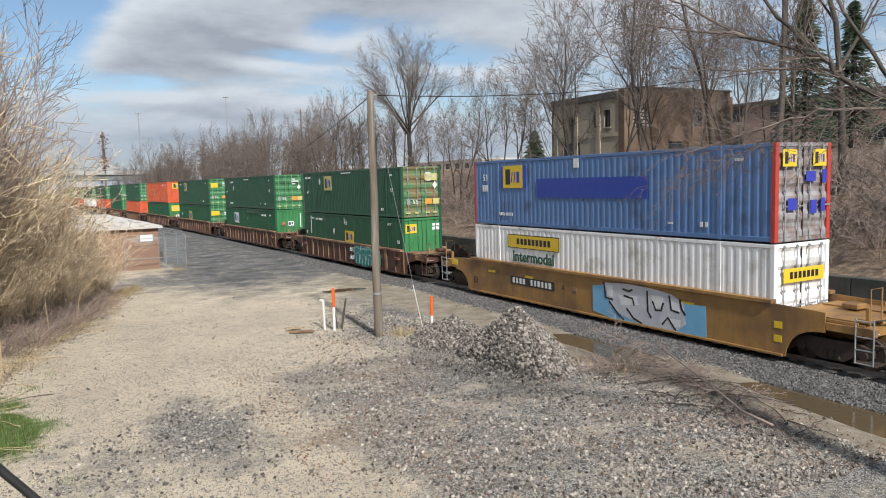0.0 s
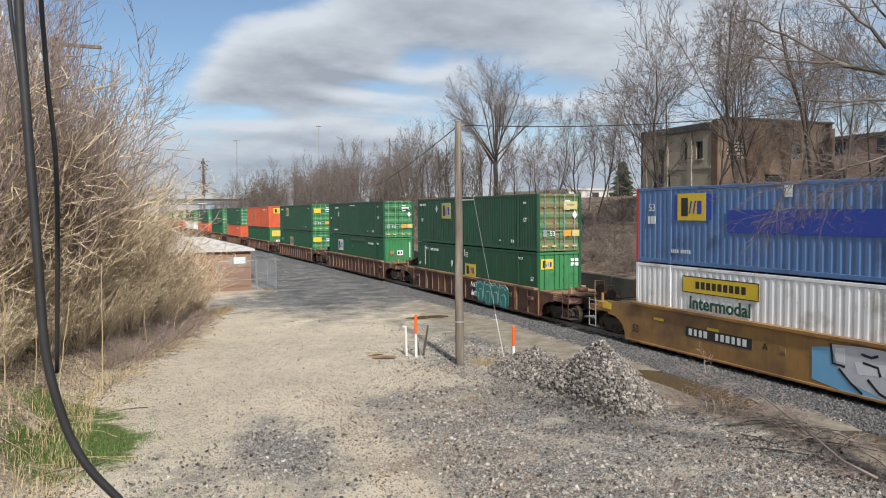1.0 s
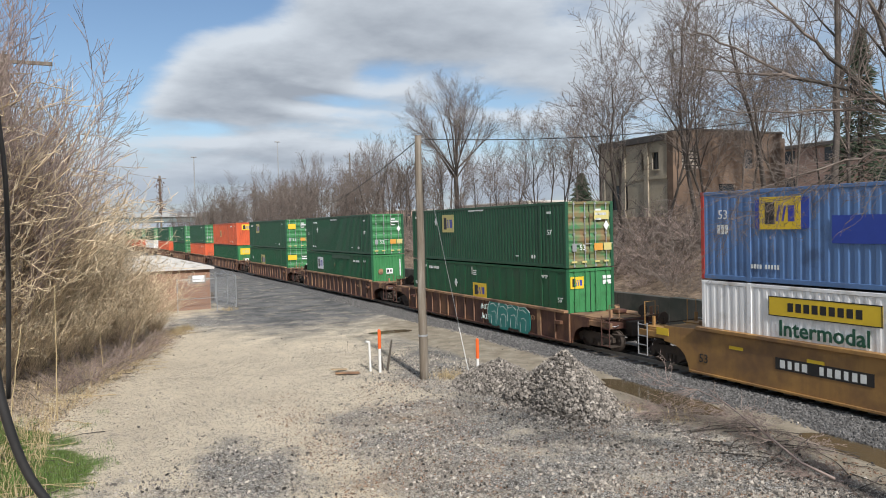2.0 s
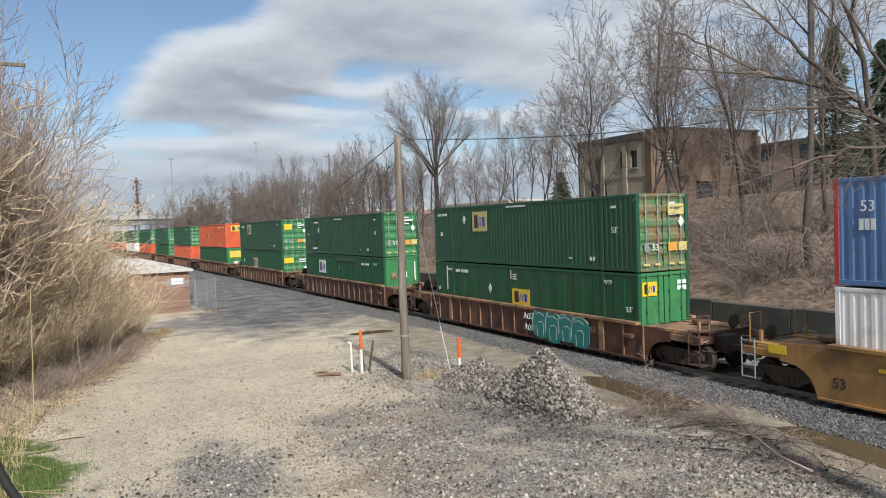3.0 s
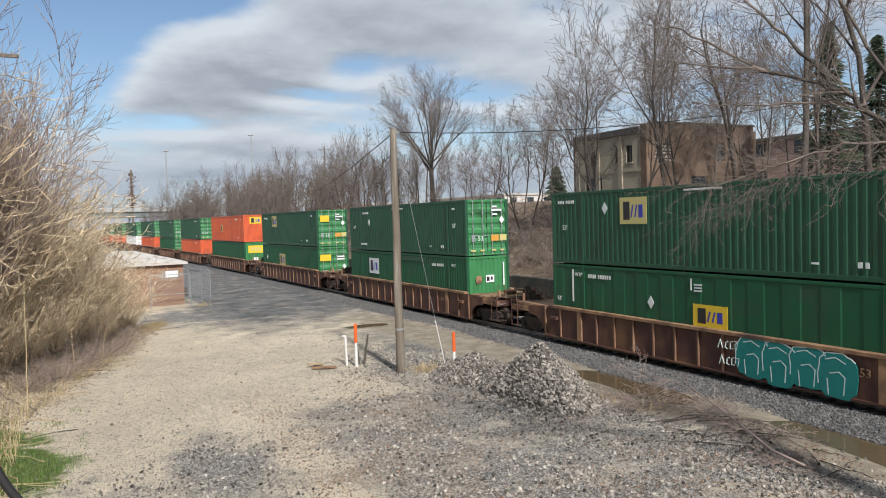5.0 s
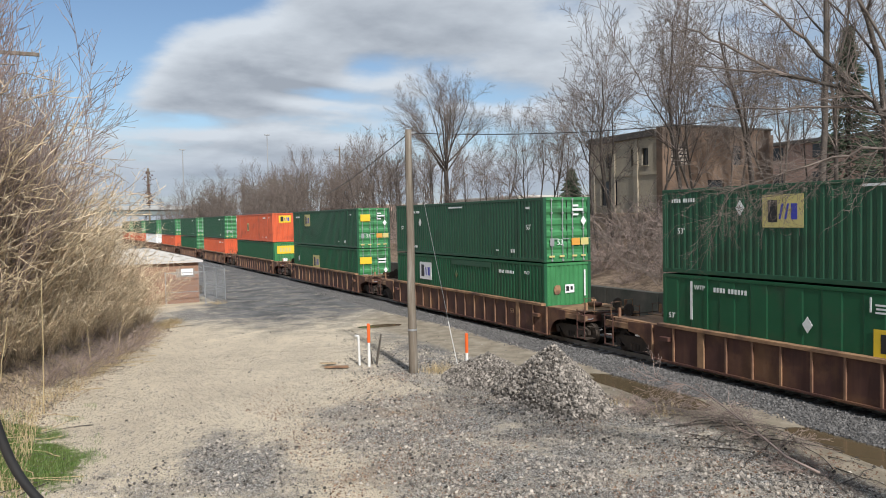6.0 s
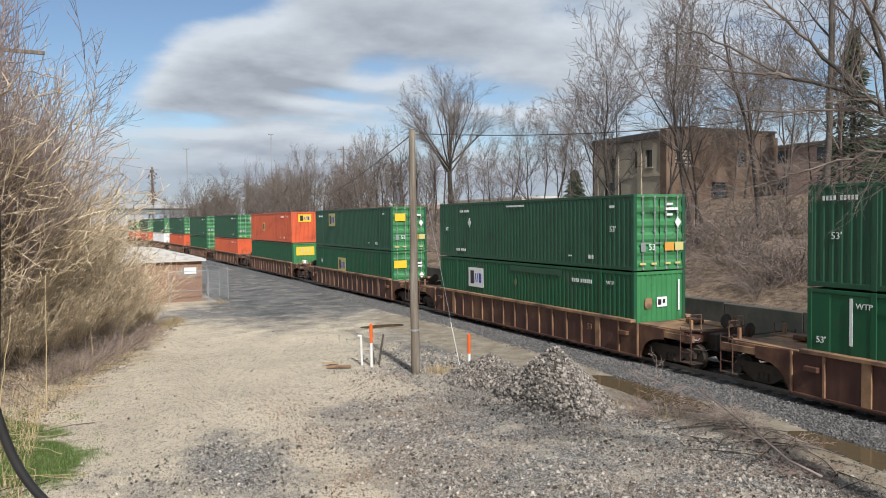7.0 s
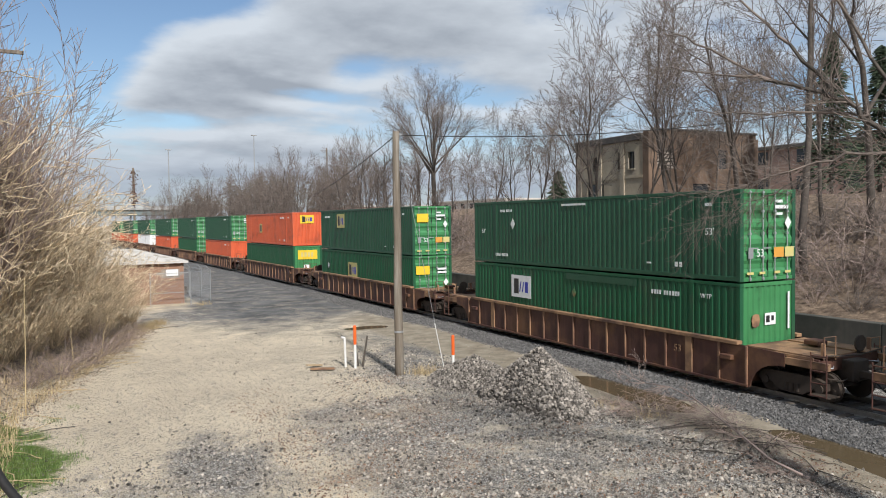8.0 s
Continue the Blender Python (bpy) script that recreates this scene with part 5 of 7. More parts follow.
def chain_fence():
    f = thing("chain_link_fence", "grey chain-link fence with barbed-wire arms beside the shed", "fence")
    pts = [(5.7, 53.0), (8.3, 53.1), (9.9, 54.6), (9.7, 57.0), (9.3, 60.0)]
    for x, y in pts:
        bm = bmesh.new()
        rod(bm, (x, y, -0.1), (x, y, 2.35), 0.035, sides=8)
        if x > 8.0:
            rod(bm, (x, y, 2.3), (x - 0.32, y - 0.1, 2.62), 0.02, sides=6)
        part("post", bm, GALV, f)
    for (xa, ya), (xb, yb) in zip(pts, pts[1:]):
        part("top_rail", rods(((xa, ya, 2.28), (xb, yb, 2.28)), ((xa, ya, 0.95), (xb, yb, 0.95)), r=0.02), GALV, f)
        segs = []
        run = math.hypot(xb - xa, yb - ya)
        n = int(run / 0.15)
        for i in range(-int(2.2 / 0.15), n + int(2.2 / 0.15)):
            for sgn in (1, -1):
                s0 = i * 0.15
                s1 = s0 + sgn * 2.2
                lo, hi = (0.0, 1.0)
                u0, u1 = s0 / run, s1 / run
                cuts = sorted(((0 - u0) / (u1 - u0), (1 - u0) / (u1 - u0)))
                lo, hi = max(lo, cuts[0]), min(hi, cuts[1])
                if hi - lo < 0.05:
                    continue
                ends = []
                for c in (lo, hi):
                    u = u0 + (u1 - u0) * c
                    ends.append((xa + (xb - xa) * u, ya + (yb - ya) * u, 0.05 + 2.2 * c))
                segs.append((ends[0], ends[1], 0.004, 0.004))
        v, fc = tubes(segs)
        part("wire_mesh", mesh_from("wire_mesh", v, fc, GALV), None, f, "fine diagonal wire mesh")
    for k in (0, 1, 2):
        bm = bmesh.new()
        path_rod(bm, [(x - 0.1 * k - 0.1, y - 0.03 * k, 2.38 + 0.1 * k) for x, y in pts[1:]], 0.006, 4)
        part("barbed_wire", bm, GALV, f)
    return f


chain_fence()


def old_building():
    """Two-storey works building on the bank: block flank to the track, brick gable end."""
    x0, x1, y0, y1, z0, z1 = 39.6, 51.2, 42.06, 50.5, 5.2, 11.85
    b = thing("factory_building", "old brown brick and concrete block building, flat roof", "building")
    # flank towards the track, with real openings
    holes = [(5.0, 5.7, 4.2, 5.5), (6.2, 6.9, 4.2, 5.5), (1.2, 3.3, 1.2, 3.2), (2.0, 2.9, 4.2, 5.4)]
    wall_with_holes(b, "wall", y1 - y0, z1 - z0, holes, 0.35, CONCRETE, Matrix(((0, 0, -1, x0 + 0.35), (-1, 0, 0, y1), (0, 1, 0, z0), (0, 0, 0, 1))))
    gables = [(0.5, 2.2, 4.1, 5.7), (7.0, 8.0, 4.2, 5.7), (4.2, 6.0, 1.0, 3.0)]
    wall_with_holes(b, "wall", x1 - x0 - 0.36, z1 - z0 + 0.35, gables, 0.35, BRICK_BROWN, Matrix(((1, 0, 0, x0 + 0.36), (0, 0, -1, y0 + 0.35), (0, 1, 0, z0), (0, 0, 0, 1))))
    part("wall", boxes((x0, x1, y1 + 0.002, y1 + 0.3, z0, z1)), BRICK_BROWN, b)
    part("wall", boxes((x1 + 0.002, x1 + 0.3, y0, y1, z0, z1)), BRICK_BROWN, b)
    part("corner_pier", boxes((x0 - 0.06, x0 + 0.5, y0 - 0.06, y0 + 0.6, z0, z1 + 0.3), bevel=0.02), BRICK_BROWN, b)
    part("roof", boxes((x0 + 0.36, x1, y0 + 0.36, y1, z1 - 0.5, z1 - 0.2)), ROOF_DARK, b)
    part("coping", boxes((x0 - 0.22, x0 + 0.42, y0 + 0.6, y1 + 0.1, z1 - 0.34, z1 + 0.16), bevel=0.02), ROOF_DARK, b)
    part("coping", boxes((x0 + 0.5, x1 + 0.1, y0 - 0.12, y0 + 0.42, z1 + 0.35, z1 + 0.5), bevel=0.02), ROOF_DARK, b)
    part("roof_hut", boxes((x0 + 3.0, x0 + 6.5, y0 + 3, y0 + 6, z1 - 0.3, z1 + 0.6)), ROOF_DARK, b)
    part("belt_course", boxes((x0 - 0.07, x0 - 0.002, y0 + 0.62, y1, z0 + 3.45, z0 + 3.7)), CONCRETE, b)
    for yy in (44.9, 47.6, 50.2):
        part("pier", boxes((x0 - 0.12, x0 - 0.002, yy - 0.22, yy + 0.22, z0, z1 - 0.36)), CONCRETE, b)
    for a, c, d, e in holes:
        win = part("window", boxes((x0 + 0.2, x0 + 0.24, y1 - c, y1 - a, z0 + d, z0 + e)), GLASS_DARK, b, "dark broken window")
        part("sill", boxes((x0 - 0.08, x0 + 0.18, y1 - c - 0.08, y1 - a + 0.08, z0 + d - 0.1, z0 + d - 0.004)), CONCRETE, win)
        part("mullion", boxes((x0 + 0.16, x0 + 0.198, y1 - (a + c) / 2 - 0.03, y1 - (a + c) / 2 + 0.03, z0 + d, z0 + e)), ROOF_DARK, win)
    for i, (a, c, d, e) in enumerate(gables):
        xa, xc = x0 + 0.36 + a, x0 + 0.36 + c
        win = part("window", boxes((xa, xc, y0 + 0.2, y0 + 0.24, z0 + d, z0 + e)), GLASS_DARK, b, "boarded and louvred window")
        n = 6
        for k in range(n if i == 0 else 0):
            h = (e - d) / n
            part("slat", boxes((xa, xc, y0 + 0.06, y0 + 0.12, z0 + d + k * h + 0.05, z0 + d + (k + 1) * h - 0.04)), MORTAR, win)
    return b


def wall_with_holes(parent, name, width, high, holes, thick, material, m):
    """A wall slab cut into pieces round its openings, joined in one mesh."""
    xs = sorted({0.0, width, *[v for h in holes for v in h[:2]]})
    zs = sorted({0.0, high, *[v for h in holes for v in h[2:]]})
    bm = bmesh.new()
    grid = {}

    def vert(x, z, t):
        k = (round(x, 4), round(z, 4), t)
        if k not in grid:
            grid[k] = bm.verts.new((x, z, t))
        return grid[k]

    def filled(i, j):
        if not (0 <= i < len(xs) - 1 and 0 <= j < len(zs) - 1):
            return False
        cx, cz = (xs[i] + xs[i + 1]) / 2, (zs[j] + zs[j + 1]) / 2
        return not any(a < cx < b and c < cz < d for a, b, c, d in holes)
    for i in range(len(xs) - 1):
        for j in range(len(zs) - 1):
            if not filled(i, j):
                continue
            q = [(xs[i], zs[j]), (xs[i + 1], zs[j]), (xs[i + 1], zs[j + 1]), (xs[i], zs[j + 1])]
            bm.faces.new([vert(x, z, thick) for x, z in q])
            bm.faces.new([vert(x, z, 0.0) for x, z in reversed(q)])
            for (di, dj), (p, r) in (((0, -1), (0, 1)), ((1, 0), (1, 2)), ((0, 1), (2, 3)), ((-1, 0), (3, 0))):
                if not filled(i + di, j + dj):
                    (xa, za), (xb, zb) = q[p], q[r]
                    bm.faces.new((vert(xa, za, 0.0), vert(xb, zb, 0.0), vert(xb, zb, thick), vert(xa, za, thick)))
    return part(name, bm, material, parent, m=m)


old_building()


def plain_house(label, x0, x1, y0, y1, z0, z1, wall, roof, windows, category="building"):
    """A far building: walls, flat roof with a rim, and rows of windows on the two seen faces."""
    h = thing("building", label, category)
    part("wall", boxes((x0, x1, y0, y1, z0, z1)), wall, h)
    part("roof", boxes((x0 - 0.3, x1 + 0.3, y0 - 0.3, y1 + 0.3, z1 + 0.004, z1 + 0.4), bevel=0.05), roof, h)
    n, rows = windows
    for r in range(rows):
        z = z0 + (r + 0.45) * (z1 - z0) / rows
        for i in range(n):
            y = y0 + (i + 0.5) * (y1 - y0) / n
            part("window", boxes((x0 - 0.05, x0 - 0.004, y - 0.8, y + 0.8, z, z + 1.3)), GLASS_DARK, h)
            x = x0 + (i + 0.5) * (x1 - x0) / n
            part("window", boxes((x - 0.8, x + 0.8, y0 - 0.05, y0 - 0.004, z, z + 1.3)), GLASS_DARK, h)
    return h


plain_house("low pale warehouse beyond the trees", 82, 116, 128, 160, 6.5, 9.6, SIDING, ROOF_GREY, (8, 1))
plain_house("long brick works building beyond the trees", 66, 98, 180, 210, 5.5, 9.3, SIDING_PINK, ROOF_GREY, (7, 1))
plain_house("reddish brick building behind the bare trees", 66, 84, 36, 56, 7.0, 12.4, SIDING_PINK, ROOF_DARK, (4, 2))


def overpass():
    """A road bridge on steel girders across the line, far down the track."""
    b = thing("overpass_bridge", "long road bridge on pale steel girders over the track", "bridge")
    y0, y1 = 262, 274
    x0, x1 = -120, 47
    for y in (y0, y0 + 4, y0 + 8, y1):
        part("girder", boxes((x0, x1, y - 0.25, y + 0.25, 8.5, 10.3), bevel=0.03), BRIDGE_PAINT, b)
    part("deck", boxes((x0, x1 + 6, y0 - 0.9, y1 + 0.9, 10.3, 10.75)), BRIDGE_CONCRETE, b)
    for y in (y0 - 0.9, y1 + 0.6):
        part("parapet", boxes((x0, x1 + 6, y, y + 0.3, 10.754, 11.6), bevel=0.03), BRIDGE_CONCRETE, b, "concrete parapet")
    for i in range(34):
        x = x0 + i * 5
        part("rail_post", boxes((x - 0.06, x + 0.06, y0 - 0.8, y0 - 0.68, 11.604, 12.6)), GALV, b)
    part("hand_rail", boxes((x0, x1 + 6, y0 - 0.8, y0 - 0.7, 12.604, 12.7)), GALV, b)
    for x in (-60, -28, -2):
        for y in (y0 + 1, y1 - 1):
            part("pier", rods(((x, y, -0.5), (x, y, 8.4)), r=0.6, sides=12), BRIDGE_CONCRETE, b)
        part("pier_cap", boxes((x - 0.7, x + 0.7, y0 - 0.4, y1 + 0.4, 7.7, 8.498), bevel=0.05), BRIDGE_CONCRETE, b)
    part("abutment", boxes((x1 - 3, x1 + 6, y0 - 1, y1 + 1, -0.5, 8.49)), BRIDGE_CONCRETE, b)
    return b


overpass()


def mast_lamp(x, y, top, label):
    p = thing("street_lamp", label, "street lamp", "tall lamps by the bridge")
    part("mast", rods(((x, y, 0), (x, y, top)), r=0.16, sides=8), GALV, p)
    part("head", boxes((x - 0.9, x + 0.9, y - 0.35, y + 0.35, top + 0.004, top + 0.35), bevel=0.1), GALV, p)


mast_lamp(33.4, 250, 29.0, "tall slim highway lamp mast")
mast_lamp(60.6, 250, 34.6, "tall slim highway lamp mast")

# ---- the wooden pole by the track, its guy and its wires ----
POLE_X, POLE_Y, POLE_TOP = 11.1, 24.66, 8.86


def wooden_pole():
    p = thing("utility_pole", "weathered bare wooden utility pole with a guy wire", "utility pole")
    pts = [(POLE_X + 0.012 * math.sin(i * 1.1), POLE_Y, -0.3 + i * (POLE_TOP + 0.3) / 12) for i in range(13)]
    v, f = sweep(pts, [0.168 - 0.0055 * max(p[2], 0) for p in pts], 16)
    part("shaft", mesh_from("shaft", v, f, POLE_WOOD, True), None, p)
    part("splice_band", rods(((POLE_X, POLE_Y, 1.55), (POLE_X, POLE_Y, 1.62)), r=0.172, sides=14), GALV, p)
    part("insulator", rods(((POLE_X, POLE_Y - 0.02, POLE_TOP - 0.12), (POLE_X + 0.24, POLE_Y - 0.02, POLE_TOP - 0.12)), r=0.035), GALV, p)
    part("guy_wire", rods(((POLE_X + 0.1, POLE_Y, POLE_TOP - 0.3), (13.12, 25.0, -0.02)), r=0.010), GALV, p, "thin steel guy wire")
    part("guy_guard", rods(((12.72, 24.93, 1.72), (13.12, 25.0, 0.0)), r=0.017), PVC, p, "pale guy wire guard")
    return p


wooden_pole()


def wire(a, b, sag, r, label, n=28):
    a, b = Vector(a), Vector(b)
    pts = [a.lerp(b, i / n) - Vector((0, 0, sag * 4 * (i / n) * (1 - i / n))) for i in range(n + 1)]
    v, f = sweep(pts, r, 5)
    return tagged(new("overhead_wire", mesh_from("overhead_wire", v, f, CABLE_BLACK, True)), label, "wire")


wire((POLE_X + 0.24, POLE_Y, POLE_TOP - 0.12), (29.6, 12.0, 10.6), 0.85, 0.016, "black overhead wire running over the track")
wire((POLE_X, POLE_Y, POLE_TOP - 0.15), (40.8, 150.0, 11.5), 2.0, 0.020, "black overhead wire along the track")


def cross_pole(x, y, top, arm_z, arm, r, label, tilt=0.0):
    p = thing("utility_pole", label, "utility pole")
    part("shaft", rods(((x, y, gz(x, y) - 0.3), (x, y, top)), r=r, sides=10), POLE_WOOD, p)
    m = pose(x, y - r, arm_z, 0, tilt, 0)
    part("crossarm", boxes((-arm, arm, -0.06, 0.06, -0.07, 0.07), bevel=0.01), POLE_WOOD, p, m=m)
    for k in (-0.85, -0.5, 0.5, 0.85):
        part("insulator", rods(((k * arm, 0, 0.06), (k * arm, 0, 0.2)), r=0.03), GALV, p, m=m)
    return p


cross_pole(86, 250, 31.5, 30.4, 2.2, 0.22, "far wooden pole with a crossarm above the trees")
cross_pole(-2.5, 34.0, 12.75, 12.45, 1.72, 0.17, "wooden pole with a crossarm standing in the thicket")
VINE_POLE = cross_pole(24.0, 262, 24.0, 23.0, 2.0, 0.35, "dark pole with a crossarm and brown vines beyond the thicket")


def hanging_cable(pts, r, label):
    """A black cable hanging down close to the viewer."""
    dense = []
    for i in range(len(pts) - 1):
        p0, p1, p2, p3 = (Vector(pts[max(0, min(len(pts) - 1, i + k))]) for k in (-1, 0, 1, 2))
        for s in range(5):
            t = s / 5
            dense.append(0.5 * ((2 * p1) + (p2 - p0) * t + (2 * p0 - 5 * p1 + 4 * p2 - p3) * t * t + (3 * p1 - p0 - 3 * p2 + p3) * t ** 3))
    dense.append(Vector(pts[-1]))
    v, f = sweep(dense, r, 10)
    return tagged(new("hanging_cable", mesh_from("hanging_cable", v, f, CABLE_BLACK, True)), label, "cable", "cables beside the bank")


hanging_cable([(-0.50, 4.47, 9.0), (-0.49, 4.47, 7.6), (-0.49, 4.47, 6.75), (-0.47, 4.47, 6.1), (-0.445, 4.48, 5.4), (-0.43, 4.48, 4.96), (-0.39, 4.48, 4.68), (-0.32, 4.49, 4.41), (-0.23, 4.49, 4.22),
               (-0.10, 4.50, 4.04), (0.08, 4.5, 3.81), (0.4, 4.5, 3.45), (0.9, 4.45, 2.9)], 0.024, "thick black cable hanging down and sweeping along the bank")
hanging_cable([(-0.44, 4.98, 9.0), (-0.435, 4.98, 7.6), (-0.43, 4.98, 6.89), (-0.42, 4.98, 6.63), (-0.41, 4.98, 6.38), (-0.39, 5.1, 5.8), (-0.45, 5.4, 4.6)], 0.014, "thin black cable hanging beside the thick one")
hanging_cable([(-0.62, 4.96, 9.0), (-0.60, 4.96, 7.4), (-0.59, 4.97, 6.87), (-0.56, 4.97, 6.5), (-0.50, 4.8, 6.1), (-0.47, 4.53, 5.85)], 0.012, "thin black cable joining the thick one")


def marker(x, y, h, split, label):
    """A pipe marker: white below, orange above, with a domed cap."""
    p = thing("pipe_marker", label, "marker post", "orange and white markers")
    z = gz(x, y)
    part("post", rods(((x, y, z - 0.2), (x, y, z + split)), r=0.055, sides=12), PVC, p, "white plastic lower part")
    bm = rods(((x, y, z + split + 0.002), (x, y, z + h)), r=0.062, sides=12)
    rod(bm, (x, y, z + h), (x, y, z + h + 0.04), 0.062, 0.03, 12)
    part("cap", bm, MARK_ORANGE, p, "orange upper part")


marker(10.13, 26.6, 1.62, 0.92, "tall white and orange plastic utility marker")
marker(13.54, 25.02, 1.15, 0.42, "short white and orange plastic utility marker")
vent = thing("vent_pipe", "white plastic pipe standing in the gravel", "pipe")
part("pipe", rods(((9.89, 27.0, -0.2), (9.86, 27.0, 1.16)), r=0.045, sides=12), PVC, vent)
part("elbow", rods(((9.86, 27.0, 1.14), (9.72, 26.98, 1.17)), r=0.045, sides=12), PVC, vent)


def loose_board(x, y, l, w, rz, tilt, material, label):
    bm = boxes((-l / 2, l / 2, -w / 2, w / 2, -0.03, 0.03), bevel=0.006)
    ob = solid("board", bm, material, label, "board")
    ob.matrix_basis = pose(x, y, gz(x, y) + 0.06 + abs(math.sin(radians(tilt))) * l / 2, 0, tilt, rz)


loose_board(8.75, 27.4, 0.7, 0.16, 20, 8, PALE_WOOD, "short pale piece of broken board")
loose_board(8.85, 26.7, 0.9, 0.2, -15, 2, RUST_EDGE, "rusty flat scrap lying on gravel")
stake = bmesh.new()
rod(stake, (10.45, 26.75, -0.2), (10.72, 26.8, 1.18), 0.05, 0.035, 7)
rod(stake, (10.4, 26.9, -0.2), (10.3, 27.0, 0.85), 0.04, 0.02, 7)
solid("wooden_stake", stake, DARK_WOOD, "dark leaning broken wooden stakes", "stake")


def puddle(cx, cy, rx, ry, z, seed):
    r = random.Random(seed)
    bm = bmesh.new()
    n = 40
    ph = [r.uniform(0, 6.28) for _ in range(4)]
    ring = []
    for i in range(n):
        a = 2 * math.pi * i / n
        k = 1 + 0.16 * math.sin(2 * a + ph[0]) + 0.12 * math.sin(3 * a + ph[1]) + 0.07 * math.sin(7 * a + ph[2])
        y = cy + ry * k * math.sin(a)
        ring.append((cx + rx * k * math.cos(a) + track_x(y) - track_x(cy), y))
    prism(bm, ring, z - 0.12, z, "z")
    solid("puddle", bm, WATER, "shallow brown puddle beside the ballast", "puddle", "structure")


puddle(16.5, 18.4, 1.4, 3.5, -0.055, 1)
puddle(16.5, 10.0, 1.4, 3.9, -0.055, 2)
puddle(14.7, 36.9, 1.3, 0.6, -0.065, 3)


# ================= loose stone =================
def stones(name, pts, sizes, material, label, seed, parent_label="gravel"):
    """Many small angular stones in one mesh."""
    rs = np.random.RandomState(seed)
    g = (1 + 5 ** 0.5) / 2
    octa = np.array([(1, 0, 0), (-1, 0, 0), (0, 1, 0), (0, -1, 0), (0, 0, 1), (0, 0, -1)], float)
    tri = np.array([(0, 2, 4), (2, 1, 4), (1, 3, 4), (3, 0, 4), (2, 0, 5), (1, 2, 5), (3, 1, 5), (0, 3, 5)])
    n = len(pts)
    v = octa[None] * rs.uniform(0.55, 1.3, (n, 6, 1)) + rs.uniform(-0.25, 0.25, (n, 6, 3))
    q = rs.normal(size=(n, 4))
    q /= np.linalg.norm(q, axis=1)[:, None]
    w, x, y, z = q.T
    R = np.stack([1 - 2 * (y * y + z * z), 2 * (x * y - z * w), 2 * (x * z + y * w), 2 * (x * y + z * w), 1 - 2 * (x * x + z * z), 2 * (y * z - x * w),
                  2 * (x * z - y * w), 2 * (y * z + x * w), 1 - 2 * (x * x + y * y)], 1).reshape(n, 3, 3)
    v = np.einsum("nij,nkj->nki", R, v) * np.asarray(sizes)[:, None, None] + np.asarray(pts)[:, None]
    f = (tri[None] + (np.arange(n) * 6)[:, None, None]).reshape(-1, 3)
    me = mesh_from(name, v.reshape(-1, 3).tolist(), f.tolist(), material)
    return tagged(new(name, me), label, parent_label, kind="stuff")


def gravel_on_ground():
    rs = np.random.RandomState(4)
    n = 260000
    y = 8 + 30 * rs.rand(n) ** 1.5
    x = -2 + 19.5 * rs.rand(n)
    g, l, gr, asp, mud = zones(x, y, 0 * x)
    clump = 0.5 + 0.5 * np.sin(x * 1.9 + 2 * np.sin(y * 0.8)) * np.sin(y * 1.3 + 1.5 * np.sin(x * 0.7))
    keep = rs.rand(n) < np.clip(0.012 + 0.75 * np.clip(g - 0.05, 0, 1) * (0.2 + 1.1 * clump ** 1.5), 0, 0.8) * (1 - np.clip(1.3 * mud, 0, 0.97))
    x, y = x[keep], y[keep]
    s = 0.013 + 0.042 * rs.rand(len(x)) ** 3
    stones("gravel", np.stack([x, y, height(x, y) + s * 0.3], 1), s, STONE, "loose grey gravel scattered over the dirt", 5)
    n = 60000
    y = 8 + 17 * rs.rand(n) ** 1.3
    x = 4.5 + 10.5 * rs.rand(n)
    clump = 0.5 + 0.5 * np.sin(x * 1.1 + 2.5 * np.sin(y * 0.6) + 1.0) * np.sin(y * 0.9 + 2 * np.sin(x * 0.5))
    keep = rs.rand(n) < 0.5 * clump ** 2
    x, y = x[keep], y[keep]
    s = 0.010 + 0.022 * rs.rand(len(x)) ** 2
    stones("wood_chips", np.stack([x, y, height(x, y) + s * 0.2], 1), s, CHIPS, "brown bark chips and leaf scraps on the gravel", 8, "debris")
    n = 22000
    y = 4 + 52 * rs.rand(n) ** 1.3
    o = -3.0 + 1.75 * rs.rand(n)
    z = np.interp(o, [-3.05, -2.95, -2.35, -1.55, -1.2], [-0.1, -0.03, 0.05, 0.13, 0.13])
    s = 0.022 + 0.028 * rs.rand(n)
    stones("loose_ballast", np.stack([track_x(y) + o, y, z + s * 0.25], 1), s, BALLAST_STONE, "loose grey ballast stones along the track", 6)


gravel_on_ground()


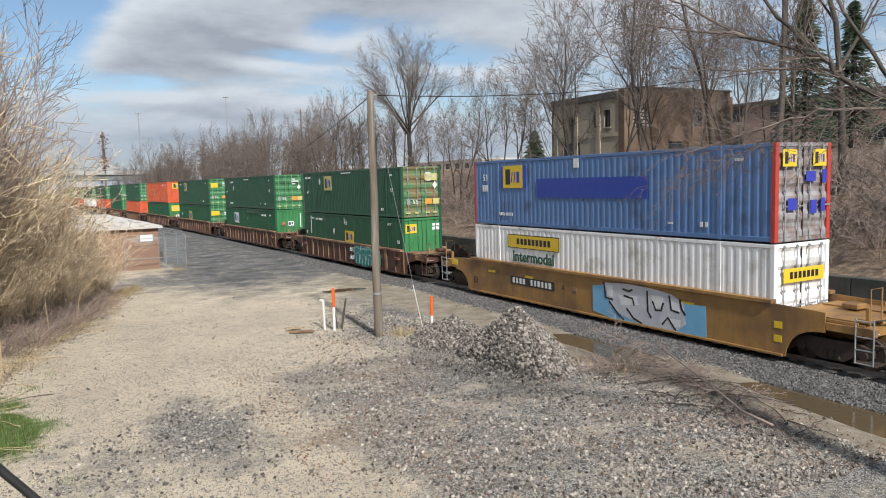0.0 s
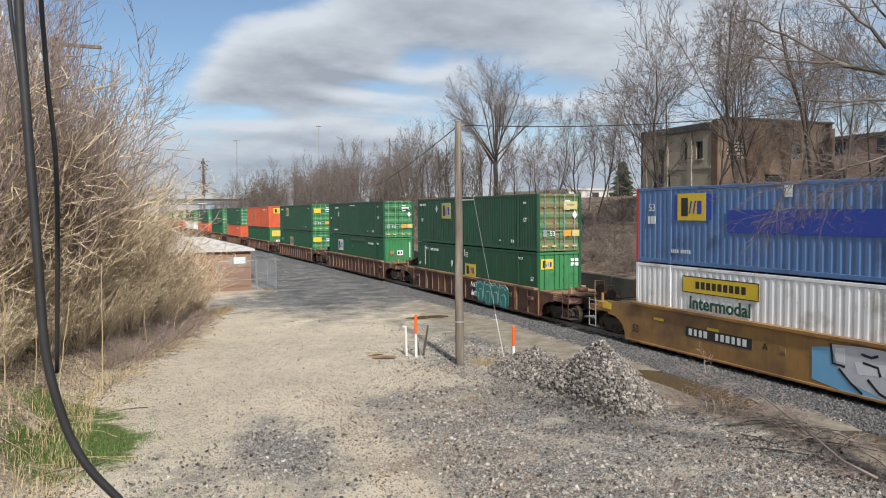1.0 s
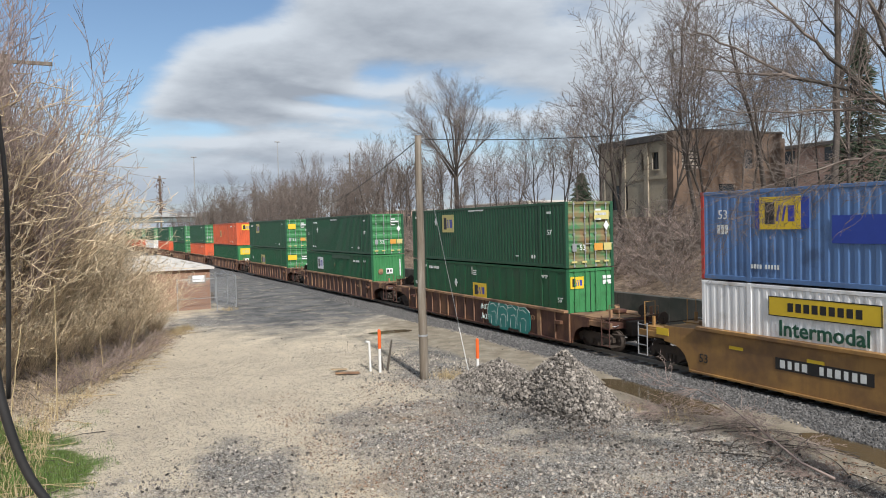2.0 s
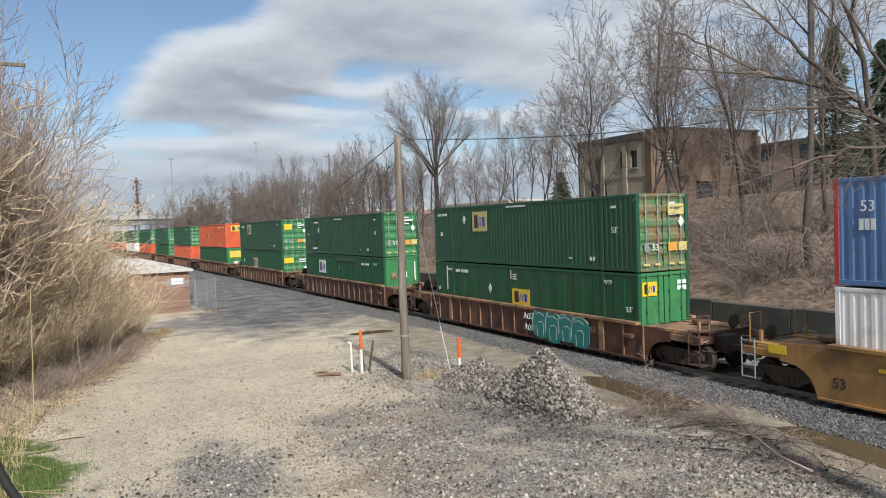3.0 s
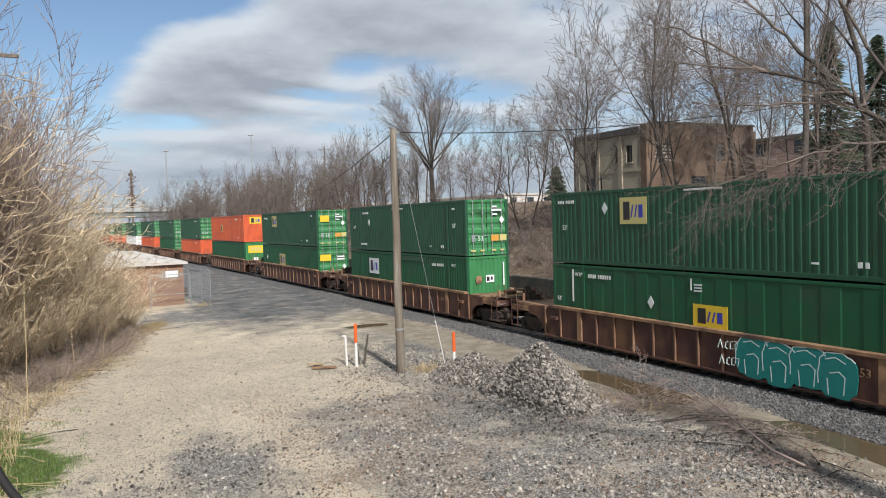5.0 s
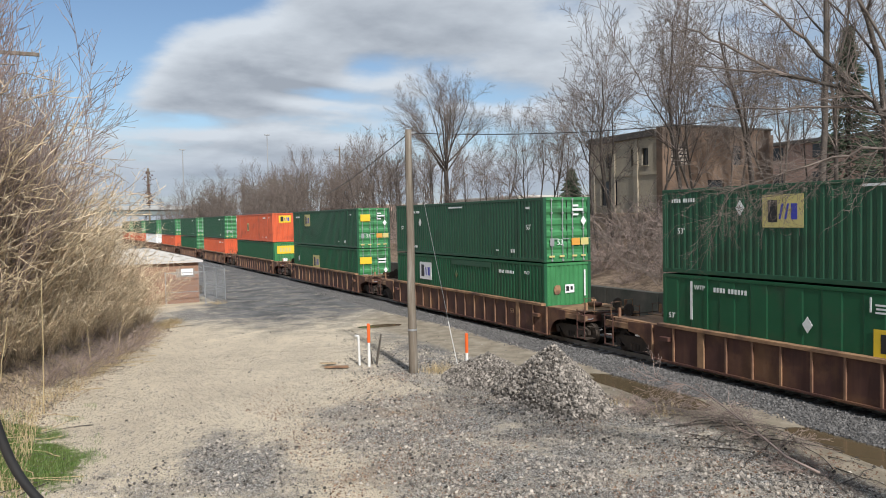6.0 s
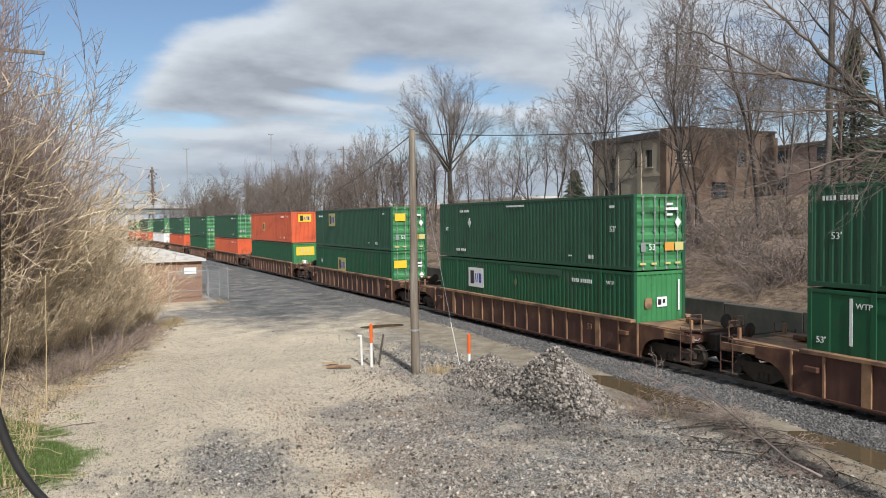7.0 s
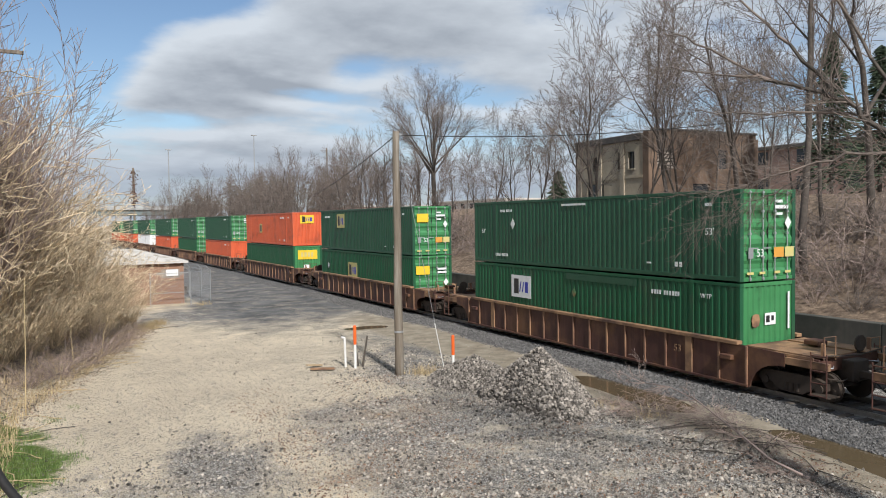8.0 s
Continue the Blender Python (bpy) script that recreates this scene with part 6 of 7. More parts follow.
def litter_on_bank():
    """Dead leaves, husks and bits of bark over the bank's foot, and fine grit over the lot."""
    rs = np.random.RandomState(15)
    n = 46000
    y = 13 + 33 * rs.rand(n) ** 1.3
    x = toe(y) + 1.1 - 5.0 * rs.rand(n) ** 0.8
    keep = (rs.rand(n) < smooth((toe(y) + 1.2 - x) / 1.6) + 0.05) & (rs.rand(n) > 1.3 * zones(x, y, None)[2])
    x, y = x[keep], y[keep]
    s = 0.012 + 0.035 * rs.rand(len(x)) ** 2
    stones("leaf_litter", np.stack([x, y, height(x, y) + s * 0.15], 1), s, LITTER, "dead leaves and bark scraps on the bank", 16, "leaf litter")
    n = 120000
    y = 11 + 22 * rs.rand(n) ** 1.4
    x = -1 + 15 * rs.rand(n)
    drift = 0.5 + 0.5 * np.sin(x * 0.8 + 1.7 * np.sin(y * 0.45)) * np.sin(y * 0.55 + 2.1 * np.sin(x * 0.4 + 1))
    keep = rs.rand(n) < 0.25 + 0.6 * drift
    x, y = x[keep], y[keep]
    s = 0.006 + 0.011 * rs.rand(len(x)) ** 2
    stones("grit", np.stack([x, y, height(x, y) + s * 0.3], 1), s, GRIT, "fine dark and pale grit over the dirt", 17, "grit")


litter_on_bank()


def vine_on_pole():
    rs = np.random.RandomState(23)
    n = 240
    z = 11 + 12 * rs.rand(n)
    pts = np.stack([24 + rs.normal(0, 0.9, n) * (0.6 + 0.5 * np.sin(z)), 262 + rs.normal(0, 0.8, n), z], 1)
    ob = stones("vine", pts, 0.12 + 0.22 * rs.rand(n), VINE, "dead reddish-brown vine leaves", 24, "")
    ob.parent = VINE_POLE


vine_on_pole()


def stone_pile(cx, cy, rx, ry, h, n, seed, label, smin, smax):
    rs = np.random.RandomState(seed)

    def pz(x, y):
        a = np.arctan2(y - cy, x - cx)
        d = np.hypot((x - cx) / rx, (y - cy) / ry) * (1 + 0.10 * np.sin(3 * a + seed) + 0.07 * np.sin(5 * a))
        return h * np.clip(1 - d, 0, 1) ** 0.92
    p = thing("stone_pile", label, "stone pile")
    k = 22
    verts, faces = [], []
    for j in range(k + 1):
        for i in range(36):
            a = 2 * math.pi * i / 36
            x, y = cx + rx * 1.12 * j / k * math.cos(a), cy + ry * 1.12 * j / k * math.sin(a)
            verts.append((x, y, float(pz(x, y)) + gz(x, y) - 0.04))
    for j in range(k):
        for i in range(36):
            a, b = j * 36 + i, j * 36 + (i + 1) % 36
            faces.append((a, b, b + 36, a + 36))
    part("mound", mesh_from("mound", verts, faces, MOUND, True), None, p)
    r = np.sqrt(rs.rand(n)) * 1.13
    a = rs.rand(n) * 2 * np.pi
    x, y = cx + rx * r * np.cos(a), cy + ry * r * np.sin(a)
    s = smin + (smax - smin) * rs.rand(n) ** 2
    ob = stones("loose_stone", np.stack([x, y, height(x, y) + pz(x, y) + s * 0.45], 1), s, PILE_STONE, "loose angular stones of the pile", seed, "")
    ob.parent = p


stone_pile(13.15, 18.7, 1.4, 2.25, 1.68, 9500, 11, "tall pile of grey-brown crushed stone", 0.022, 0.075)
stone_pile(12.85, 22.2, 1.35, 1.8, 0.92, 6500, 12, "lower pile of grey crushed stone", 0.02, 0.06)
# ================= plants =================
def grow(rnd, segs, p, d, length, r, level, cfg):
    """One limb in short steps, wandering and bending upward, with children along it."""
    steps = max(2, cfg["steps"] - level)
    p = Vector(p)
    d = Vector(d).normalized()
    for i in range(steps):
        t0, t1 = i / steps, (i + 1) / steps
        wob = cfg["wander"] * (1 + 0.4 * level)
        d = (d + Vector((rnd.gauss(0, wob), rnd.gauss(0, wob), rnd.gauss(0, wob) + cfg["lift"][min(level, len(cfg["lift"]) - 1)]))).normalized()
        q = p + d * (length / steps)
        ra, rb = r * (1 - 0.72 * t0), r * (1 - 0.72 * t1)
        segs.append((tuple(p), tuple(q), max(ra, cfg["thin"]), max(rb, cfg["thin"])))
        p = q
        if level < cfg["levels"] and t1 > cfg["bare"][min(level, len(cfg["bare"]) - 1)]:
            for _ in range(cfg["kids"][min(level, len(cfg["kids"]) - 1)]):
                spread = cfg["spread"][min(level, len(cfg["spread"]) - 1)]
                ax = d.orthogonal().normalized()
                ax.rotate(Matrix.Rotation(rnd.uniform(0, 2 * math.pi), 3, d))
                c = (d * math.cos(spread) + ax * math.sin(spread) * rnd.uniform(0.7, 1.2)).normalized()
                grow(rnd, segs, p, c, length * rnd.uniform(*cfg["ratio"]) * (1 - 0.35 * t1), rb * rnd.uniform(0.5, 0.72), level + 1, cfg)


def tree_parts(segs, cut, bark, twig):
    limbs = [s for s in segs if s[2] > cut]
    twigs = [s for s in segs if s[2] <= cut]
    out = []
    for name, group, material in (("trunk", limbs, bark), ("crown", twigs, twig)):
        v, f = tubes(group)
        out.append((name, mesh_from(name, v, f, material, True)))
    return out


TREE = dict(steps=7, wander=0.075, lift=(0.03, 0.06, 0.03, 0.02), levels=3, bare=(0.30, 0.25, 0.2), kids=(2, 2, 2), spread=(0.62, 0.7, 0.75), ratio=(0.42, 0.62), thin=0.016)


def bare_tree(name, label, segs, cut=0.045, bark=None, twig=None, m=None, group=""):
    t = thing(name, label, "tree", group, m=m)
    for pn, me in tree_parts(segs, cut, bark or BARK, twig or TWIG_FAR):
        part(pn, me, None, t)
    return t


def far_trees():
    """Bare trees on the bank and along the line: six grown, many set out."""
    kinds = []
    far = dict(levels=2, steps=6, kids=(3, 3), bare=(0.22, 0.15), spread=(0.6, 0.7), thin=0.017, ratio=(0.4, 0.6))
    for k, (h, r, cfg) in enumerate([
            (12.0, 0.15, {}), (10.5, 0.12, dict(spread=(0.4, 0.6))), (13.0, 0.16, dict(bare=(0.35, 0.2))),
            (8.0, 0.10, dict(spread=(0.7, 0.75), bare=(0.1, 0.15))), (12.0, 0.13, dict(spread=(0.36, 0.55), wander=0.05)), (6.0, 0.08, dict(bare=(0.05, 0.1), spread=(0.55, 0.7)))]):
        rnd = random.Random(40 + k)
        segs = []
        grow(rnd, segs, (0, 0, -0.3), (0, 0, 1), h, r, 0, {**TREE, **far, **cfg})
        kinds.append(segs)
    for k, (h, r) in enumerate(((12.0, 0.13), (11.0, 0.11), (13.0, 0.14))):   # slender, finely branched
        rnd = random.Random(60 + k)
        segs = []
        grow(rnd, segs, (0, 0, -0.3), (rnd.uniform(-0.1, 0.1), 0, 1), h, r, 0, {**TREE, "steps": 6, "thin": 0.011, "kids": (2, 2, 2), "bare": (0.25, 0.15, 0.1), "spread": (0.5, 0.6, 0.7)})
        kinds.append(segs)
    rnd = random.Random(9)
    firsts = {}
    spots = []
    for i in range(125):       # a wood along the far right of the line
        y = rnd.uniform(85, 250)
        x = track_x(y) + rnd.uniform(9, 9 + 0.20 * y)
        spots.append((x, y, rnd.uniform(0.58, 0.84) * (0.8 + y / 800), rnd.randrange(6)))
    for i in range(85):       # undergrowth along its edge
        y = rnd.uniform(70, 230)
        spots.append((track_x(y) + rnd.uniform(7.5, 20), y, rnd.uniform(0.7, 1.15), rnd.choice((3, 5, 5))))
    for x, y, s in ((42.5, 38.5, 0.62), (44.5, 39.2, 0.7), (46.5, 38.4, 0.66), (48.5, 39.0, 0.75), (50.5, 38.0, 0.7), (31.5, 39.5, 0.85), (34.0, 41.0, 0.9), (35.0, 42.8, 0.9), (35.5, 38.5, 0.75), (32, 47.5, 0.62), (36, 52, 0.62), (33, 56, 0.55), (36.5, 60, 0.6), (38, 67, 0.5), (34, 63, 0.5),
                    (37.5, 36.5, 0.74), (41.5, 35.5, 0.7), (45, 36, 0.78), (34.5, 34, 0.72), (44, 60, 0.6), (47, 66, 0.6), (31, 52, 0.55), (39, 57.5, 0.62)):
        spots.append((x, y, s, 6 + rnd.randrange(3)))
    for i in range(5):
        spots.append((rnd.uniform(33, 60), rnd.uniform(12, 34), rnd.uniform(0.8, 1.2), 6 + rnd.randrange(3)))
    for i in range(18):       # beyond the bridge, and left of it
        spots.append((rnd.uniform(-40, 75), rnd.uniform(285, 330), rnd.uniform(0.9, 1.3), rnd.randrange(6)))
    for x, y, s, k in spots:
        if 38.8 < x < 52.5 and 40.5 < y < 52:
            continue
        m = Matrix.Translation((x, y, gz(x, y))) @ Matrix.Rotation(rnd.uniform(0, 6.28), 4, "Z")
        if k not in firsts:
            label = "bare grey-brown deciduous tree on the bank" if k < 6 else "slender bare tree with fine upright branches"
            firsts[k] = bare_tree("bare_tree", label, kinds[k], m=m, group="bare trees beyond the track")
            ob = firsts[k]
        else:
            ob = copy_thing(firsts[k], m)
        ob.scale = (s, s, s * rnd.uniform(0.9, 1.1))


far_trees()


def elm():
    """The broad vase-shaped tree that stands above the others."""
    rnd = random.Random(5)
    segs = []
    x, y = 38.4, 75.0
    z = gz(x, y)
    p = Vector((0, 0, -0.4))
    for i in range(5):
        q = p + Vector((rnd.uniform(-0.08, 0.08), rnd.uniform(-0.08, 0.08), 1.35))
        segs.append((tuple(p), tuple(q), 0.34 - 0.02 * i, 0.32 - 0.02 * i))
        p = q
    cfg = dict(steps=7, wander=0.05, lift=(0.03, 0.015, 0.01, 0.0), levels=3, bare=(0.4, 0.25, 0.15), kids=(2, 2, 1), spread=(0.5, 0.6, 0.75), ratio=(0.42, 0.56), thin=0.006)
    for i in range(14):
        a = 2 * math.pi * i / 14 + rnd.uniform(-0.25, 0.25)
        lean = rnd.uniform(0.12, 0.42) if i % 3 == 0 else rnd.uniform(0.55, 1.2)
        grow(rnd, segs, p - Vector((0, 0, rnd.uniform(0, 1.6))), (math.cos(a) * lean, math.sin(a) * lean, 1), rnd.uniform(8.6, 9.4) - 1.3 * lean, 0.10, 0, cfg)
    bare_tree("elm_tree", "broad vase-shaped bare tree above the wood", segs, 0.05, m=pose(x, y, z))


elm()


def near_tree():
    """Large bare tree by the road whose limbs reach out in front of the train."""
    rnd = random.Random(21)
    x, y = 13.3, 4.2
    z = gz(x, y)
    segs = []
    trunk = [(0, 0, -0.4), (0.03, 0.0, 1.3), (-0.02, 0.05, 2.7), (0.02, 0.08, 4.0), (0.05, 0.05, 5.3), (0.1, 0.0, 6.8), (0.2, -0.1, 8.5), (0.2, 0.0, 10.2), (0.1, 0.1, 12.0)]
    for i in range(len(trunk) - 1):
        segs.append((trunk[i], trunk[i + 1], 0.36 - 0.035 * i, 0.325 - 0.035 * i))
    cfg = dict(steps=6, wander=0.10, lift=(0.02, 0.01, 0.0), levels=2, bare=(0.12, 0.3), kids=(1, 1), spread=(0.6, 0.7), ratio=(0.34, 0.55), thin=0.0024)
    for pts, r0, r1, many, drop in NEAR_LIMBS:
        pts = [Vector(p) - Vector((x, y, z)) for p in pts]
        n = len(pts)
        fine = []
        for i in range(n - 1):
            p0, p1, p2, p3 = pts[max(i - 1, 0)], pts[i], pts[i + 1], pts[min(i + 2, n - 1)]
            for s in range(4):
                t = s / 4
                q = 0.5 * ((2 * p1) + (p2 - p0) * t + (2 * p0 - 5 * p1 + 4 * p2 - p3) * t * t + (3 * p1 - p0 - 3 * p2 + p3) * t ** 3)
                fine.append(q + Vector((rnd.gauss(0, 0.02), rnd.gauss(0, 0.02), rnd.gauss(0, 0.02))))
        fine.append(pts[-1])
        m = len(fine)
        for i in range(m - 1):
            ra, rb = r0 + (r1 - r0) * i / (m - 1), r0 + (r1 - r0) * (i + 1) / (m - 1)
            segs.append((tuple(fine[i]), tuple(fine[i + 1]), ra, rb))
            if i < 3:
                continue
            d = (fine[i + 1] - fine[i]).normalized()
            for _ in range(many):
                side = d.orthogonal().normalized()
                side.rotate(Matrix.Rotation(rnd.uniform(0, 2 * math.pi), 3, d))
                c = d * rnd.uniform(0.4, 1.0) + side * rnd.uniform(0.5, 1.0) + Vector((0, 0, drop))
                grow(rnd, segs, fine[i + 1], c, rnd.uniform(0.4, 1.3), max(0.005, min(0.013, rb * 0.3)), 0, cfg)
    bare_tree("large_tree", "large bare tree with long limbs over the road", segs, 0.03, BARK_LIGHT, TWIG_FAR, m=pose(x, y, z))


# each limb: its course, thickness at both ends, side shoots and their droop
NEAR_LIMBS = [
    ([(13.3, 4.2, 4.9), (12.2, 5.4, 6.1), (11.09, 6.78, 6.85), (10.82, 7.21, 7.34), (10.36, 7.85, 7.69), (10.06, 8.24, 7.89), (9.43, 8.94, 8.49), (9.1, 9.3, 8.68)], 0.062, 0.012, 3, 0.15),
    ([(10.36, 7.85, 7.69), (10.06, 8.24, 7.84), (9.55, 8.82, 7.97), (9.1, 9.28, 8.12)], 0.035, 0.007, 3, 0.0),
    ([(11.0, 6.95, 7.1), (10.7, 7.6, 7.25), (10.1, 8.4, 7.3), (9.5, 9.0, 7.4)], 0.03, 0.007, 3, 0.0),
    ([(10.7, 7.4, 7.5), (10.4, 7.9, 8.3), (10.0, 8.5, 9.1), (9.5, 9.1, 9.6)], 0.04, 0.008, 3, 0.2),
    ([(11.4, 6.5, 6.95), (11.1, 7.0, 8.0), (10.8, 7.5, 9.2), (10.5, 7.9, 10.4)], 0.04, 0.010, 2, 0.2),
    ([(13.3, 4.2, 5.0), (12.2, 5.6, 6.3), (11.1, 6.85, 6.55), (10.6, 7.55, 6.45), (10.1, 8.2, 6.2), (9.7, 8.8, 5.95)], 0.04, 0.007, 4, -0.1),
    ([(10.9, 7.1, 6.5), (10.6, 7.8, 6.2), (10.35, 8.3, 5.95), (10.1, 8.8, 5.7)], 0.018, 0.006, 2, -0.2)]
near_tree()


def bank_trees():
    """Tall thick-stemmed trees on the bank to the far side of the track."""
    rnd = random.Random(77)
    for x, y, h, r in ((30.5, 22.4, 16, 0.20), (35.5, 22.5, 15, 0.21), (36.5, 31.0, 12, 0.16)):
        segs = []
        grow(rnd, segs, (0, 0, -0.4), (rnd.uniform(-0.1, 0.1), rnd.uniform(-0.1, 0.1), 1), h, r, 0,
             {**TREE, "steps": 7, "thin": 0.008, "kids": (1, 2, 1), "bare": (0.3, 0.25, 0.2), "spread": (0.7, 0.7, 0.8)})
        bare_tree("tall_tree", "tall bare tree on the littered bank", segs, 0.05, BARK, TWIG, m=pose(x, y, gz(x, y)), group="tall trees on the bank")


bank_trees()


def conifer(x, y, h, r, seed):
    rnd = random.Random(seed)
    t = thing("conifer", "dark green conifer behind the bare trees", "tree", "conifers")
    z = gz(x, y)
    part("trunk", rods(((x, y, z - 0.3), (x, y, z + h * 0.96)), r=0.16, sides=8), BARK, t)
    verts, faces = [], []
    for i in range(2600):
        f = rnd.random() ** 0.8
        zz = z + h * (0.06 + 0.94 * f)
        rad = r * (1 - f) ** 0.85 * rnd.uniform(0.25, 1.08) * (0.82 + 0.25 * math.sin(f * 46))
        a = rnd.uniform(0, 6.283)
        c = Vector((x + rad * math.cos(a), y + rad * math.sin(a), zz - 0.25 * rad))
        out = Vector((math.cos(a), math.sin(a), -0.25))
        side = Vector((-math.sin(a), math.cos(a), rnd.uniform(-0.4, 0.4)))
        l, w = rnd.uniform(0.25, 0.55), rnd.uniform(0.05, 0.13)
        k = len(verts)
        verts += [tuple(c - out * l * 0.3 + side * w), tuple(c - out * l * 0.3 - side * w), tuple(c + out * l), tuple(c + Vector((0, 0, w)))]
        faces += [(k, k + 1, k + 3), (k + 1, k + 2, k + 3), (k + 2, k, k + 3), (k, k + 2, k + 1)]
    part("crown", mesh_from("crown", verts, faces, NEEDLES), None, t)


conifer(49.5, 34.2, 11.6, 2.6, 1)
conifer(53.6, 33.2, 10.8, 2.6, 2)
conifer(55.0, 74.0, 4.4, 1.7, 3)


# ---- thickets ----
def shrub_mesh(seed, h, stems, lean, thin, sub=5, arch=0.09):
    rnd = random.Random(seed)
    segs = []
    for i in range(stems):
        a = rnd.uniform(0, 6.283)
        l = rnd.uniform(0.55, 1.1) * h
        d = Vector((math.cos(a) * lean * rnd.uniform(0.2, 1.3), math.sin(a) * lean * rnd.uniform(0.2, 1.3), 1)).normalized()
        p = Vector((math.cos(a) * rnd.uniform(0, 0.5), math.sin(a) * rnd.uniform(0, 0.5), -0.15))
        n = 9
        r = rnd.uniform(0.011, 0.027) * (h / 4) ** 0.5
        for k in range(n):
            out = Vector((d.x, d.y, 0))
            d = (d + out * arch + Vector((rnd.gauss(0, 0.09), rnd.gauss(0, 0.09), rnd.gauss(0, 0.06) - arch * 0.7 * (k / n)))).normalized()
            q = p + d * l / n
            ra, rb = max(thin, r * (1 - 0.8 * k / n)), max(thin, r * (1 - 0.8 * (k + 1) / n))
            segs.append((tuple(p), tuple(q), ra, rb))
            p = q
            if k > 1:
                for _ in range(rnd.choice((1, 2)) if sub > 4 else 1):
                    dd = (d + Vector((rnd.gauss(0, 0.6), rnd.gauss(0, 0.6), rnd.gauss(0.1, 0.5)))).normalized()
                    pp = p
                    ll = l * rnd.uniform(0.10, 0.26)
                    for s in range(3):
                        dd = (dd + Vector((rnd.gauss(0, 0.2), rnd.gauss(0, 0.2), rnd.gauss(0, 0.2)))).normalized()
                        qq = pp + dd * ll / 3
                        segs.append((tuple(pp), tuple(qq), thin * 1.1, thin * 0.75))
                        pp = qq
                        if rnd.random() < 0.55:
                            d3 = (dd + Vector((rnd.gauss(0, 0.7), rnd.gauss(0, 0.7), rnd.gauss(0, 0.7)))).normalized()
                            segs.append((tuple(pp), tuple(pp + d3 * ll * 0.4), thin * 0.8, thin * 0.5))
    return tubes(segs, 3, 6, 0.03)


def thicket():
    rnd = random.Random(3)
    kinds = []
    for k in range(6):
        v, f = shrub_mesh(100 + k, 4.6, 50, 0.5, 0.0095, arch=0.06)
        kinds.append(mesh_from("twig_mass", v, f, TWIG_TAN))
    for k in range(2):
        v, f = shrub_mesh(130 + k, 1.7, 60, 0.9, 0.004, arch=0.14)
        kinds.append(mesh_from("twig_mass", v, f, TWIG_PURPLE))
    stems = []
    for i in range(7):
        a = 2 * math.pi * i / 7
        grow(rnd, stems, (0.3 * math.cos(a), 0.3 * math.sin(a), -0.2), (0.22 * math.cos(a), 0.22 * math.sin(a), 1), rnd.uniform(5.4, 7.0), 0.035, 0,
             dict(steps=7, wander=0.06, lift=(0.03, 0.05, 0.03), levels=2, bare=(0.25, 0.15), kids=(2, 2), spread=(0.5, 0.6), ratio=(0.3, 0.5), thin=0.006))
    v, f = tubes(stems, 3, 5, 0.02)
    kinds.append(mesh_from("twig_mass", v, f, TWIG_PURPLE))

    def put(k, x, y, s, label, group):
        t = thing("shrub", label, "shrub", group, m=Matrix.Translation((x, y, gz(x, y))) @ Matrix.Rotation(rnd.uniform(0, 6.28), 4, "Z") @ Matrix.Diagonal((s, s, s * rnd.uniform(0.9, 1.12), 1)))
        part("twig_mass", kinds[k], None, t)
    for y, off, s in THICKET:
        put(rnd.randrange(6), float(toe(y)) - off, y, s, "dense straw-coloured leafless shrub on the bank", "thicket on the bank")
    for y, off, s in THICKET_FOOT:
        put(rnd.randrange(6), float(toe(y)) - off, y, s, "low straw-coloured leafless shrub on the bank", "thicket on the bank")
    for y, off, s in ((30.5, 0.6, 1.0), (33, 0.5, 0.9), (35.5, 0.4, 1.1), (28.5, 0.9, 0.8), (38.5, 0.3, 0.8)):
        put(6 + rnd.randrange(2), float(toe(y)) - off, y, s, "low purplish leafless shrub at the bank's foot", "low shrubs at the bank's foot")
    for y, off, s in ((25, 2.9, 1.3), (23, 3.2, 1.3), (27.5, 2.6, 1.3), (30, 2.6, 1.2), (32, 4.6, 1.6), (27, 3.7, 1.55), (29, 2.9, 1.35), (31, 3.8, 1.5), (33, 3.2, 1.25), (24, 4.1, 1.35), (35, 4.0, 1.2), (28, 2.2, 1.1)):
        put(8, float(toe(y)) - off, y, s, "tall thin leafless sapling clump in the thicket", "saplings in the thicket")


THICKET = [(21.5, 4.6, 1.2), (22.5, 3.9, 1.05), (23.5, 5.4, 1.5), (24.5, 4.0, 1.25), (25.5, 3.2, 1.05), (26.0, 5.2, 1.6), (27.0, 3.9, 1.4), (28.0, 3.0, 1.1), (28.5, 5.2, 1.7), (29.5, 3.8, 1.4),
           (30.5, 2.8, 1.1), (31.0, 5.2, 1.7), (32.0, 3.5, 1.35), (33.0, 2.5, 1.05), (34.0, 4.2, 1.5), (35.0, 2.8, 1.1), (36.0, 1.8, 0.85), (36.5, 4.0, 1.35), (37.5, 2.5, 1.0), (38.5, 1.5, 0.8),
           (39.0, 3.8, 1.2), (40.0, 2.3, 0.95), (41.5, 1.4, 0.75), (42.0, 3.4, 1.05), (43.5, 1.0, 0.7), (44.5, 3.0, 1.0), (47.0, 1.2, 0.95), (50.0, 1.2, 0.95), (53.5, 1.2, 0.95), (24.0, 6.6, 1.6),
           (30.0, 7.0, 1.9), (36.0, 6.6, 1.7), (43.0, 5.6, 1.3), (58.0, 1.6, 1.05)]
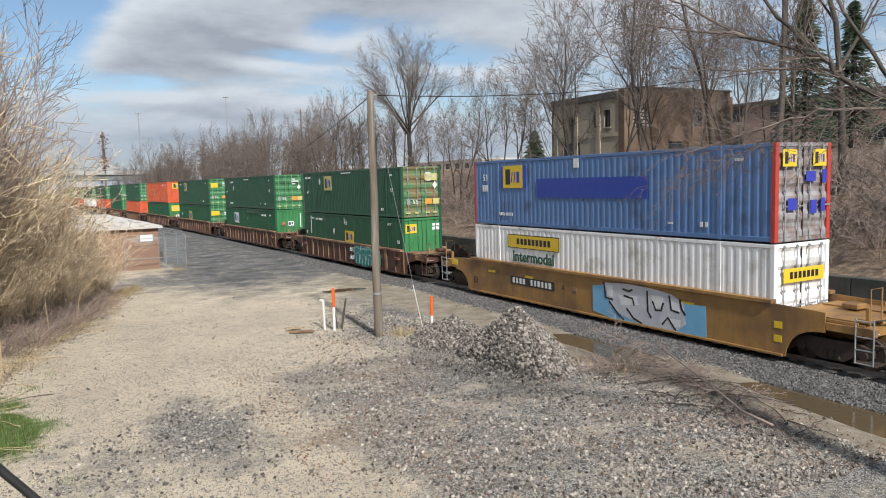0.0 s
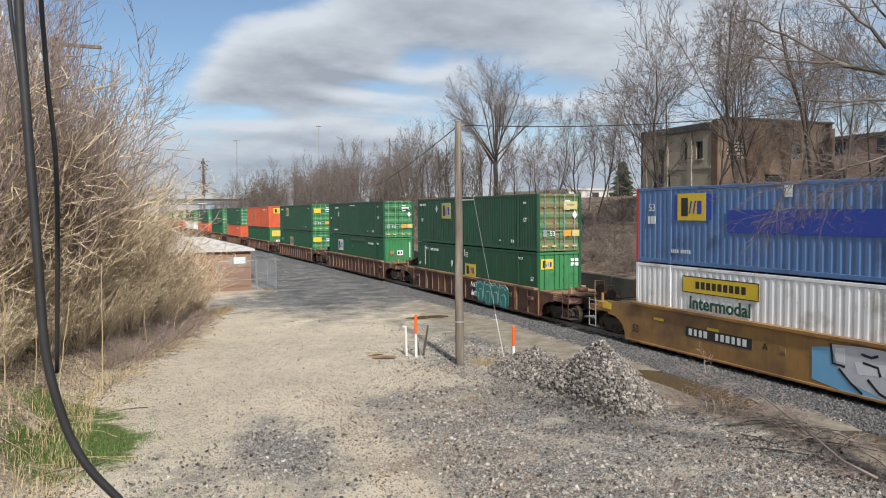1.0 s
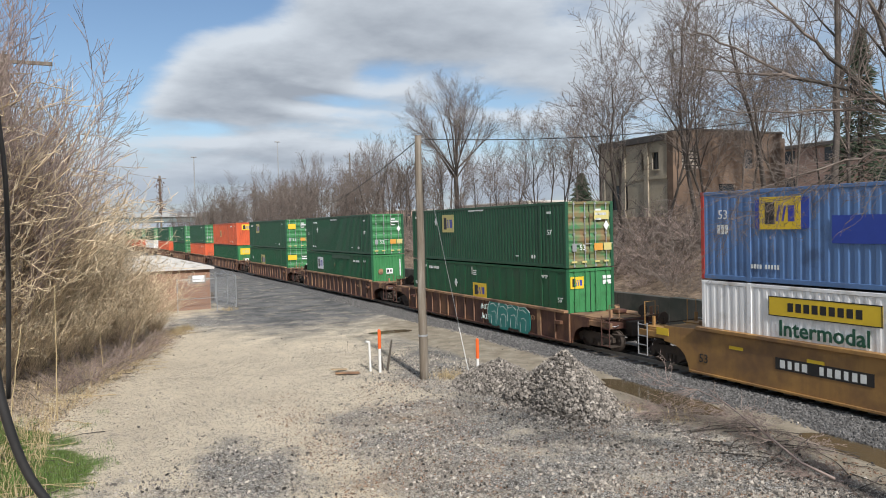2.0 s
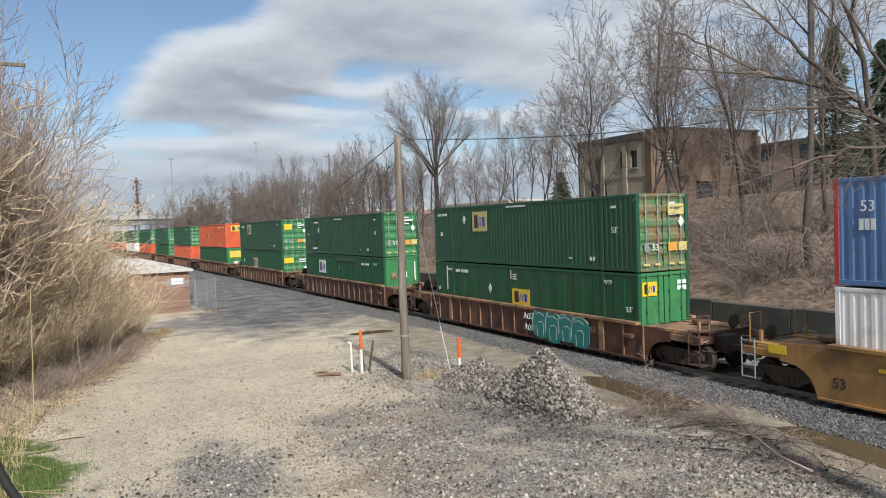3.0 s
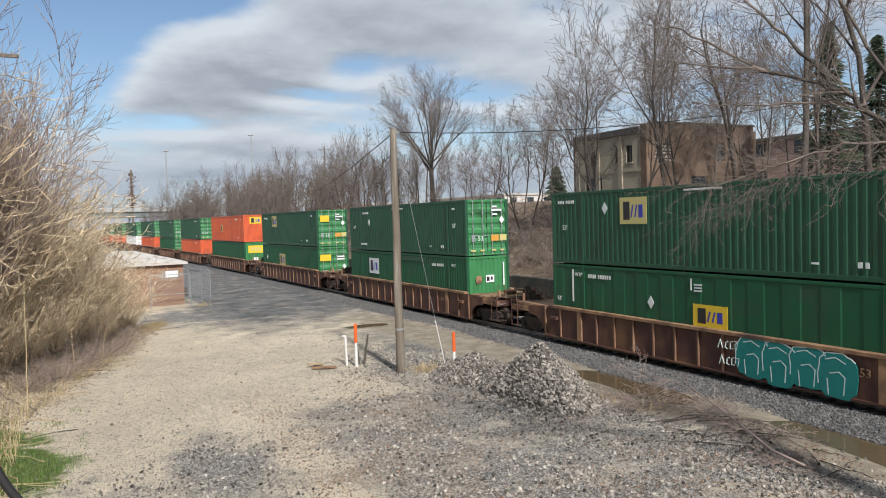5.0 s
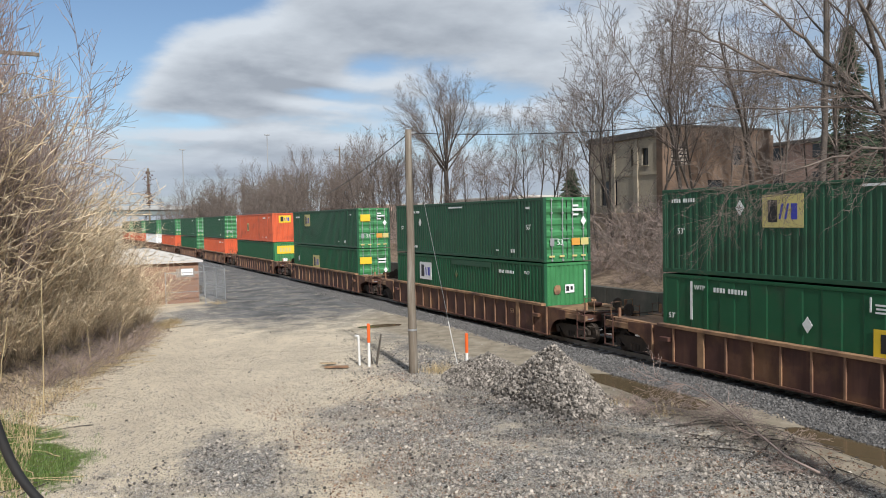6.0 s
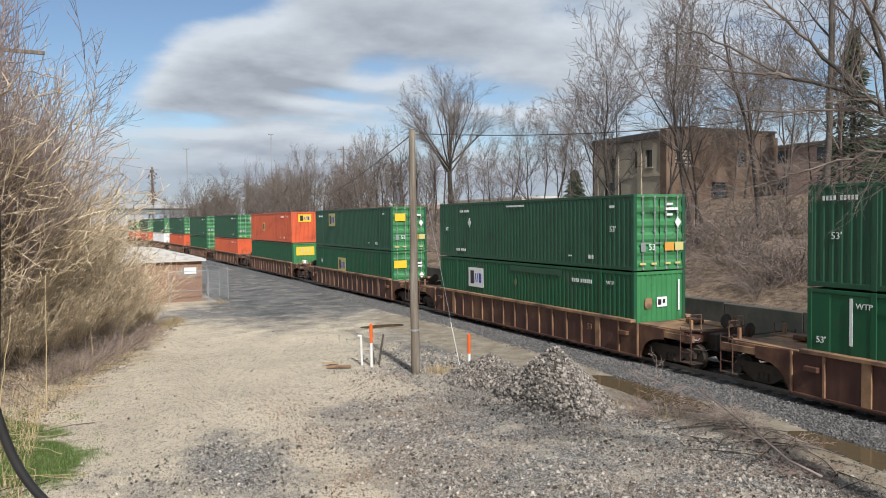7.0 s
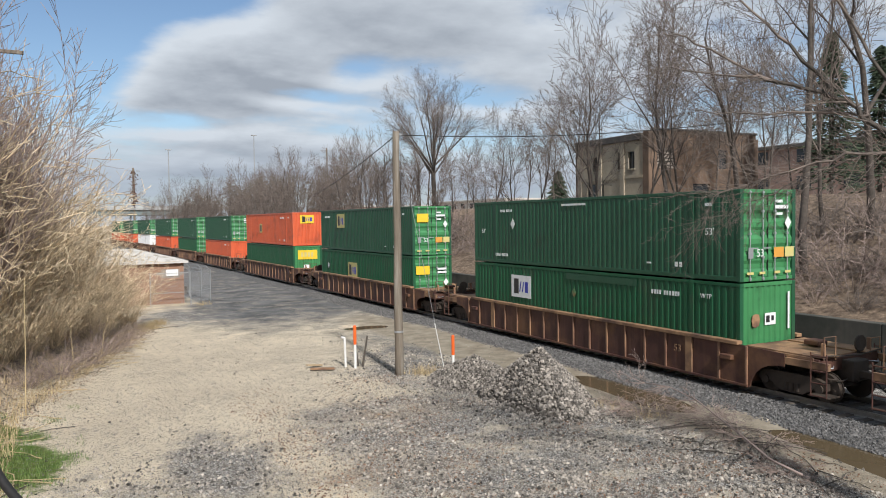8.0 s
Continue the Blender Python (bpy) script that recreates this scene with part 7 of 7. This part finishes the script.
THICKET_FOOT = [(22.0, 2.9, 0.5), (23.0, 2.3, 0.42), (24.0, 2.8, 0.55), (25.0, 2.2, 0.45), (26.0, 2.5, 0.6), (27.0, 2.0, 0.5), (28.0, 2.0, 0.6), (29.0, 1.8, 0.5), (30.0, 1.9, 0.62), (31.0, 1.7, 0.5),
                (32.0, 1.8, 0.6), (33.0, 1.5, 0.5), (34.0, 1.8, 0.65), (35.0, 1.5, 0.5), (36.5, 1.1, 0.5), (38.0, 1.0, 0.45), (40.0, 1.1, 0.5), (42.0, 0.8, 0.45)]
thicket()


def bank_brush():
    """Tangled brush over the littered bank beyond the track."""
    rnd = random.Random(31)
    kinds = []
    for k in range(4):
        v, f = shrub_mesh(200 + k, 2.6, 18, 0.8, 0.010, arch=0.1)
        kinds.append(mesh_from("twig_mass", v, f, TWIG_PURPLE if k % 2 else TWIG_FAR))
    for i in range(200):
        y = 10 + 70 * rnd.random() ** 1.5
        x = 27.6 + 10.5 * rnd.random() ** 1.2
        s = rnd.uniform(0.7, 1.35)
        if i >= 120:
            x, y, s = rnd.uniform(26.9, 32.0), rnd.uniform(12, 42), rnd.uniform(0.35, 0.7)
        t = thing("brush", "tangled leafless brush on the littered bank", "shrub", "brush on the bank",
                  m=Matrix.Translation((x, y, gz(x, y))) @ Matrix.Rotation(rnd.uniform(0, 6.28), 4, "Z") @ Matrix.Diagonal((s, s, s, 1)))
        part("twig_mass", kinds[rnd.randrange(4)], None, t)


bank_brush()


def blades(name, xs, ys, material, label, category, seed, h=(0.08, 0.2), w=0.006, lean=0.35):
    rnd = random.Random(seed)
    verts, faces = [], []
    for x, y, z in zip(xs.tolist(), ys.tolist(), height(xs, ys).tolist()):
        a = rnd.uniform(0, 6.283)
        l = rnd.uniform(*h)
        dx, dy = math.cos(a) * lean * l * rnd.uniform(0.2, 1.4), math.sin(a) * lean * l * rnd.uniform(0.2, 1.4)
        px, py = -math.sin(a) * w, math.cos(a) * w
        k = len(verts)
        verts += [(x - px, y - py, z - 0.02), (x + px, y + py, z - 0.02), (x + dx * 0.4 + px * 0.8, y + dy * 0.4 + py * 0.8, z + l * 0.6), (x + dx * 0.4 - px * 0.8, y + dy * 0.4 - py * 0.8, z + l * 0.6), (x + dx, y + dy, z + l)]
        faces += [(k, k + 1, k + 2, k + 3), (k + 3, k + 2, k + 4)]
    return tagged(new(name, mesh_from(name, verts, faces, material)), label, category, kind="stuff")


def grasses():
    rs = np.random.RandomState(8)
    n = 90000
    x, y = -4.5 + 5.1 * rs.rand(n), 14.5 + 11.5 * rs.rand(n)
    g = zones(x, y, None)[2] + 0.45 * np.sin(x * 3.1 + y) * np.sin(y * 2.3)
    keep = rs.rand(n) < 0.5 * (g - 0.25)
    blades("grass", x[keep][:18000], y[keep][:18000], GRASS, "fresh green grass at the foot of the bank", "grass", 1, (0.04, 0.13), 0.005, 0.5)
    y = 14 + 32 * rs.rand(6500)
    x = toe(y) - np.abs(rs.normal(0, 1.5, 6500)) + 0.4
    for cx, cy, n in ((11.95, 24.3, 260), (14.3, 17.2, 50), (14.6, 15.5, 60), (5.0, 44.0, 500), (4.4, 42.5, 500), (9.0, 52.5, 120)):
        x, y = np.append(x, rs.normal(cx, 0.28, n)), np.append(y, rs.normal(cy, 0.28, n))
    blades("dry_grass", x, y, STRAW, "dry straw and dead weeds along the bank", "dry grass", 2, (0.08, 0.4), 0.006, 0.9)


grasses()


def pale_stems():
    """Single pale dead stems standing out from the thicket."""
    rnd = random.Random(12)
    for x, y, h in ((-0.85, 25.1, 4.3), (-2.0, 23.5, 3.2), (-2.6, 24.0, 3.0), (-3.1, 22.5, 3.4), (0.6, 31.2, 2.2), (1.6, 33.5, 2.0)):
        z = gz(x, y)
        p = Vector((0, 0, -0.2))
        pts = [p]
        d = Vector((rnd.uniform(-0.05, 0.12), 0, 1))
        for k in range(8):
            p = p + Vector((d.x * h / 8 + rnd.gauss(0, 0.02), rnd.gauss(0, 0.02), h / 8))
            pts.append(p)
        v, f = sweep(pts, [0.02 - 0.0014 * k for k in range(9)], 6)
        ob = new("dead_stem", mesh_from("dead_stem", v, f, STRAW, True))
        ob.matrix_basis = pose(x, y, z)
        tagged(ob, "pale dead stem standing before the thicket", "stem", "dead stems")


pale_stems()


def fallen_branch():
    rnd = random.Random(44)
    segs = []
    pts = [(13.6, 10.0, 0.25), (13.75, 10.9, 0.30), (14.25, 12.0, 0.42), (14.85, 13.3, 0.52), (15.45, 14.6, 0.62), (15.85, 16.0, 0.66), (15.75, 16.9, 0.62)]
    cfg = dict(steps=6, wander=0.14, lift=(0.01, 0, 0), levels=2, bare=(0.1, 0.1), kids=(1, 1), spread=(0.6, 0.7), ratio=(0.4, 0.6), thin=0.004)
    for i in range(2, len(pts)):
        for _ in range(3):
            grow(rnd, segs, pts[i], (rnd.gauss(-0.3, 0.5), rnd.gauss(0.5, 0.4), rnd.gauss(0.05, 0.2)), rnd.uniform(0.6, 1.3), 0.014, 0, cfg)
    b = thing("fallen_branch", "long fallen bare branch lying over brush", "branch")
    v, f = sweep(pts, [0.030, 0.028, 0.026, 0.023, 0.020, 0.016, 0.011], 8)
    part("limb", mesh_from("limb", v, f, TWIG_PURPLE, True), None, b)
    v, f = tubes(segs)
    part("twig_mass", mesh_from("twig_mass", v, f, TWIG_PURPLE), None, b)
    for x, y, s in ((14.5, 15.6, 0.6), (15.0, 16.4, 0.75), (15.3, 15.0, 0.6), (14.6, 16.8, 0.55), (15.2, 14.0, 0.5), (14.9, 13.2, 0.5), (14.5, 12.4, 0.5), (14.2, 11.4, 0.45), (14.0, 10.6, 0.45), (13.9, 9.7, 0.45), (14.0, 14.4, 0.4), (14.6, 11.6, 0.5)):
        v, f = shrub_mesh(int(x * 100 + y * 10), 1.6, 26, 1.3, 0.0085, arch=0.2)
        ob = thing("brush", "low heap of cut leafless brush", "brush", "cut brush by the ditch", m=Matrix.Translation((x, y, gz(x, y))) @ Matrix.Diagonal((s, s, s * 0.75, 1)))
        part("twig_mass", mesh_from("twig_mass", v, f, TWIG_FAR if int(x * 10) % 2 else TWIG_PURPLE), None, ob)


fallen_branch()


def fallen_sticks():
    """Dead sticks strewn over the foot of the bank and by the ditch."""
    rnd = random.Random(71)
    meshes = []
    for k in range(4):
        pts = [(-0.5 + i / 6, rnd.gauss(0, 0.02) + 0.05 * math.sin(i * 0.9 + k), rnd.gauss(0, 0.012)) for i in range(7)]
        v, f = sweep(pts, [0.014 - 0.0014 * i for i in range(7)], 5)
        meshes.append(mesh_from("fallen_stick", v, f, STRAW if k < 3 else BARK_LIGHT, True))
    for i in range(190):
        y = rnd.uniform(17, 43)
        x = float(toe(y)) - rnd.uniform(-1.0, 2.4)
        if i > 150:
            x, y = rnd.gauss(14.6, 0.6), rnd.gauss(12.6, 1.8)
        s = rnd.uniform(0.5, 1.9)
        a = rnd.uniform(0, 6.283)
        d = Vector((math.cos(a), math.sin(a)))
        rise = (gz(x + d.x * 0.4, y + d.y * 0.4) - gz(x - d.x * 0.4, y - d.y * 0.4)) / 0.8
        ob = new("fallen_stick", meshes[rnd.randrange(4) if i <= 150 else 3])
        ob.matrix_basis = pose(x, y, gz(x, y) + 0.03, 0, -math.degrees(math.atan(rise)), math.degrees(a)) @ Matrix.Diagonal((s, 1, 1, 1))
        tagged(ob, "pale dead stick lying on the littered ground", "stick", "fallen sticks")


fallen_sticks()

motions()
